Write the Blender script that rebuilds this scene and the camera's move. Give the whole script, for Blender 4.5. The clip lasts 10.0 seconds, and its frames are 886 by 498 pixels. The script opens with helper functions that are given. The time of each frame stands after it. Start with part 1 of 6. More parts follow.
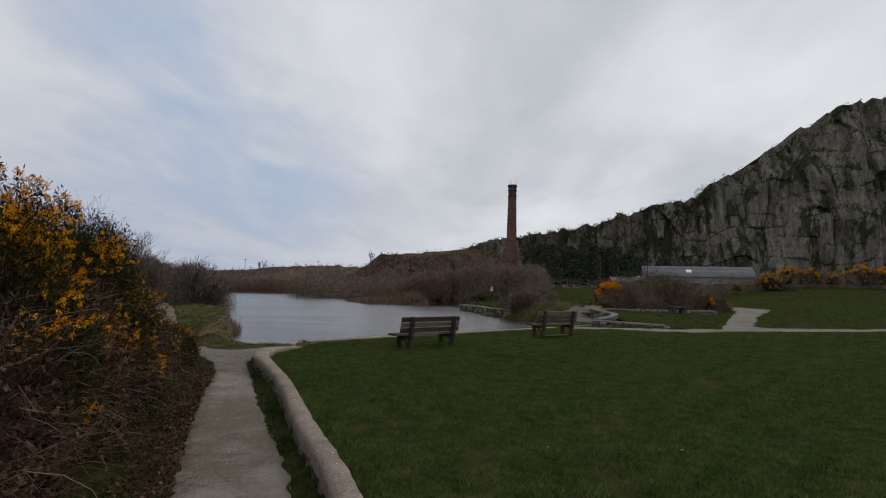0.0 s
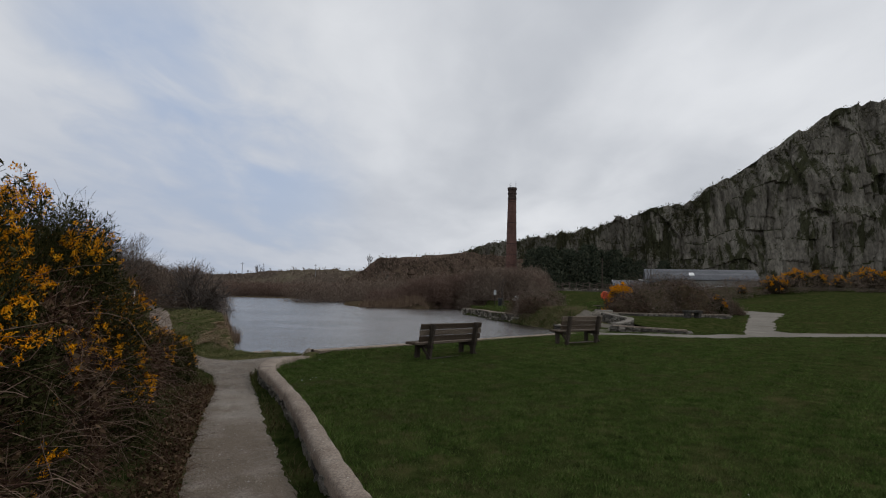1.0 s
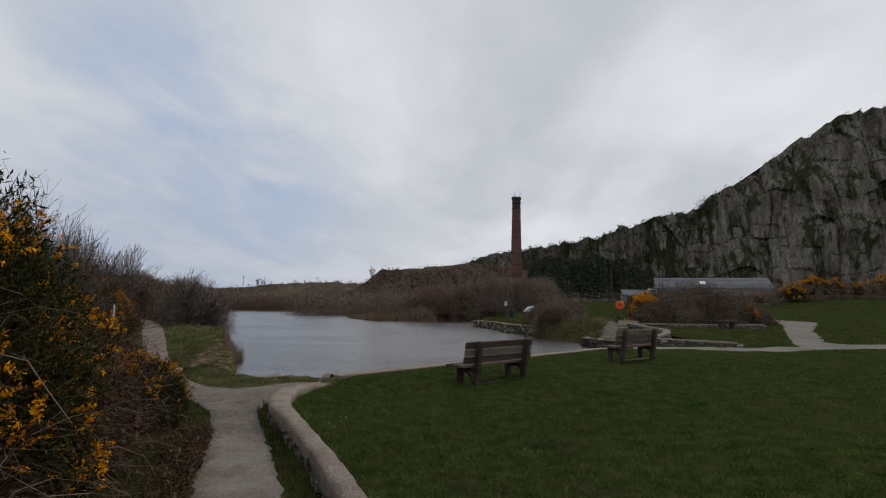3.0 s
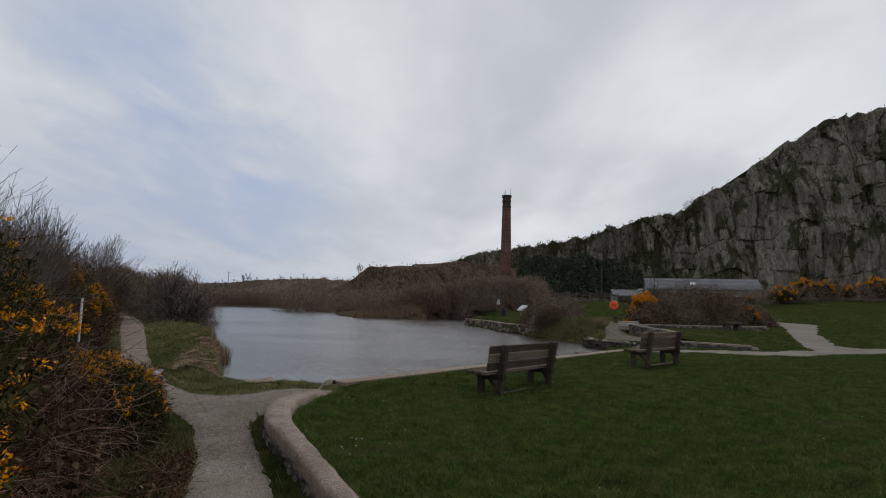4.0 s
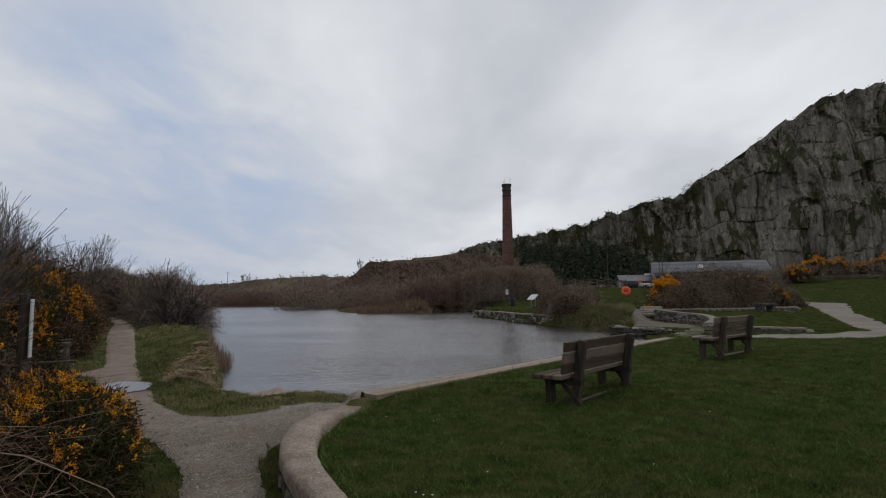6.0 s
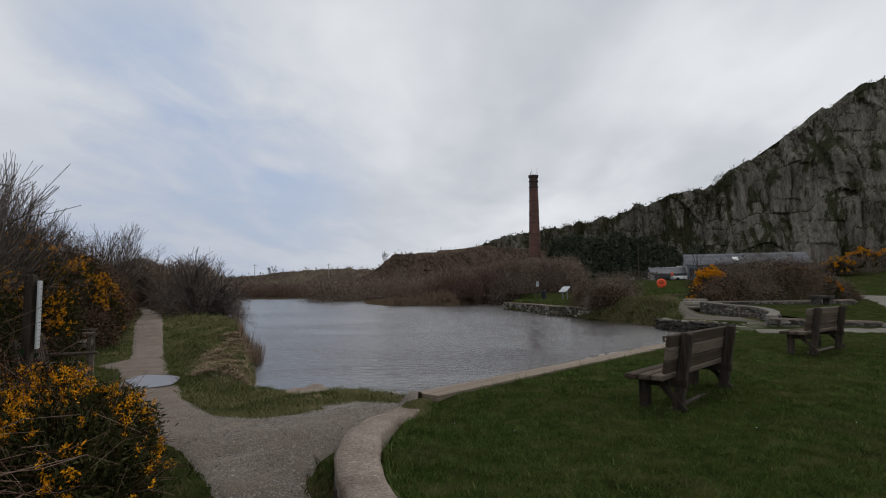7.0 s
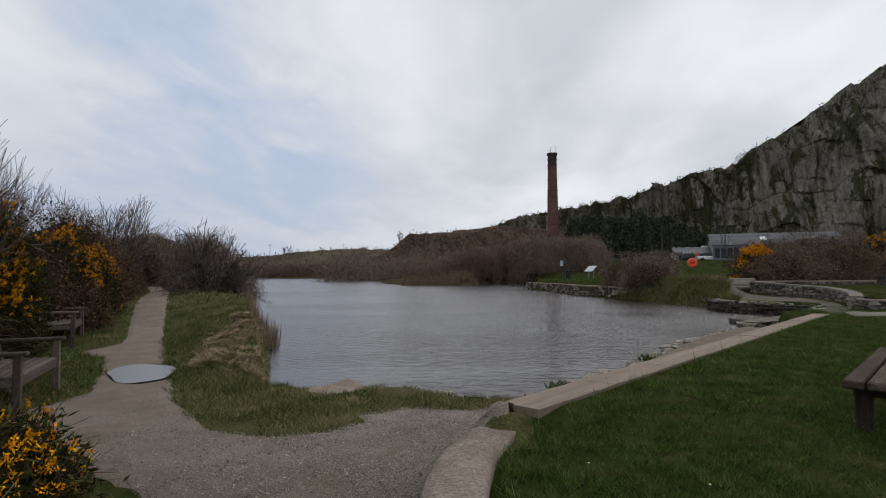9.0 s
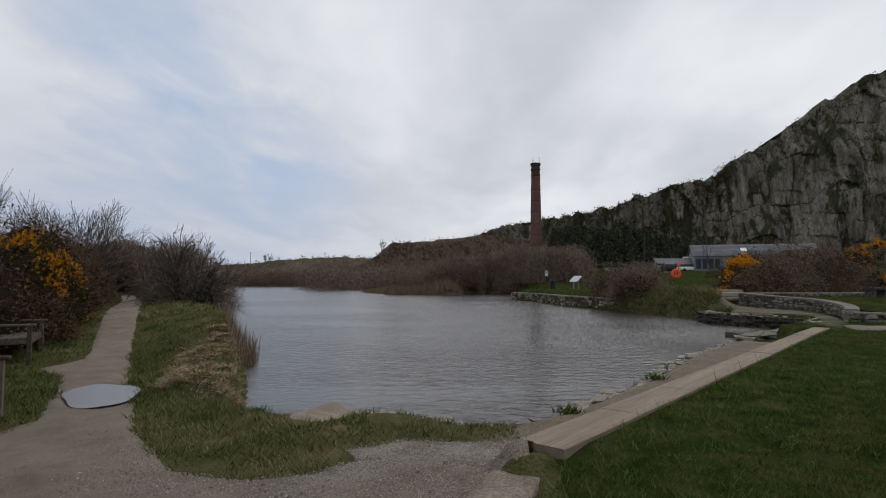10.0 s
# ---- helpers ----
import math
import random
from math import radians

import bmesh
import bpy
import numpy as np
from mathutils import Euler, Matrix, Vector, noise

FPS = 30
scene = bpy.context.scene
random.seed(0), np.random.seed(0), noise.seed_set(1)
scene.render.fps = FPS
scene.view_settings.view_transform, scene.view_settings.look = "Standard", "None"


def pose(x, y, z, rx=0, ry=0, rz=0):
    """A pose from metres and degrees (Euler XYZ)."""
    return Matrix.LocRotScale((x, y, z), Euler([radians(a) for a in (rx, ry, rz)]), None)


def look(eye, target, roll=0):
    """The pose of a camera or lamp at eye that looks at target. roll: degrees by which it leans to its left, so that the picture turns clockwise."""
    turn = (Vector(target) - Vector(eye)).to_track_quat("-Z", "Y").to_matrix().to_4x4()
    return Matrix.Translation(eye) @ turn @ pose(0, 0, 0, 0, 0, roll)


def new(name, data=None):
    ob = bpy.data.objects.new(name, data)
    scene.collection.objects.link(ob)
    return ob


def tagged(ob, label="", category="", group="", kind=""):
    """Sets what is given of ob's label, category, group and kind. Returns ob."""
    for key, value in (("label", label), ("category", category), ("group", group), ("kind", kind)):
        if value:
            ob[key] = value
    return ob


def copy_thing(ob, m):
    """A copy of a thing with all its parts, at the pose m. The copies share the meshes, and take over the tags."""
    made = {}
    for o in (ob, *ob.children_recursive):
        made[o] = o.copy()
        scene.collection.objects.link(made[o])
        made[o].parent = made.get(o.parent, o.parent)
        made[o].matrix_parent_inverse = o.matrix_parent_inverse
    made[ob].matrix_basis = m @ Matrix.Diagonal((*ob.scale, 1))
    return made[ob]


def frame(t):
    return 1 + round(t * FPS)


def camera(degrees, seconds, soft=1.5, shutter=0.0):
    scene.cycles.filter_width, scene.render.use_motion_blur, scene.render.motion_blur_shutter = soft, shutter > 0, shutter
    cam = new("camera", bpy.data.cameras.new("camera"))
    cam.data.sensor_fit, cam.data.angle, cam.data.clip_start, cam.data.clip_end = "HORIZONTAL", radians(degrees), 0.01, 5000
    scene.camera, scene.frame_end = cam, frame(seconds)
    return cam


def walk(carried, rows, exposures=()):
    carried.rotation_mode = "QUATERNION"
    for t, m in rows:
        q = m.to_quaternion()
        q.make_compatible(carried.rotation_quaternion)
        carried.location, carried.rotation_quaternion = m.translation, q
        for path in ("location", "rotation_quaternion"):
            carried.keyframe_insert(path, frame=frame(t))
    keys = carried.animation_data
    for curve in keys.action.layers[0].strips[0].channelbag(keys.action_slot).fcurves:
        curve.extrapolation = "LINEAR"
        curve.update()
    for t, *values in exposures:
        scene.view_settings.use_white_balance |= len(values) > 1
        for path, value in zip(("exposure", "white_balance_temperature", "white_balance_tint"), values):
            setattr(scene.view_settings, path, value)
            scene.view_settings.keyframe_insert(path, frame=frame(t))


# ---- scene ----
cam = camera(76.0, 10.0, 1.1)
PATH = [
    (0, (0.183, -1.275, 1.74), (0.152, 0.718, 1.896), 1.6),
    (0.5, (-0.115, -0.598, 1.739), (-0.142, 1.396, 1.896), 1.8),
    (1, (-0.398, 0.003, 1.738), (-0.42, 1.996, 1.907), 1.5),
    (1.5, (-0.625, 0.65, 1.723), (-0.658, 2.641, 1.905), 0.8),
    (2, (-0.838, 1.168, 1.706), (-0.886, 3.158, 1.894), 1.0),
    (2.5, (-1.067, 1.731, 1.714), (-1.088, 3.722, 1.91), 1.1),
    (3, (-1.273, 2.245, 1.725), (-1.298, 4.234, 1.935), 0.9),
    (4.3, (-1.956, 3.863, 1.715), (-1.917, 5.852, 1.918), 1.3),
    (4.5, (-2.023, 4.045, 1.701), (-1.974, 6.034, 1.906), 0.6),
    (5, (-2.205, 4.519, 1.694), (-2.138, 6.509, 1.884), -0.2),
    (5.5, (-2.359, 5.014, 1.681), (-2.312, 7.004, 1.877), -0.5),
    (5.7, (-2.42, 5.221, 1.681), (-2.376, 7.212, 1.865), -0.6),
    (6.8, (-2.849, 6.477, 1.565), (-2.901, 8.469, 1.739), -0.3),
    (7, (-3.01, 6.691, 1.571), (-3.068, 8.684, 1.726), -0.4),
    (7.5, (-3.232, 7.236, 1.533), (-3.314, 9.229, 1.677), -0.0),
    (8, (-3.42, 7.819, 1.509), (-3.524, 9.813, 1.633), -0.4),
    (8.5, (-3.608, 8.335, 1.45), (-3.725, 10.329, 1.553), -0.2),
    (9, (-3.734, 8.774, 1.445), (-3.841, 10.769, 1.532), -0.2),
    (9.5, (-3.832, 9.119, 1.462), (-3.923, 11.114, 1.557), 0.4),
    (10, (-3.936, 9.409, 1.478), (-3.981, 11.404, 1.597), 0.1),
]
walk(cam, [(t, look(eye, target, roll)) for t, eye, target, roll in PATH],
     [(0.0, 0.05), (4.5, 0.05), (7.0, 0.11), (8.0, 0.15), (9.0, 0.24), (10.0, 0.18)])

# ---- world, sun ----
world = bpy.data.worlds.new("sky")
scene.world = world
world.use_nodes = True
W = world.node_tree
W.nodes.clear()


def wn(kind, op=""):
    n = W.nodes.new(kind)
    if op:
        n.operation = op
    return n


def wl(a, b):
    W.links.new(a, b)


def wmath(op, a, b=None, c=None):
    n = wn("ShaderNodeMath", op)
    for i, v in enumerate((a, b, c)):
        if v is None:
            continue
        if isinstance(v, (int, float)):
            n.inputs[i].default_value = v
        else:
            wl(v, n.inputs[i])
    return n.outputs[0]


def wmix(fac, a, b):
    n = wn("ShaderNodeMix")
    n.data_type = "RGBA"
    for sock, v in ((n.inputs[0], fac), (n.inputs[6], a), (n.inputs[7], b)):
        if isinstance(v, (int, float)):
            sock.default_value = v
        elif isinstance(v, tuple):
            sock.default_value = (*v, 1)
        else:
            wl(v, sock)
    return n.outputs[2]


def wramp(v, lo, hi):
    n = wn("ShaderNodeMapRange")
    n.interpolation_type = "SMOOTHSTEP"
    wl(v, n.inputs[0])
    n.inputs[1].default_value, n.inputs[2].default_value = lo, hi
    return n.outputs[0]


SUN_EL, SUN_AZ = 48.0, 28.0      # behind the cloud, ahead and to the right
tc = wn("ShaderNodeTexCoord")
sep = wn("ShaderNodeSeparateXYZ")
wl(tc.outputs["Generated"], sep.inputs[0])
dx, dy, dz = sep.outputs
up = wmath("ADD", wmath("MAXIMUM", dz, 0.0), 0.16)
comb = wn("ShaderNodeCombineXYZ")
wl(wmath("DIVIDE", dx, up), comb.inputs[0])
wl(wmath("DIVIDE", dy, up), comb.inputs[1])
sky = wn("ShaderNodeTexSky")
sky.sky_type, sky.sun_disc = "NISHITA", False
sky.sun_elevation, sky.sun_rotation = radians(SUN_EL), radians(SUN_AZ)


def cloud(scale, detail, rough, off, squash=1.0, warp=0.4):
    m = wn("ShaderNodeMapping")
    wl(comb.outputs[0], m.inputs[0])
    m.inputs["Location"].default_value = off
    m.inputs["Rotation"].default_value = (0, 0, radians(-24))
    m.inputs["Scale"].default_value = (1.0, squash, 1)
    n = wn("ShaderNodeTexNoise")
    wl(m.outputs[0], n.inputs["Vector"])
    n.inputs["Scale"].default_value, n.inputs["Detail"].default_value = scale, detail
    n.inputs["Roughness"].default_value, n.inputs["Distortion"].default_value = rough, warp
    return n.outputs[0]


big = cloud(0.42, 3, 0.5, (1.3, 0.4, 0), 0.6)
mid = cloud(1.15, 3.5, 0.45, (4.1, 2.2, 0), 0.55)
fine = cloud(4.5, 6, 0.55, (0.2, 7.0, 0), 0.6)
body = wmath("ADD", wmath("ADD", wmath("MULTIPLY", big, 0.40), wmath("MULTIPLY", mid, 0.42)), wmath("MULTIPLY", fine, 0.18))
grey = wmix(wramp(body, 0.36, 0.65), (0.485, 0.510, 0.556), (0.675, 0.695, 0.730))
# thinner, brighter cloud round the hidden sun
sund = Vector((math.sin(radians(SUN_AZ)) * math.cos(radians(SUN_EL - 20)), math.cos(radians(SUN_AZ)) * math.cos(radians(SUN_EL - 20)), math.sin(radians(SUN_EL - 20))))
dot = wn("ShaderNodeVectorMath", "DOT_PRODUCT")
wl(tc.outputs["Generated"], dot.inputs[0])
dot.inputs[1].default_value = Vector((0.24, 0.86, 0.45)).normalized()
glow = wmath("MULTIPLY", wramp(dot.outputs["Value"], 0.82, 1.0), wramp(mid, 0.30, 0.72))
grey = wmix(wmath("MULTIPLY", glow, 0.55), grey, (0.86, 0.875, 0.90))
# blue breaks low to the west
gapd = Vector((-0.44, 0.87, 0.19)).normalized()
dot2 = wn("ShaderNodeVectorMath", "DOT_PRODUCT")
wl(tc.outputs["Generated"], dot2.inputs[0])
dot2.inputs[1].default_value = gapd
gap = wmath("MULTIPLY", wramp(dot2.outputs["Value"], 0.94, 0.995), wramp(wmath("ADD", wmath("MULTIPLY", mid, 0.75), wmath("MULTIPLY", fine, 0.25)), 0.60, 0.40))
low = wmath("MULTIPLY", wramp(dz, 0.42, 0.04), wramp(dx, 0.15, -0.55))
skyc = wn("ShaderNodeVectorMath", "SCALE")
wl(sky.outputs[0], skyc.inputs[0])
skyc.inputs["Scale"].default_value = 0.10
blue = wmix(0.8, skyc.outputs[0], (0.31, 0.42, 0.63))
col = wmix(wmath("MULTIPLY", gap, 0.75), grey, blue)
col = wmix(wmath("MULTIPLY", low, 0.75), col, (0.405, 0.448, 0.540))
bg = wn("ShaderNodeBackground")
wl(col, bg.inputs[0])
bg.inputs[1].default_value = 1.0
out = wn("ShaderNodeOutputWorld")
wl(bg.outputs[0], out.inputs[0])

sun = new("sun", bpy.data.lights.new("sun", "SUN"))
sun.data.energy, sun.data.angle, sun.data.color = 0.6, radians(20), (1.0, 0.97, 0.92)
sun.matrix_world = look((40, 60, 80), (40 - 80 * sund.x, 60 - 80 * sund.y, 80 - 80 * math.sin(radians(SUN_EL))))


# ---- materials ----
def mat(name, cols, scale=3.0, rough=0.85, bump=0.3, bscale=40.0, fine=0.35, metal=0.0, island=0.0, stretch=(1, 1, 1), stain=None, stain_scale=1.0, stain_at=(0.5, 0.62), rand=0.0, spec=0.3, turn=0.0):
    """Colours spread by coarse noise, fine grain on top, an optional second layer of stains, relief by bump."""
    m = bpy.data.materials.new(name)
    m.use_nodes = True
    t = m.node_tree
    p = t.nodes["Principled BSDF"]
    p.inputs["Roughness"].default_value, p.inputs["Metallic"].default_value = rough, metal
    co = t.nodes.new("ShaderNodeTexCoord")
    mp = t.nodes.new("ShaderNodeMapping")
    mp.inputs["Scale"].default_value = stretch
    if turn:
        mp.vector_type = "TEXTURE"
        mp.inputs["Rotation"].default_value = (0, 0, turn)
        mp.inputs["Scale"].default_value = tuple(1 / k for k in stretch)
    t.links.new(co.outputs["Object"], mp.inputs[0])

    def nz(s, d=5.0, r=0.6):
        n = t.nodes.new("ShaderNodeTexNoise")
        t.links.new(mp.outputs[0], n.inputs["Vector"])
        n.inputs["Scale"].default_value, n.inputs["Detail"].default_value, n.inputs["Roughness"].default_value = s, d, r
        return n.outputs[0]

    coarse, grain = nz(scale), nz(bscale, 6.0, 0.65)
    ramp = t.nodes.new("ShaderNodeValToRGB")
    el = ramp.color_ramp.elements
    while len(el) < len(cols):
        el.new(0.5)
    for i, c in enumerate(cols):
        el[i].position = 0.3 + 0.4 * i / max(1, len(cols) - 1)
        el[i].color = (*c, 1)
    fac = coarse
    if island or rand:
        src = t.nodes.new("ShaderNodeNewGeometry").outputs["Random Per Island"] if island else t.nodes.new("ShaderNodeObjectInfo").outputs["Random"]
        k = island or rand
        mr = t.nodes.new("ShaderNodeMapRange")
        t.links.new(src, mr.inputs[0])
        mr.inputs[3].default_value, mr.inputs[4].default_value = -0.28 * k, 0.28 * k
        ad = t.nodes.new("ShaderNodeMath")
        t.links.new(coarse, ad.inputs[0])
        t.links.new(mr.outputs[0], ad.inputs[1])
        fac = ad.outputs[0]
    t.links.new(fac, ramp.inputs[0])
    color = ramp.outputs[0]
    if stain:
        s = nz(stain_scale, 6.0, 0.7)
        mr = t.nodes.new("ShaderNodeMapRange")
        mr.interpolation_type = "SMOOTHSTEP"
        t.links.new(s, mr.inputs[0])
        mr.inputs[1].default_value, mr.inputs[2].default_value = stain_at
        mx = t.nodes.new("ShaderNodeMix")
        mx.data_type = "RGBA"
        t.links.new(mr.outputs[0], mx.inputs[0])
        t.links.new(color, mx.inputs[6])
        mx.inputs[7].default_value = (*stain, 1)
        color = mx.outputs[2]
    mv = t.nodes.new("ShaderNodeMapRange")
    t.links.new(grain, mv.inputs[0])
    mv.inputs[1].default_value, mv.inputs[2].default_value = 0.3, 0.7
    mv.inputs[3].default_value, mv.inputs[4].default_value = 1 - fine, 1 + fine
    sc = t.nodes.new("ShaderNodeVectorMath")
    sc.operation = "SCALE"
    t.links.new(color, sc.inputs[0])
    t.links.new(mv.outputs[0], sc.inputs["Scale"])
    t.links.new(sc.outputs[0], p.inputs["Base Color"])
    p.inputs["Specular IOR Level"].default_value = spec
    if bump:
        b = t.nodes.new("ShaderNodeBump")
        b.inputs["Strength"].default_value, b.inputs["Distance"].default_value = bump, 0.02
        t.links.new(grain, b.inputs["Height"])
        t.links.new(b.outputs[0], p.inputs["Normal"])
    return m


m_grass = mat("turf", [(0.012, 0.018, 0.005), (0.032, 0.042, 0.012), (0.068, 0.064, 0.026)], 3.0, 0.95, 0.7, 60, 0.5, stain=(0.064, 0.055, 0.024), stain_scale=0.35, stain_at=(0.52, 0.75), spec=0.0)
m_blade = mat("grass_blade", [(0.036, 0.066, 0.015), (0.082, 0.128, 0.031), (0.136, 0.164, 0.054)], 3.2, 0.8, 0.0, 18, 0.35, island=0.6, stain=(0.112, 0.106, 0.048), stain_scale=1.4, stain_at=(0.47, 0.68), spec=0.0)
m_tuft_dark = mat("dark_grass_tuft", [(0.026, 0.052, 0.011), (0.058, 0.098, 0.022), (0.108, 0.140, 0.041)], 4.0, 0.8, 0.0, 18, 0.3, island=0.8, spec=0.0)
m_verge = mat("verge_grass_blade", [(0.030, 0.038, 0.012), (0.062, 0.066, 0.024), (0.130, 0.100, 0.055)], 3.0, 0.85, 0.0, 18, 0.3, island=1.0, spec=0.0)
m_tuft = mat("grass_tuft", [(0.040, 0.078, 0.015), (0.090, 0.146, 0.033), (0.146, 0.178, 0.058)], 4.0, 0.8, 0.0, 18, 0.3, island=0.8, spec=0.0)
m_bank = mat("bank_grass_blade", [(0.066, 0.084, 0.028), (0.132, 0.146, 0.054), (0.235, 0.208, 0.104)], 1.3, 0.85, 0.0, 10, 0.2, island=1.0, spec=0.0)
m_straw = mat("dead_grass", [(0.25, 0.175, 0.11), (0.36, 0.265, 0.175), (0.47, 0.365, 0.25)], 2.0, 0.85, 0.0, 12, 0.25, island=1.2, spec=0.0)
m_reed = mat("reed", [(0.14, 0.095, 0.066), (0.22, 0.155, 0.108), (0.31, 0.228, 0.158)], 2.0, 0.85, 0.0, 12, 0.2, island=1.2, spec=0.0)
m_gravel = mat("gravel", [(0.215, 0.180, 0.147), (0.285, 0.243, 0.202), (0.355, 0.312, 0.266)], 0.8, 0.95, 1.0, 95, 0.75, stain=(0.195, 0.155, 0.118), stain_scale=0.6, stain_at=(0.44, 0.60), spec=0.12)
m_earth = mat("trodden_earth", [(0.205, 0.162, 0.127), (0.252, 0.203, 0.161), (0.298, 0.244, 0.198)], 0.7, 0.95, 0.5, 60, 0.25, stain=(0.180, 0.138, 0.104), stain_scale=0.5, stain_at=(0.5, 0.7), spec=0.12)
m_pathgrey = mat("rolled_grit", [(0.150, 0.133, 0.110), (0.190, 0.170, 0.143), (0.230, 0.208, 0.178)], 0.7, 0.95, 0.5, 40, 0.3, spec=0.1)
m_quaypath = mat("quay_grit", [(0.088, 0.076, 0.060), (0.122, 0.106, 0.085), (0.160, 0.141, 0.116)], 0.7, 0.95, 0.5, 40, 0.3, stain=(0.060, 0.066, 0.028), stain_scale=0.5, stain_at=(0.50, 0.62), spec=0.1)
m_beach = mat("pale_grit", [(0.20, 0.155, 0.120), (0.27, 0.217, 0.172), (0.35, 0.292, 0.238)], 5.0, 0.95, 0.6, 60, 0.4, spec=0.1)
m_pebble = mat("pebble", [(0.135, 0.118, 0.100), (0.265, 0.233, 0.200), (0.43, 0.395, 0.350)], 6, 0.85, 0.2, 60, 0.3, island=1.3)


def blend_ground(m, other):
    """The gravel gives way to trodden earth along the lakeside stretch."""
    t = m.node_tree
    p = t.nodes["Principled BSDF"]
    co = next(n for n in t.nodes if n.type == "TEX_COORD")
    sx = t.nodes.new("ShaderNodeSeparateXYZ")
    t.links.new(co.outputs["Object"], sx.inputs[0])
    nz = t.nodes.new("ShaderNodeTexNoise")
    t.links.new(co.outputs["Object"], nz.inputs["Vector"])
    nz.inputs["Scale"].default_value, nz.inputs["Detail"].default_value = 1.1, 4.0
    ad = t.nodes.new("ShaderNodeMath")
    ad.operation = "MULTIPLY_ADD"
    t.links.new(nz.outputs[0], ad.inputs[0])
    ad.inputs[1].default_value = 2.6
    t.links.new(sx.outputs[0], ad.inputs[2])
    mr = t.nodes.new("ShaderNodeMapRange")
    mr.interpolation_type = "SMOOTHSTEP"
    t.links.new(ad.outputs[0], mr.inputs[0])
    mr.inputs[1].default_value, mr.inputs[2].default_value = -3.0, -4.8
    src = p.inputs["Base Color"].links[0].from_socket
    om = other.node_tree.nodes["Color Ramp"].color_ramp.elements
    rp = t.nodes.new("ShaderNodeValToRGB")
    for i in (0, 1):
        rp.color_ramp.elements[i].position = (0.35, 0.65)[i]
        rp.color_ramp.elements[i].color = om[i * 2].color
    n2 = t.nodes.new("ShaderNodeTexNoise")
    t.links.new(co.outputs["Object"], n2.inputs["Vector"])
    n2.inputs["Scale"].default_value, n2.inputs["Detail"].default_value, n2.inputs["Roughness"].default_value = 2.0, 9.0, 0.7
    t.links.new(n2.outputs[0], rp.inputs[0])
    mx = t.nodes.new("ShaderNodeMix")
    mx.data_type = "RGBA"
    t.links.new(mr.outputs[0], mx.inputs[0])
    t.links.new(src, mx.inputs[6])
    t.links.new(rp.outputs[0], mx.inputs[7])
    t.links.new(mx.outputs[2], p.inputs["Base Color"])


blend_ground(m_gravel, m_earth)
m_cope = mat("concrete_cope", [(0.205, 0.160, 0.126), (0.275, 0.220, 0.176), (0.34, 0.282, 0.230)], 3.5, 0.92, 0.9, 45, 0.45, stain=(0.55, 0.51, 0.45), stain_scale=20, stain_at=(0.63, 0.67), spec=0.15)
m_stone = mat("wall_stone", [(0.085, 0.078, 0.068), (0.16, 0.145, 0.122), (0.26, 0.235, 0.20)], 5, 0.9, 0.8, 35, 0.5, rand=1.2, stain=(0.06, 0.07, 0.03), stain_scale=3, stain_at=(0.55, 0.7))
m_stone_i = mat("wall_stone_rubble", [(0.075, 0.067, 0.052), (0.165, 0.147, 0.118), (0.31, 0.28, 0.23)], 2.0, 0.9, 0.8, 12, 0.6, island=1.6, stain=(0.07, 0.072, 0.034), stain_scale=0.9, stain_at=(0.5, 0.66), spec=0.1)
m_mortar = mat("mortar", [(0.07, 0.062, 0.052), (0.11, 0.098, 0.082)], 8, 0.95, 0.6, 50, 0.4)
m_wet = mat("wet_stone", [(0.022, 0.021, 0.018), (0.048, 0.044, 0.038), (0.10, 0.090, 0.076)], 4, 0.75, 0.9, 22, 0.5, island=1.2, spec=0.12)
m_pale = mat("pale_shore_stone", [(0.20, 0.175, 0.14), (0.29, 0.255, 0.21), (0.36, 0.325, 0.275)], 3, 0.9, 0.7, 28, 0.4, rand=1.0)
m_board = mat("weathered_board", [(0.215, 0.166, 0.126), (0.265, 0.211, 0.162), (0.315, 0.258, 0.203)], 1.2, 0.88, 0.4, 9, 0.20, stretch=(0.4, 7, 7), turn=radians(51), stain=(0.22, 0.178, 0.134), stain_scale=0.8, stain_at=(0.5, 0.72), spec=0.12)
m_plank = mat("bench_timber", [(0.066, 0.047, 0.033), (0.110, 0.082, 0.060), (0.180, 0.140, 0.108)], 2.5, 0.85, 0.5, 38, 0.45, stretch=(1.0, 9, 9), rand=0.9, spec=0.12)
m_post = mat("bench_post", [(0.034, 0.027, 0.021), (0.058, 0.046, 0.036), (0.085, 0.068, 0.054)], 3.0, 0.85, 0.5, 38, 0.4, stretch=(9, 9, 1.0), rand=0.7, spec=0.12)
m_teak = mat("silvered_teak", [(0.070, 0.053, 0.041), (0.112, 0.088, 0.069), (0.160, 0.130, 0.106)], 2.5, 0.82, 0.5, 40, 0.4, stretch=(1, 8, 8), rand=0.9)
m_bark = mat("bark", [(0.050, 0.040, 0.034), (0.085, 0.068, 0.058), (0.125, 0.105, 0.088)], 4, 0.9, 0.5, 30, 0.4)
m_twig = mat("willow_twig", [(0.120, 0.089, 0.068), (0.185, 0.138, 0.106), (0.260, 0.205, 0.163)], 0.3, 0.85, 0.0, 20, 0.2, island=1.0, spec=0.0)
m_twig_red = mat("reddish_twig", [(0.120, 0.078, 0.060), (0.178, 0.120, 0.094), (0.235, 0.176, 0.140)], 0.10, 0.9, 0.0, 20, 0.2, island=1.0, spec=0.0)
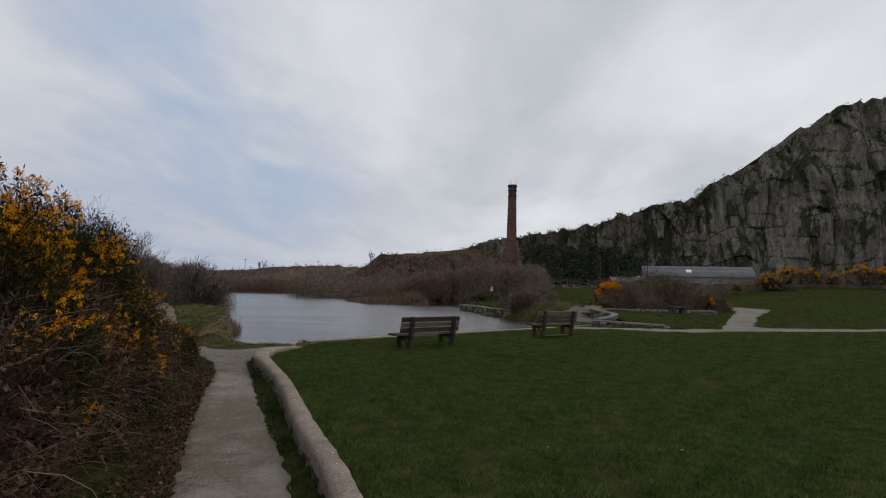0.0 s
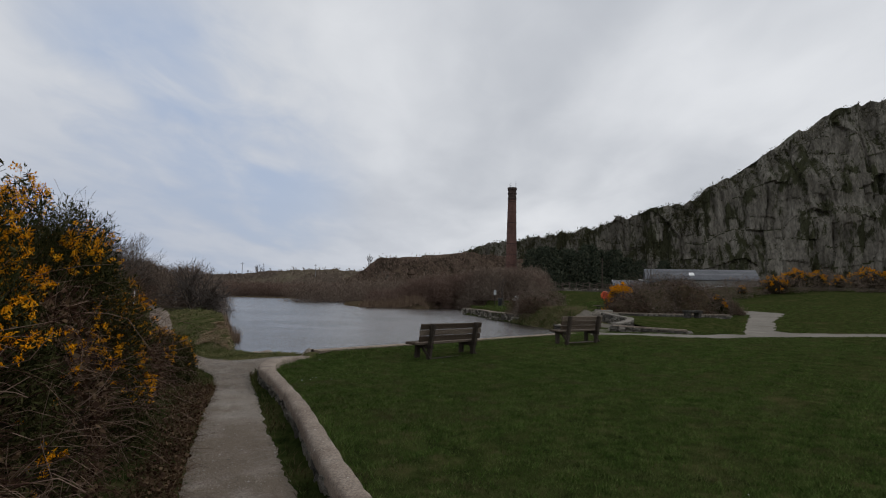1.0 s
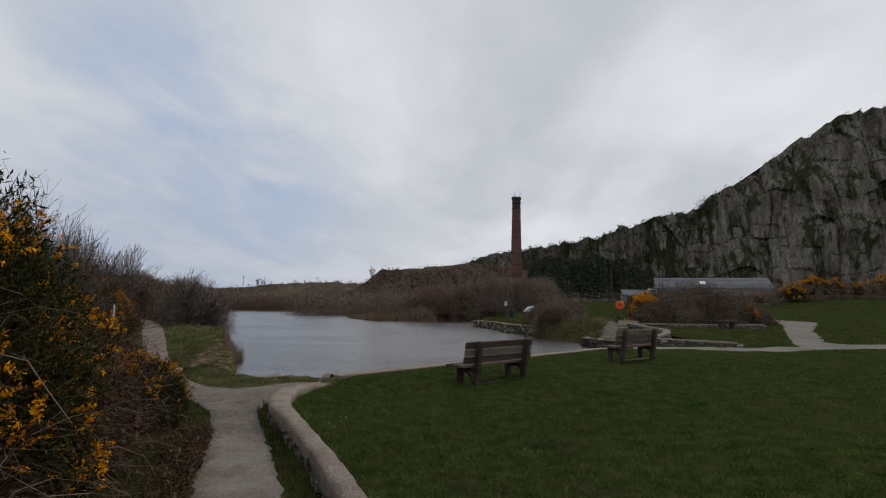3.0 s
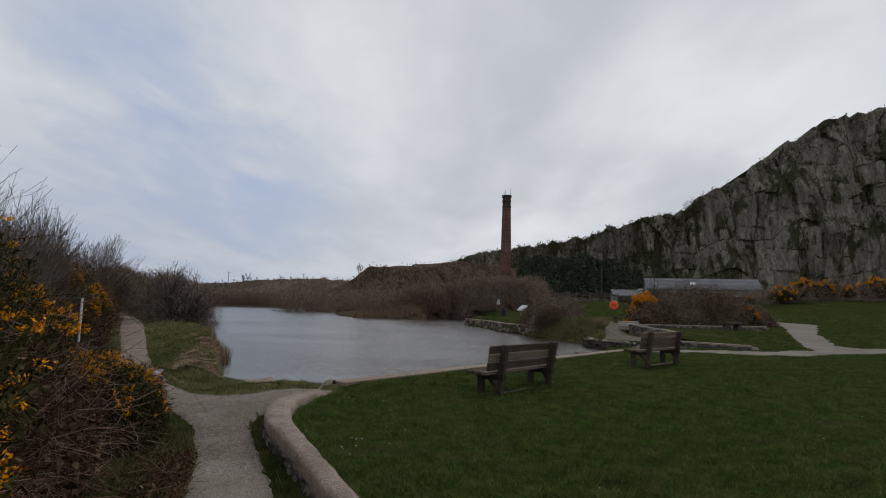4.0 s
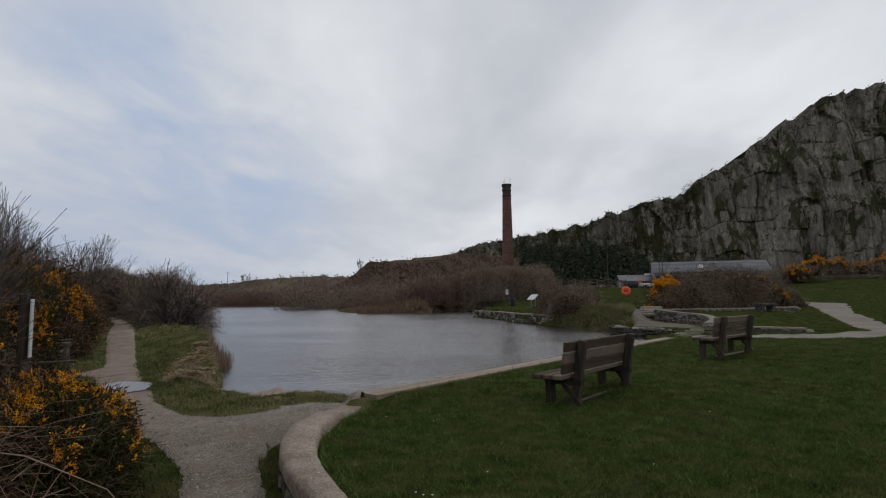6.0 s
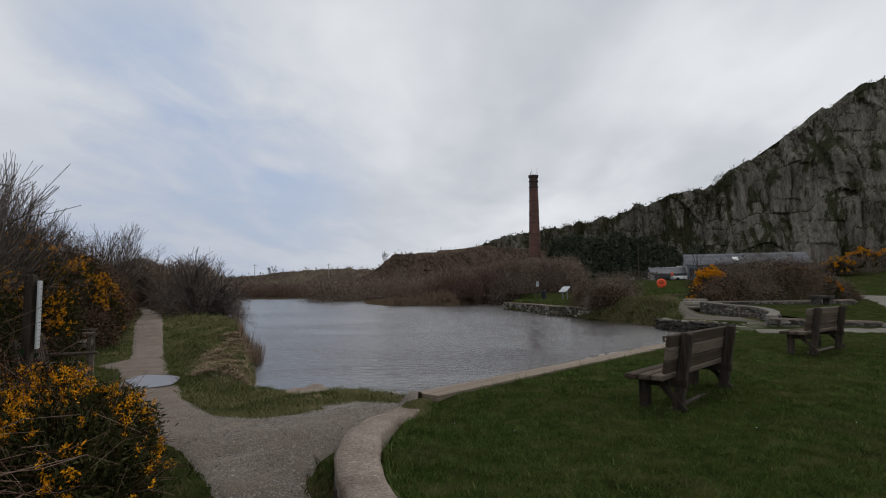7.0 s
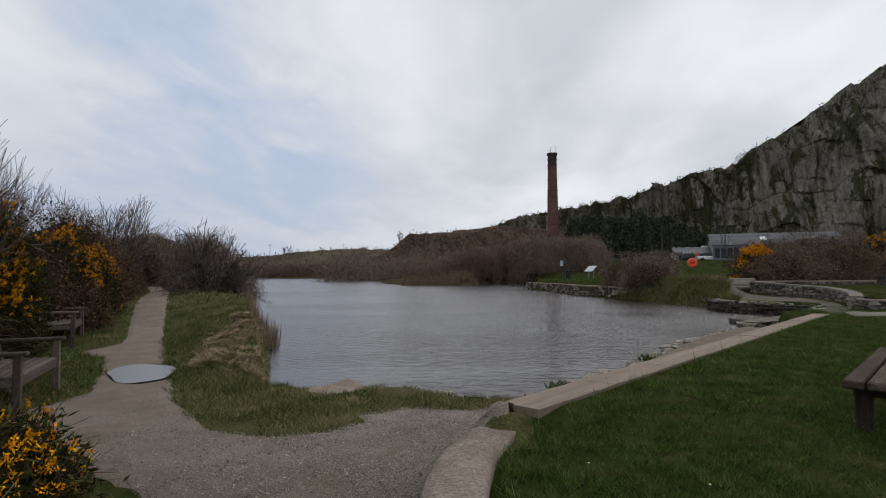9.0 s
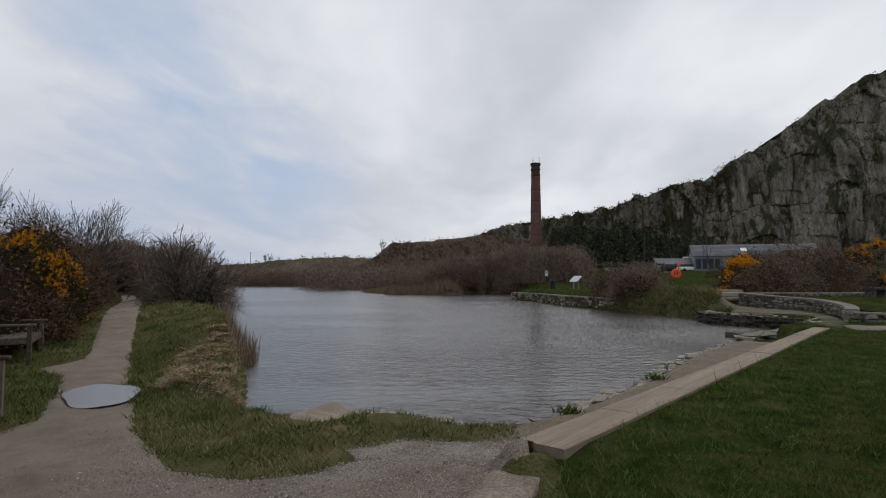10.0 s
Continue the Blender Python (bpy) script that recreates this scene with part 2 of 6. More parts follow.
m_grey_twig = mat("grey_twig", [(0.085, 0.068, 0.056), (0.130, 0.107, 0.090), (0.185, 0.157, 0.134)], 0.6, 0.85, 0.0, 20, 0.2, island=1.0, spec=0.0)
m_bramble = mat("bramble_cane", [(0.050, 0.026, 0.020), (0.098, 0.056, 0.041), (0.225, 0.156, 0.115)], 1.5, 0.8, 0.0, 20, 0.2, island=1.4, spec=0.0)
m_dead = mat("dead_leaf", [(0.048, 0.028, 0.019), (0.100, 0.061, 0.038), (0.170, 0.114, 0.068)], 2.0, 0.85, 0.0, 20, 0.2, island=1.3, spec=0.0)
m_gorse = mat("gorse_spine", [(0.022, 0.025, 0.009), (0.042, 0.045, 0.016), (0.070, 0.066, 0.027)], 1.5, 0.8, 0.0, 20, 0.2, island=1.2, spec=0.0)
m_flower = mat("gorse_flower", [(0.56, 0.205, 0.004), (0.72, 0.300, 0.006), (0.85, 0.425, 0.02)], 3, 0.7, 0.0, 20, 0.15, island=1.0, spec=0.0)
# shade deep in the bushes, as a near-black colour on their filler domes
m_core = mat("thicket_inner_shade", [(0.016, 0.012, 0.008), (0.030, 0.022, 0.015)], 4, 1.0, 0.8, 20, 0.5, spec=0.0)
m_ivy = mat("dark_leaf", [(0.012, 0.020, 0.008), (0.026, 0.036, 0.014), (0.050, 0.056, 0.022)], 1.2, 0.75, 0.0, 12, 0.2, island=1.2, spec=0.0)
m_heathleaf = mat("heather_leaf", [(0.036, 0.037, 0.019), (0.060, 0.060, 0.031), (0.095, 0.086, 0.050)], 0.1, 0.9, 0.0, 8, 0.2, island=1.2, spec=0.0)
m_pine = mat("pine_needle", [(0.036, 0.045, 0.031), (0.062, 0.073, 0.049), (0.092, 0.098, 0.066)], 0.3, 0.9, 0.0, 8, 0.2, island=1.2, spec=0.0)
m_slate = mat("slate", [(0.085, 0.088, 0.098), (0.115, 0.118, 0.128), (0.150, 0.152, 0.162)], 0.6, 0.75, 0.3, 6, 0.25, rand=0.7)
m_render = mat("grey_render", [(0.22, 0.215, 0.20), (0.30, 0.29, 0.275)], 0.6, 0.9, 0.4, 8, 0.3)
m_dark = mat("dark_glass_and_bay_shade", [(0.018, 0.020, 0.023), (0.03, 0.033, 0.037)], 1, 0.5, 0.0, 8, 0.2)
m_bluegrey = mat("blue_grey_boarding", [(0.12, 0.14, 0.165), (0.17, 0.19, 0.22)], 1.2, 0.7, 0.2, 8, 0.2)
m_white = mat("white_paint", [(0.62, 0.62, 0.60), (0.78, 0.78, 0.76)], 2, 0.5, 0.1, 10, 0.1)
m_sign = mat("sign_panel", [(0.50, 0.52, 0.52), (0.66, 0.67, 0.66)], 3, 0.35, 0.0, 20, 0.1)
m_ink = mat("sign_ink", [(0.26, 0.27, 0.28), (0.34, 0.35, 0.36)], 3, 0.5, 0.0, 20, 0.1)
m_orange = mat("orange_plastic", [(0.80, 0.095, 0.028), (0.88, 0.125, 0.035)], 2, 0.45, 0.1, 30, 0.08)
m_metal = mat("galvanised_metal", [(0.20, 0.20, 0.205), (0.30, 0.30, 0.305)], 3, 0.5, 0.1, 30, 0.15, metal=0.6)
m_black = mat("black_plastic", [(0.012, 0.012, 0.013), (0.022, 0.022, 0.024)], 3, 0.5, 0.1, 30, 0.1)
m_tyre = mat("tyre_rubber", [(0.012, 0.012, 0.012), (0.02, 0.02, 0.02)], 3, 0.8, 0.1, 30, 0.1)
m_brick = mat("chimney_brick", [(0.098, 0.050, 0.039), (0.135, 0.070, 0.055), (0.170, 0.095, 0.076)], 0.35, 0.9, 0.5, 4, 0.35, stain=(0.07, 0.040, 0.032), stain_scale=0.25, stain_at=(0.5, 0.7))
m_soot = mat("sooty_brick", [(0.040, 0.028, 0.024), (0.075, 0.050, 0.042)], 0.5, 0.9, 0.4, 4, 0.3)
m_soil = mat("rubble_soil", [(0.115, 0.088, 0.062), (0.185, 0.148, 0.110)], 2, 0.95, 0.8, 30, 0.5)


def rock_material():
    m = mat("quarry_rock", [(0.112, 0.101, 0.080), (0.172, 0.157, 0.128), (0.248, 0.230, 0.190)], 0.13, 0.92, 0.0, 0.9, 0.40, stretch=(1.0, 1.0, 0.42), stain=(0.050, 0.051, 0.028), stain_scale=0.085, stain_at=(0.51, 0.57), spec=0.05)
    t = m.node_tree
    p = t.nodes["Principled BSDF"]
    vor = t.nodes.new("ShaderNodeTexVoronoi")
    vor.feature = "DISTANCE_TO_EDGE"
    mp = t.nodes["Mapping"]
    t.links.new(mp.outputs[0], vor.inputs["Vector"])
    vor.inputs["Scale"].default_value = 0.34
    b = t.nodes.new("ShaderNodeBump")
    b.inputs["Strength"].default_value, b.inputs["Distance"].default_value = 0.5, 1.0
    t.links.new(vor.outputs["Distance"], b.inputs["Height"])
    # colour darkens along the joints between the blocks
    jr = t.nodes.new("ShaderNodeMapRange")
    t.links.new(vor.outputs["Distance"], jr.inputs[0])
    jr.inputs[1].default_value, jr.inputs[2].default_value = 0.0, 0.09
    jr.inputs[3].default_value, jr.inputs[4].default_value = 0.74, 1.0
    js = t.nodes.new("ShaderNodeVectorMath")
    js.operation = "SCALE"
    t.links.new(p.inputs["Base Color"].links[0].from_socket, js.inputs[0])
    t.links.new(jr.outputs[0], js.inputs["Scale"])
    t.links.new(js.outputs[0], p.inputs["Base Color"])
    t.links.new(b.outputs[0], p.inputs["Normal"])
    # level ledges carry dark heather and grass
    geo = t.nodes.new("ShaderNodeNewGeometry")
    sx = t.nodes.new("ShaderNodeSeparateXYZ")
    t.links.new(geo.outputs["True Normal"], sx.inputs[0])
    mr = t.nodes.new("ShaderNodeMapRange")
    mr.interpolation_type = "SMOOTHSTEP"
    t.links.new(sx.outputs[2], mr.inputs[0])
    mr.inputs[1].default_value, mr.inputs[2].default_value = 0.46, 0.66
    mx = t.nodes.new("ShaderNodeMix")
    mx.data_type = "RGBA"
    src = p.inputs["Base Color"].links[0].from_socket
    t.links.new(mr.outputs[0], mx.inputs[0])
    t.links.new(src, mx.inputs[6])
    mx.inputs[7].default_value = (0.036, 0.038, 0.018, 1)
    t.links.new(mx.outputs[2], p.inputs["Base Color"])
    return m


m_rock = rock_material()
m_bankturf = mat("bank_turf", [(0.050, 0.052, 0.022), (0.085, 0.080, 0.036), (0.150, 0.120, 0.066)], 2.2, 0.95, 0.7, 50, 0.5, spec=0.0)
m_floor = mat("scrub_floor", [(0.040, 0.030, 0.018), (0.070, 0.052, 0.032), (0.105, 0.080, 0.050)], 0.6, 0.95, 0.6, 12, 0.5, spec=0.0)
m_heath = mat("heath_slope", [(0.050, 0.040, 0.028), (0.092, 0.066, 0.048), (0.130, 0.096, 0.072)], 0.16, 0.95, 0.8, 0.8, 0.6, stain=(0.14, 0.128, 0.105), stain_scale=0.06, stain_at=(0.6, 0.68), spec=0.0)
m_field = mat("far_field", [(0.085, 0.066, 0.052), (0.112, 0.088, 0.068), (0.165, 0.138, 0.092)], 0.03, 0.95, 0.0, 0.3, 0.3, spec=0.0)


def water_material(name, ripple, tint):
    m = bpy.data.materials.new(name)
    m.use_nodes = True
    t = m.node_tree
    p = t.nodes["Principled BSDF"]
    p.inputs["Base Color"].default_value = (*tint, 1)
    p.inputs["Roughness"].default_value, p.inputs["IOR"].default_value = (0.20 if ripple else 0.32), 1.33
    co = t.nodes.new("ShaderNodeTexCoord")
    mp = t.nodes.new("ShaderNodeMapping")
    mp.inputs["Rotation"].default_value = (0, 0, radians(-12))
    mp.inputs["Scale"].default_value = (1.0, 1.35, 1)
    t.links.new(co.outputs["Object"], mp.inputs[0])
    hs = []
    for s, d in ((3.8, 3.0), (0.10, 3.0)):
        n = t.nodes.new("ShaderNodeTexNoise")
        t.links.new(mp.outputs[0], n.inputs["Vector"])
        n.inputs["Scale"].default_value, n.inputs["Detail"].default_value = s, d
        n.inputs["Distortion"].default_value = 0.5
        hs.append(n.outputs[0])
    # gusts: bands of rougher and calmer water
    mr = t.nodes.new("ShaderNodeMapRange")
    mr.interpolation_type = "SMOOTHSTEP"
    t.links.new(hs[1], mr.inputs[0])
    mr.inputs[1].default_value, mr.inputs[2].default_value = 0.35, 0.62
    mr.inputs[3].default_value, mr.inputs[4].default_value = 0.18 * ripple, ripple
    b = t.nodes.new("ShaderNodeBump")
    b.inputs["Distance"].default_value = 0.055
    t.links.new(mr.outputs[0], b.inputs["Strength"])
    t.links.new(hs[0], b.inputs["Height"])
    t.links.new(b.outputs[0], p.inputs["Normal"])
    return m


m_water = water_material("lake_water", 1.0, (0.042, 0.034, 0.030))
# muddy water, with the sky's pale reflection painted into its base colour
m_puddle = water_material("puddle_water_sky_tint", 0.0, (0.245, 0.240, 0.260))


# ---- builders ----
def mesh_obj(name, verts, faces, material, parent=None, label=""):
    """One mesh object from arrays of corners and faces."""
    me = bpy.data.meshes.new(name)
    me.from_pydata([tuple(v) for v in verts] if not isinstance(verts, np.ndarray) else verts.tolist(), [], faces.tolist() if isinstance(faces, np.ndarray) else faces)
    me.materials.append(material)
    ob = new(name, me)
    if parent is not None:
        ob.parent = parent
    if label:
        ob["label"] = label
    return ob


def part(name, bm, material, parent=None, label="", smooth=False):
    me = bpy.data.meshes.new(name)
    if smooth:
        for f in bm.faces:
            f.smooth = True
    bm.to_mesh(me)
    bm.free()
    me.materials.append(material)
    ob = new(name, me)
    if parent is not None:
        ob.parent = parent
    if label:
        ob["label"] = label
    return ob


def shared(name, me, parent, m):
    ob = new(name, me)
    ob.parent = parent
    ob.matrix_local = m
    return ob


def thing(name, m, label, category, group="", kind=""):
    ob = new(name)
    ob.empty_display_size = 0.2
    ob.matrix_world = m
    return tagged(ob, label, category, group, kind)


def box(sx, sy, sz, m=None, bevel=0.008, taper=1.0):
    """A bevelled block centred on the origin, then moved by m."""
    bm = bmesh.new()
    bmesh.ops.create_cube(bm, size=1.0)
    for v in bm.verts:
        k = taper if v.co.z > 0 else 1.0
        v.co = Vector((v.co.x * sx * k, v.co.y * sy * k, v.co.z * sz))
    if bevel:
        bmesh.ops.bevel(bm, geom=bm.edges[:], offset=bevel, segments=1, affect="EDGES")
    if m is not None:
        bm.transform(m)
    return bm


def join(*bms):
    """Several bmeshes poured into the first."""
    first = bms[0]
    for other in bms[1:]:
        me = bpy.data.meshes.new("tmp")
        other.to_mesh(me)
        other.free()
        first.from_mesh(me)
        bpy.data.meshes.remove(me)
    return first


def cyl(r1, r2, h, m=None, n=12):
    bm = bmesh.new()
    bmesh.ops.create_cone(bm, cap_ends=True, segments=n, radius1=r1, radius2=r2, depth=h, matrix=Matrix.Translation((0, 0, h / 2)))
    if m is not None:
        bm.transform(m)
    return bm


def tubes(p0, p1, r0, r1):
    """Three-sided tapered sticks between arrays of points."""
    p0, p1 = np.asarray(p0, float), np.asarray(p1, float)
    r0, r1 = np.asarray(r0, float)[:, None], np.asarray(r1, float)[:, None]
    d = p1 - p0
    d /= np.linalg.norm(d, axis=1, keepdims=True) + 1e-9
    ref = np.where(np.abs(d[:, 2:3]) > 0.9, [[1.0, 0, 0]], [[0, 0, 1.0]])
    a = np.cross(d, ref)
    a /= np.linalg.norm(a, axis=1, keepdims=True) + 1e-9
    b = np.cross(d, a)
    vs = []
    for k in range(3):
        c, s = math.cos(k * 2.0944), math.sin(k * 2.0944)
        vs += [p0 + (a * c + b * s) * r0, p1 + (a * c + b * s) * r1]
    v = np.stack(vs, 1).reshape(-1, 3)
    base = np.arange(len(p0))[:, None] * 6
    f = np.concatenate([base + np.array([[0, 2, 3, 1]]), base + np.array([[2, 4, 5, 3]]), base + np.array([[4, 0, 1, 5]])], 0)
    return v, f


def blades(pos, height, width, lean, rng, up=None):
    """Single-triangle blades that stand at pos and lean at random."""
    n = len(pos)
    ang = rng.uniform(0, 2 * math.pi, n)
    side = np.stack([np.cos(ang), np.sin(ang), np.zeros(n)], 1)
    la = rng.uniform(0, 2 * math.pi, n)
    tip = np.stack([np.cos(la) * lean, np.sin(la) * lean, np.ones(n)], 1)
    if up is not None:
        tip = tip + up
    tip /= np.linalg.norm(tip, axis=1, keepdims=True)
    h = np.asarray(height)[:, None]
    w = np.asarray(width)[:, None] / 2
    v = np.stack([pos - side * w, pos + side * w, pos + tip * h], 1).reshape(-1, 3)
    f = np.arange(3 * n).reshape(-1, 3)
    return v, f


def inside(poly, x, y):
    """Which of the points lie within the closed outline."""
    hit = np.zeros(np.shape(x), bool)
    j = len(poly) - 1
    for i in range(len(poly)):
        (xi, yi), (xj, yj) = poly[i], poly[j]
        cross = ((yi > y) != (yj > y)) & (x < (xj - xi) * (y - yi) / ((yj - yi) or 1e-9) + xi)
        hit ^= cross
        j = i
    return hit


def away(poly, x, y, closed=True):
    """Distance to an outline."""
    best = np.full(np.shape(x), 1e9)
    n = len(poly)
    for i in range(n if closed else n - 1):
        (ax, ay), (bx, by) = poly[i], poly[(i + 1) % n]
        ux, uy = bx - ax, by - ay
        k = np.clip(((x - ax) * ux + (y - ay) * uy) / (ux * ux + uy * uy + 1e-12), 0, 1)
        best = np.minimum(best, np.hypot(x - ax - k * ux, y - ay - k * uy))
    return best


def step(a, b, v):
    u = np.clip((np.asarray(v, float) - a) / (b - a), 0, 1)
    return u * u * (3 - 2 * u)


def ripple(x, y, s, seed=0.0):
    """Cheap smooth unevenness from a few crossing waves."""
    return (np.sin(x * 1.31 * s + 1.7 + seed) * np.cos(y * 1.07 * s - 0.6 + seed) + 0.6 * np.sin(x * 2.33 * s - y * 1.9 * s + seed * 2.1) + 0.4 * np.cos(x * 4.1 * s + y * 3.7 * s + 0.9 + seed)) / 2.0


def chain(pts, spacing, wob=0.0, seed=1):
    """Points at even steps along a smoothed line."""
    P = [Vector((*p, 0)) if len(p) == 2 else Vector(p) for p in pts]
    fine_pts = []
    for i in range(len(P) - 1):
        a, b, c, d = P[max(i - 1, 0)], P[i], P[i + 1], P[min(i + 2, len(P) - 1)]
        for k in range(12):
            t = k / 12
            fine_pts.append(0.5 * ((2 * b) + (c - a) * t + (2 * a - 5 * b + 4 * c - d) * t * t + (3 * b - a - 3 * c + d) * t ** 3))
    fine_pts.append(P[-1])
    outp, carry = [fine_pts[0]], 0.0
    for a, b in zip(fine_pts, fine_pts[1:]):
        seg = (b - a).length
        while carry + seg >= spacing:
            a = a + (b - a) * ((spacing - carry) / seg)
            seg = (b - a).length
            carry = 0.0
            outp.append(a)
        carry += seg
    rnd = random.Random(seed)
    return [Vector((p.x + rnd.uniform(-wob, wob), p.y + rnd.uniform(-wob, wob), p.z)) for p in outp]


# ---- plan ----
LAKE = [(-6.25, 15.65), (-5.68, 15.42), (-5.5, 15.95), (-5.1, 15.98), (-4.95, 15.62), (-4.6, 15.5), (-3.9, 15.2), (-3.2, 15.42), (-2.7, 15.85), (-1.75, 17.15), (-0.6, 18.8), (1.0, 21.3), (2.8, 23.5),
        (4.3, 24.4), (5.7, 25.6), (6.95, 27.3), (6.25, 29.2), (5.62, 30.6), (6.1, 32.6), (5.4, 36), (4.4, 40.5), (4.1, 43.8), (3.2, 47), (2.7, 53.6), (1.1, 61), (4, 66), (7, 76),
        (3, 88), (0, 92), (-4, 80), (-9, 80.5), (-13, 82), (-17, 92), (-24, 130), (-35, 176), (-60, 192), (-84, 200), (-82, 175), (-60, 130), (-42, 88), (-28, 56), (-19.2, 40), (-12.4, 28.2), (-9.6, 24.2), (-7.9, 20), (-6.95, 17.6)]
WALL = [(1.25, -2.6), (0.62, -0.6), (-0.08, 1.4), (-0.72, 3.2), (-1.25, 4.5), (-2.2, 7.0), (-3.02, 8.9), (-3.60, 10.3), (-3.80, 11.4), (-3.74, 12.3), (-3.50, 13.0), (-3.28, 13.32)]
BOARD = [(-3.40, 13.10), (-2.50, 14.20), (-1.00, 16.05), (1.10, 18.65), (3.0, 21.0), (4.62, 22.95)]
PATH_L = [(0.1, -3.2), (-0.35, -1.5), (-1.0, 0.8), (-2.12, 3.66), (-2.68, 5.1), (-3.5, 7.36), (-4.05, 9.07), (-4.75, 10.77), (-5.6, 12.0), (-6.6, 12.7), (-7.5, 13.2), (-8.15, 14.1), (-7.95, 14.85), (-8.85, 16.4), (-9.45, 17.3), (-10.3, 18.05), (-10.05, 18.75), (-12.4, 22.9), (-16.75, 31), (-22.2, 40), (-27.6, 49), (-33, 57), (-34.6, 62)]
PATH_R = [(0.95, -3.2), (0.5, -1.5), (-0.12, 0.8), (-1.1, 3.5), (-1.62, 4.78), (-2.44, 6.7), (-3.38, 9.07), (-3.76, 9.95), (-4.2, 11.1), (-4.2, 11.55), (-3.98, 12.0), (-3.82, 12.5), (-3.56, 13.1), (-3.42, 13.5), (-3.42, 14.5), (-4.4, 14.35), (-4.8, 14.05), (-4.66, 13.75), (-4.9, 13.40), (-5.35, 13.30), (-5.95, 13.48), (-6.85, 14.55), (-7.4, 15.5), (-8.78, 17.87), (-10.05, 20.05), (-11.4, 22.6), (-15.6, 30.4), (-21, 39.2), (-26.3, 48), (-31.5, 56), (-33.1, 61.5)]

PATH_POLY = PATH_L + PATH_R[::-1]


def wall_x(y):
    ys = [p[1] for p in WALL]
    return np.interp(y, ys, [p[0] for p in WALL])


def height(x, y):
    """The ground's height over the lake's level."""
    x, y = np.asarray(x, float), np.asarray(y, float)
    left = 0.13 + 0.62 * step(16.9, 25.5, y) + 0.6 * step(0.4, 3.5, -x - 3.0 - 0.62 * np.clip(y - 4, -8, 40)) * step(60, 30, y)
    right = 0.30 + 0.14 * step(10, 20, y) + 1.35 * step(24, 66, y) * step(12, 18, x) + 0.40 * step(32, 56, y) * step(18, 9, x) + 0.55 * step(68, 108, y) * step(5, 20, x) + 1.5 * step(58, 82, y) * step(38, 52, x) + 0.9 * step(14, 60, x) * step(60, 20, y)
    # right of the wall and of the boarded edge lies the lawn, higher than the path
    bside = (x - np.interp(y, [p[1] for p in BOARD], [p[0] for p in BOARD])) * 0.77
    rt = np.where(y > 13.1, step(-0.42, -0.12, bside), step(-0.05, 0.12, x - wall_x(np.clip(y, -3, 13.1)) - 0.10 * step(10.5, 12.2, y)))
    rt = np.maximum(rt, step(22.5, 25, y) * step(-2, 2, x))
    g = left * (1 - rt) + right * rt
    # a low stony shelf between the boards and the water; the lawn meets the boards level
    on = step(12.6, 13.3, y) * step(24.5, 22.8, y)
    shelf = step(12.6, 13.3, y) * step(26.2, 24.8, y) * step(-0.16, -0.40, bside) * step(-4.4, -3.6, x)
    g = g * (1 - shelf) + shelf * (0.08 + 0.05 * step(14.6, 13.6, y))
    meet = on * step(-0.30, -0.1, bside) * step(2.6, 0.25, bside)
    g = g * (1 - meet) + 0.418 * meet
    far = step(70, 95, y) * step(-14, 4, x)
    g = g - 0.45 * step(40, 75, y) * step(-10, -25, x)
    g = g + 1.1 * far + 0.030 * ripple(x, y, 0.45) * (0.5 + rt) * (1 - meet) + 0.010 * ripple(x, y, 2.1, 3.0)
    rise = np.where(y < 13.6, 1 - rt, 0) * step(1.7, 0.3, np.hypot(x + 3.85, y - 12.75))
    g = g + 0.15 * rise
    pool = step(1.9, 1.05, np.hypot(x + 8.10, y - 16.06))
    g = g * (1 - pool) + 0.155 * pool
    u, w = (x + 8.10) * 0.84 + (y - 16.06) * 0.54, -(x + 8.10) * 0.54 + (y - 16.06) * 0.84
    g = g - 0.05 * step(1.12, 0.75, np.hypot(u / 0.40, w / 0.84))
    d = away(LAKE, x, y)
    # hummocky bank with an overhanging lip
    lip = step(15.6, 16.5, y) * step(30, 25, y) * step(-5.9, -6.4, x)
    off_path = np.where(inside(PATH_POLY, x, y), 0.0, away(PATH_POLY, x, y))
    g = g + lip * step(0.08, 0.7, off_path) * step(3.2, 0.2, d) * (0.17 + 0.07 * ripple(x, y, 1.7, 1.3) + 0.045 * ripple(x, y, 4.2, 2.6))
    g = g + 0.05 * step(13.6, 14.3, y) * step(16.2, 15.4, y) * step(-6.4, -6.0, x) * step(-3.6, -4.6, x) * (0.5 + ripple(x, y, 2.6, 5.0)) * step(0.05, 0.4, off_path)
    # the lawn is tussocky underfoot
    g = g + 0.016 * ripple(x, y, 4.0, 0.7) * rt * (1 - meet) * step(30, 24, y) * step(16, 11, x)
    # the grassy hump on the opposite bank
    g = g + 0.62 * step(31.6, 34.0, y) * step(42, 38.5, y) * step(0.15, 1.3, d) * step(8.3, 6.9, x - 0.40 * (y - 34)) * step(4.0, 5.2, x)
    wet = inside(LAKE, x, y)
    width = 0.26 + 0.9 * step(22, 27, y) * step(0, -6, x) + 0.5 * step(30, 60, y)
    bank = 0.02 + (g - 0.02) * step(0.0, 1.0, d / width)
    return np.where(wet, -0.05 - 0.6 * step(0, 3, d), bank)


def hz(x, y):
    return float(height(np.array([x]), np.array([y]))[0])


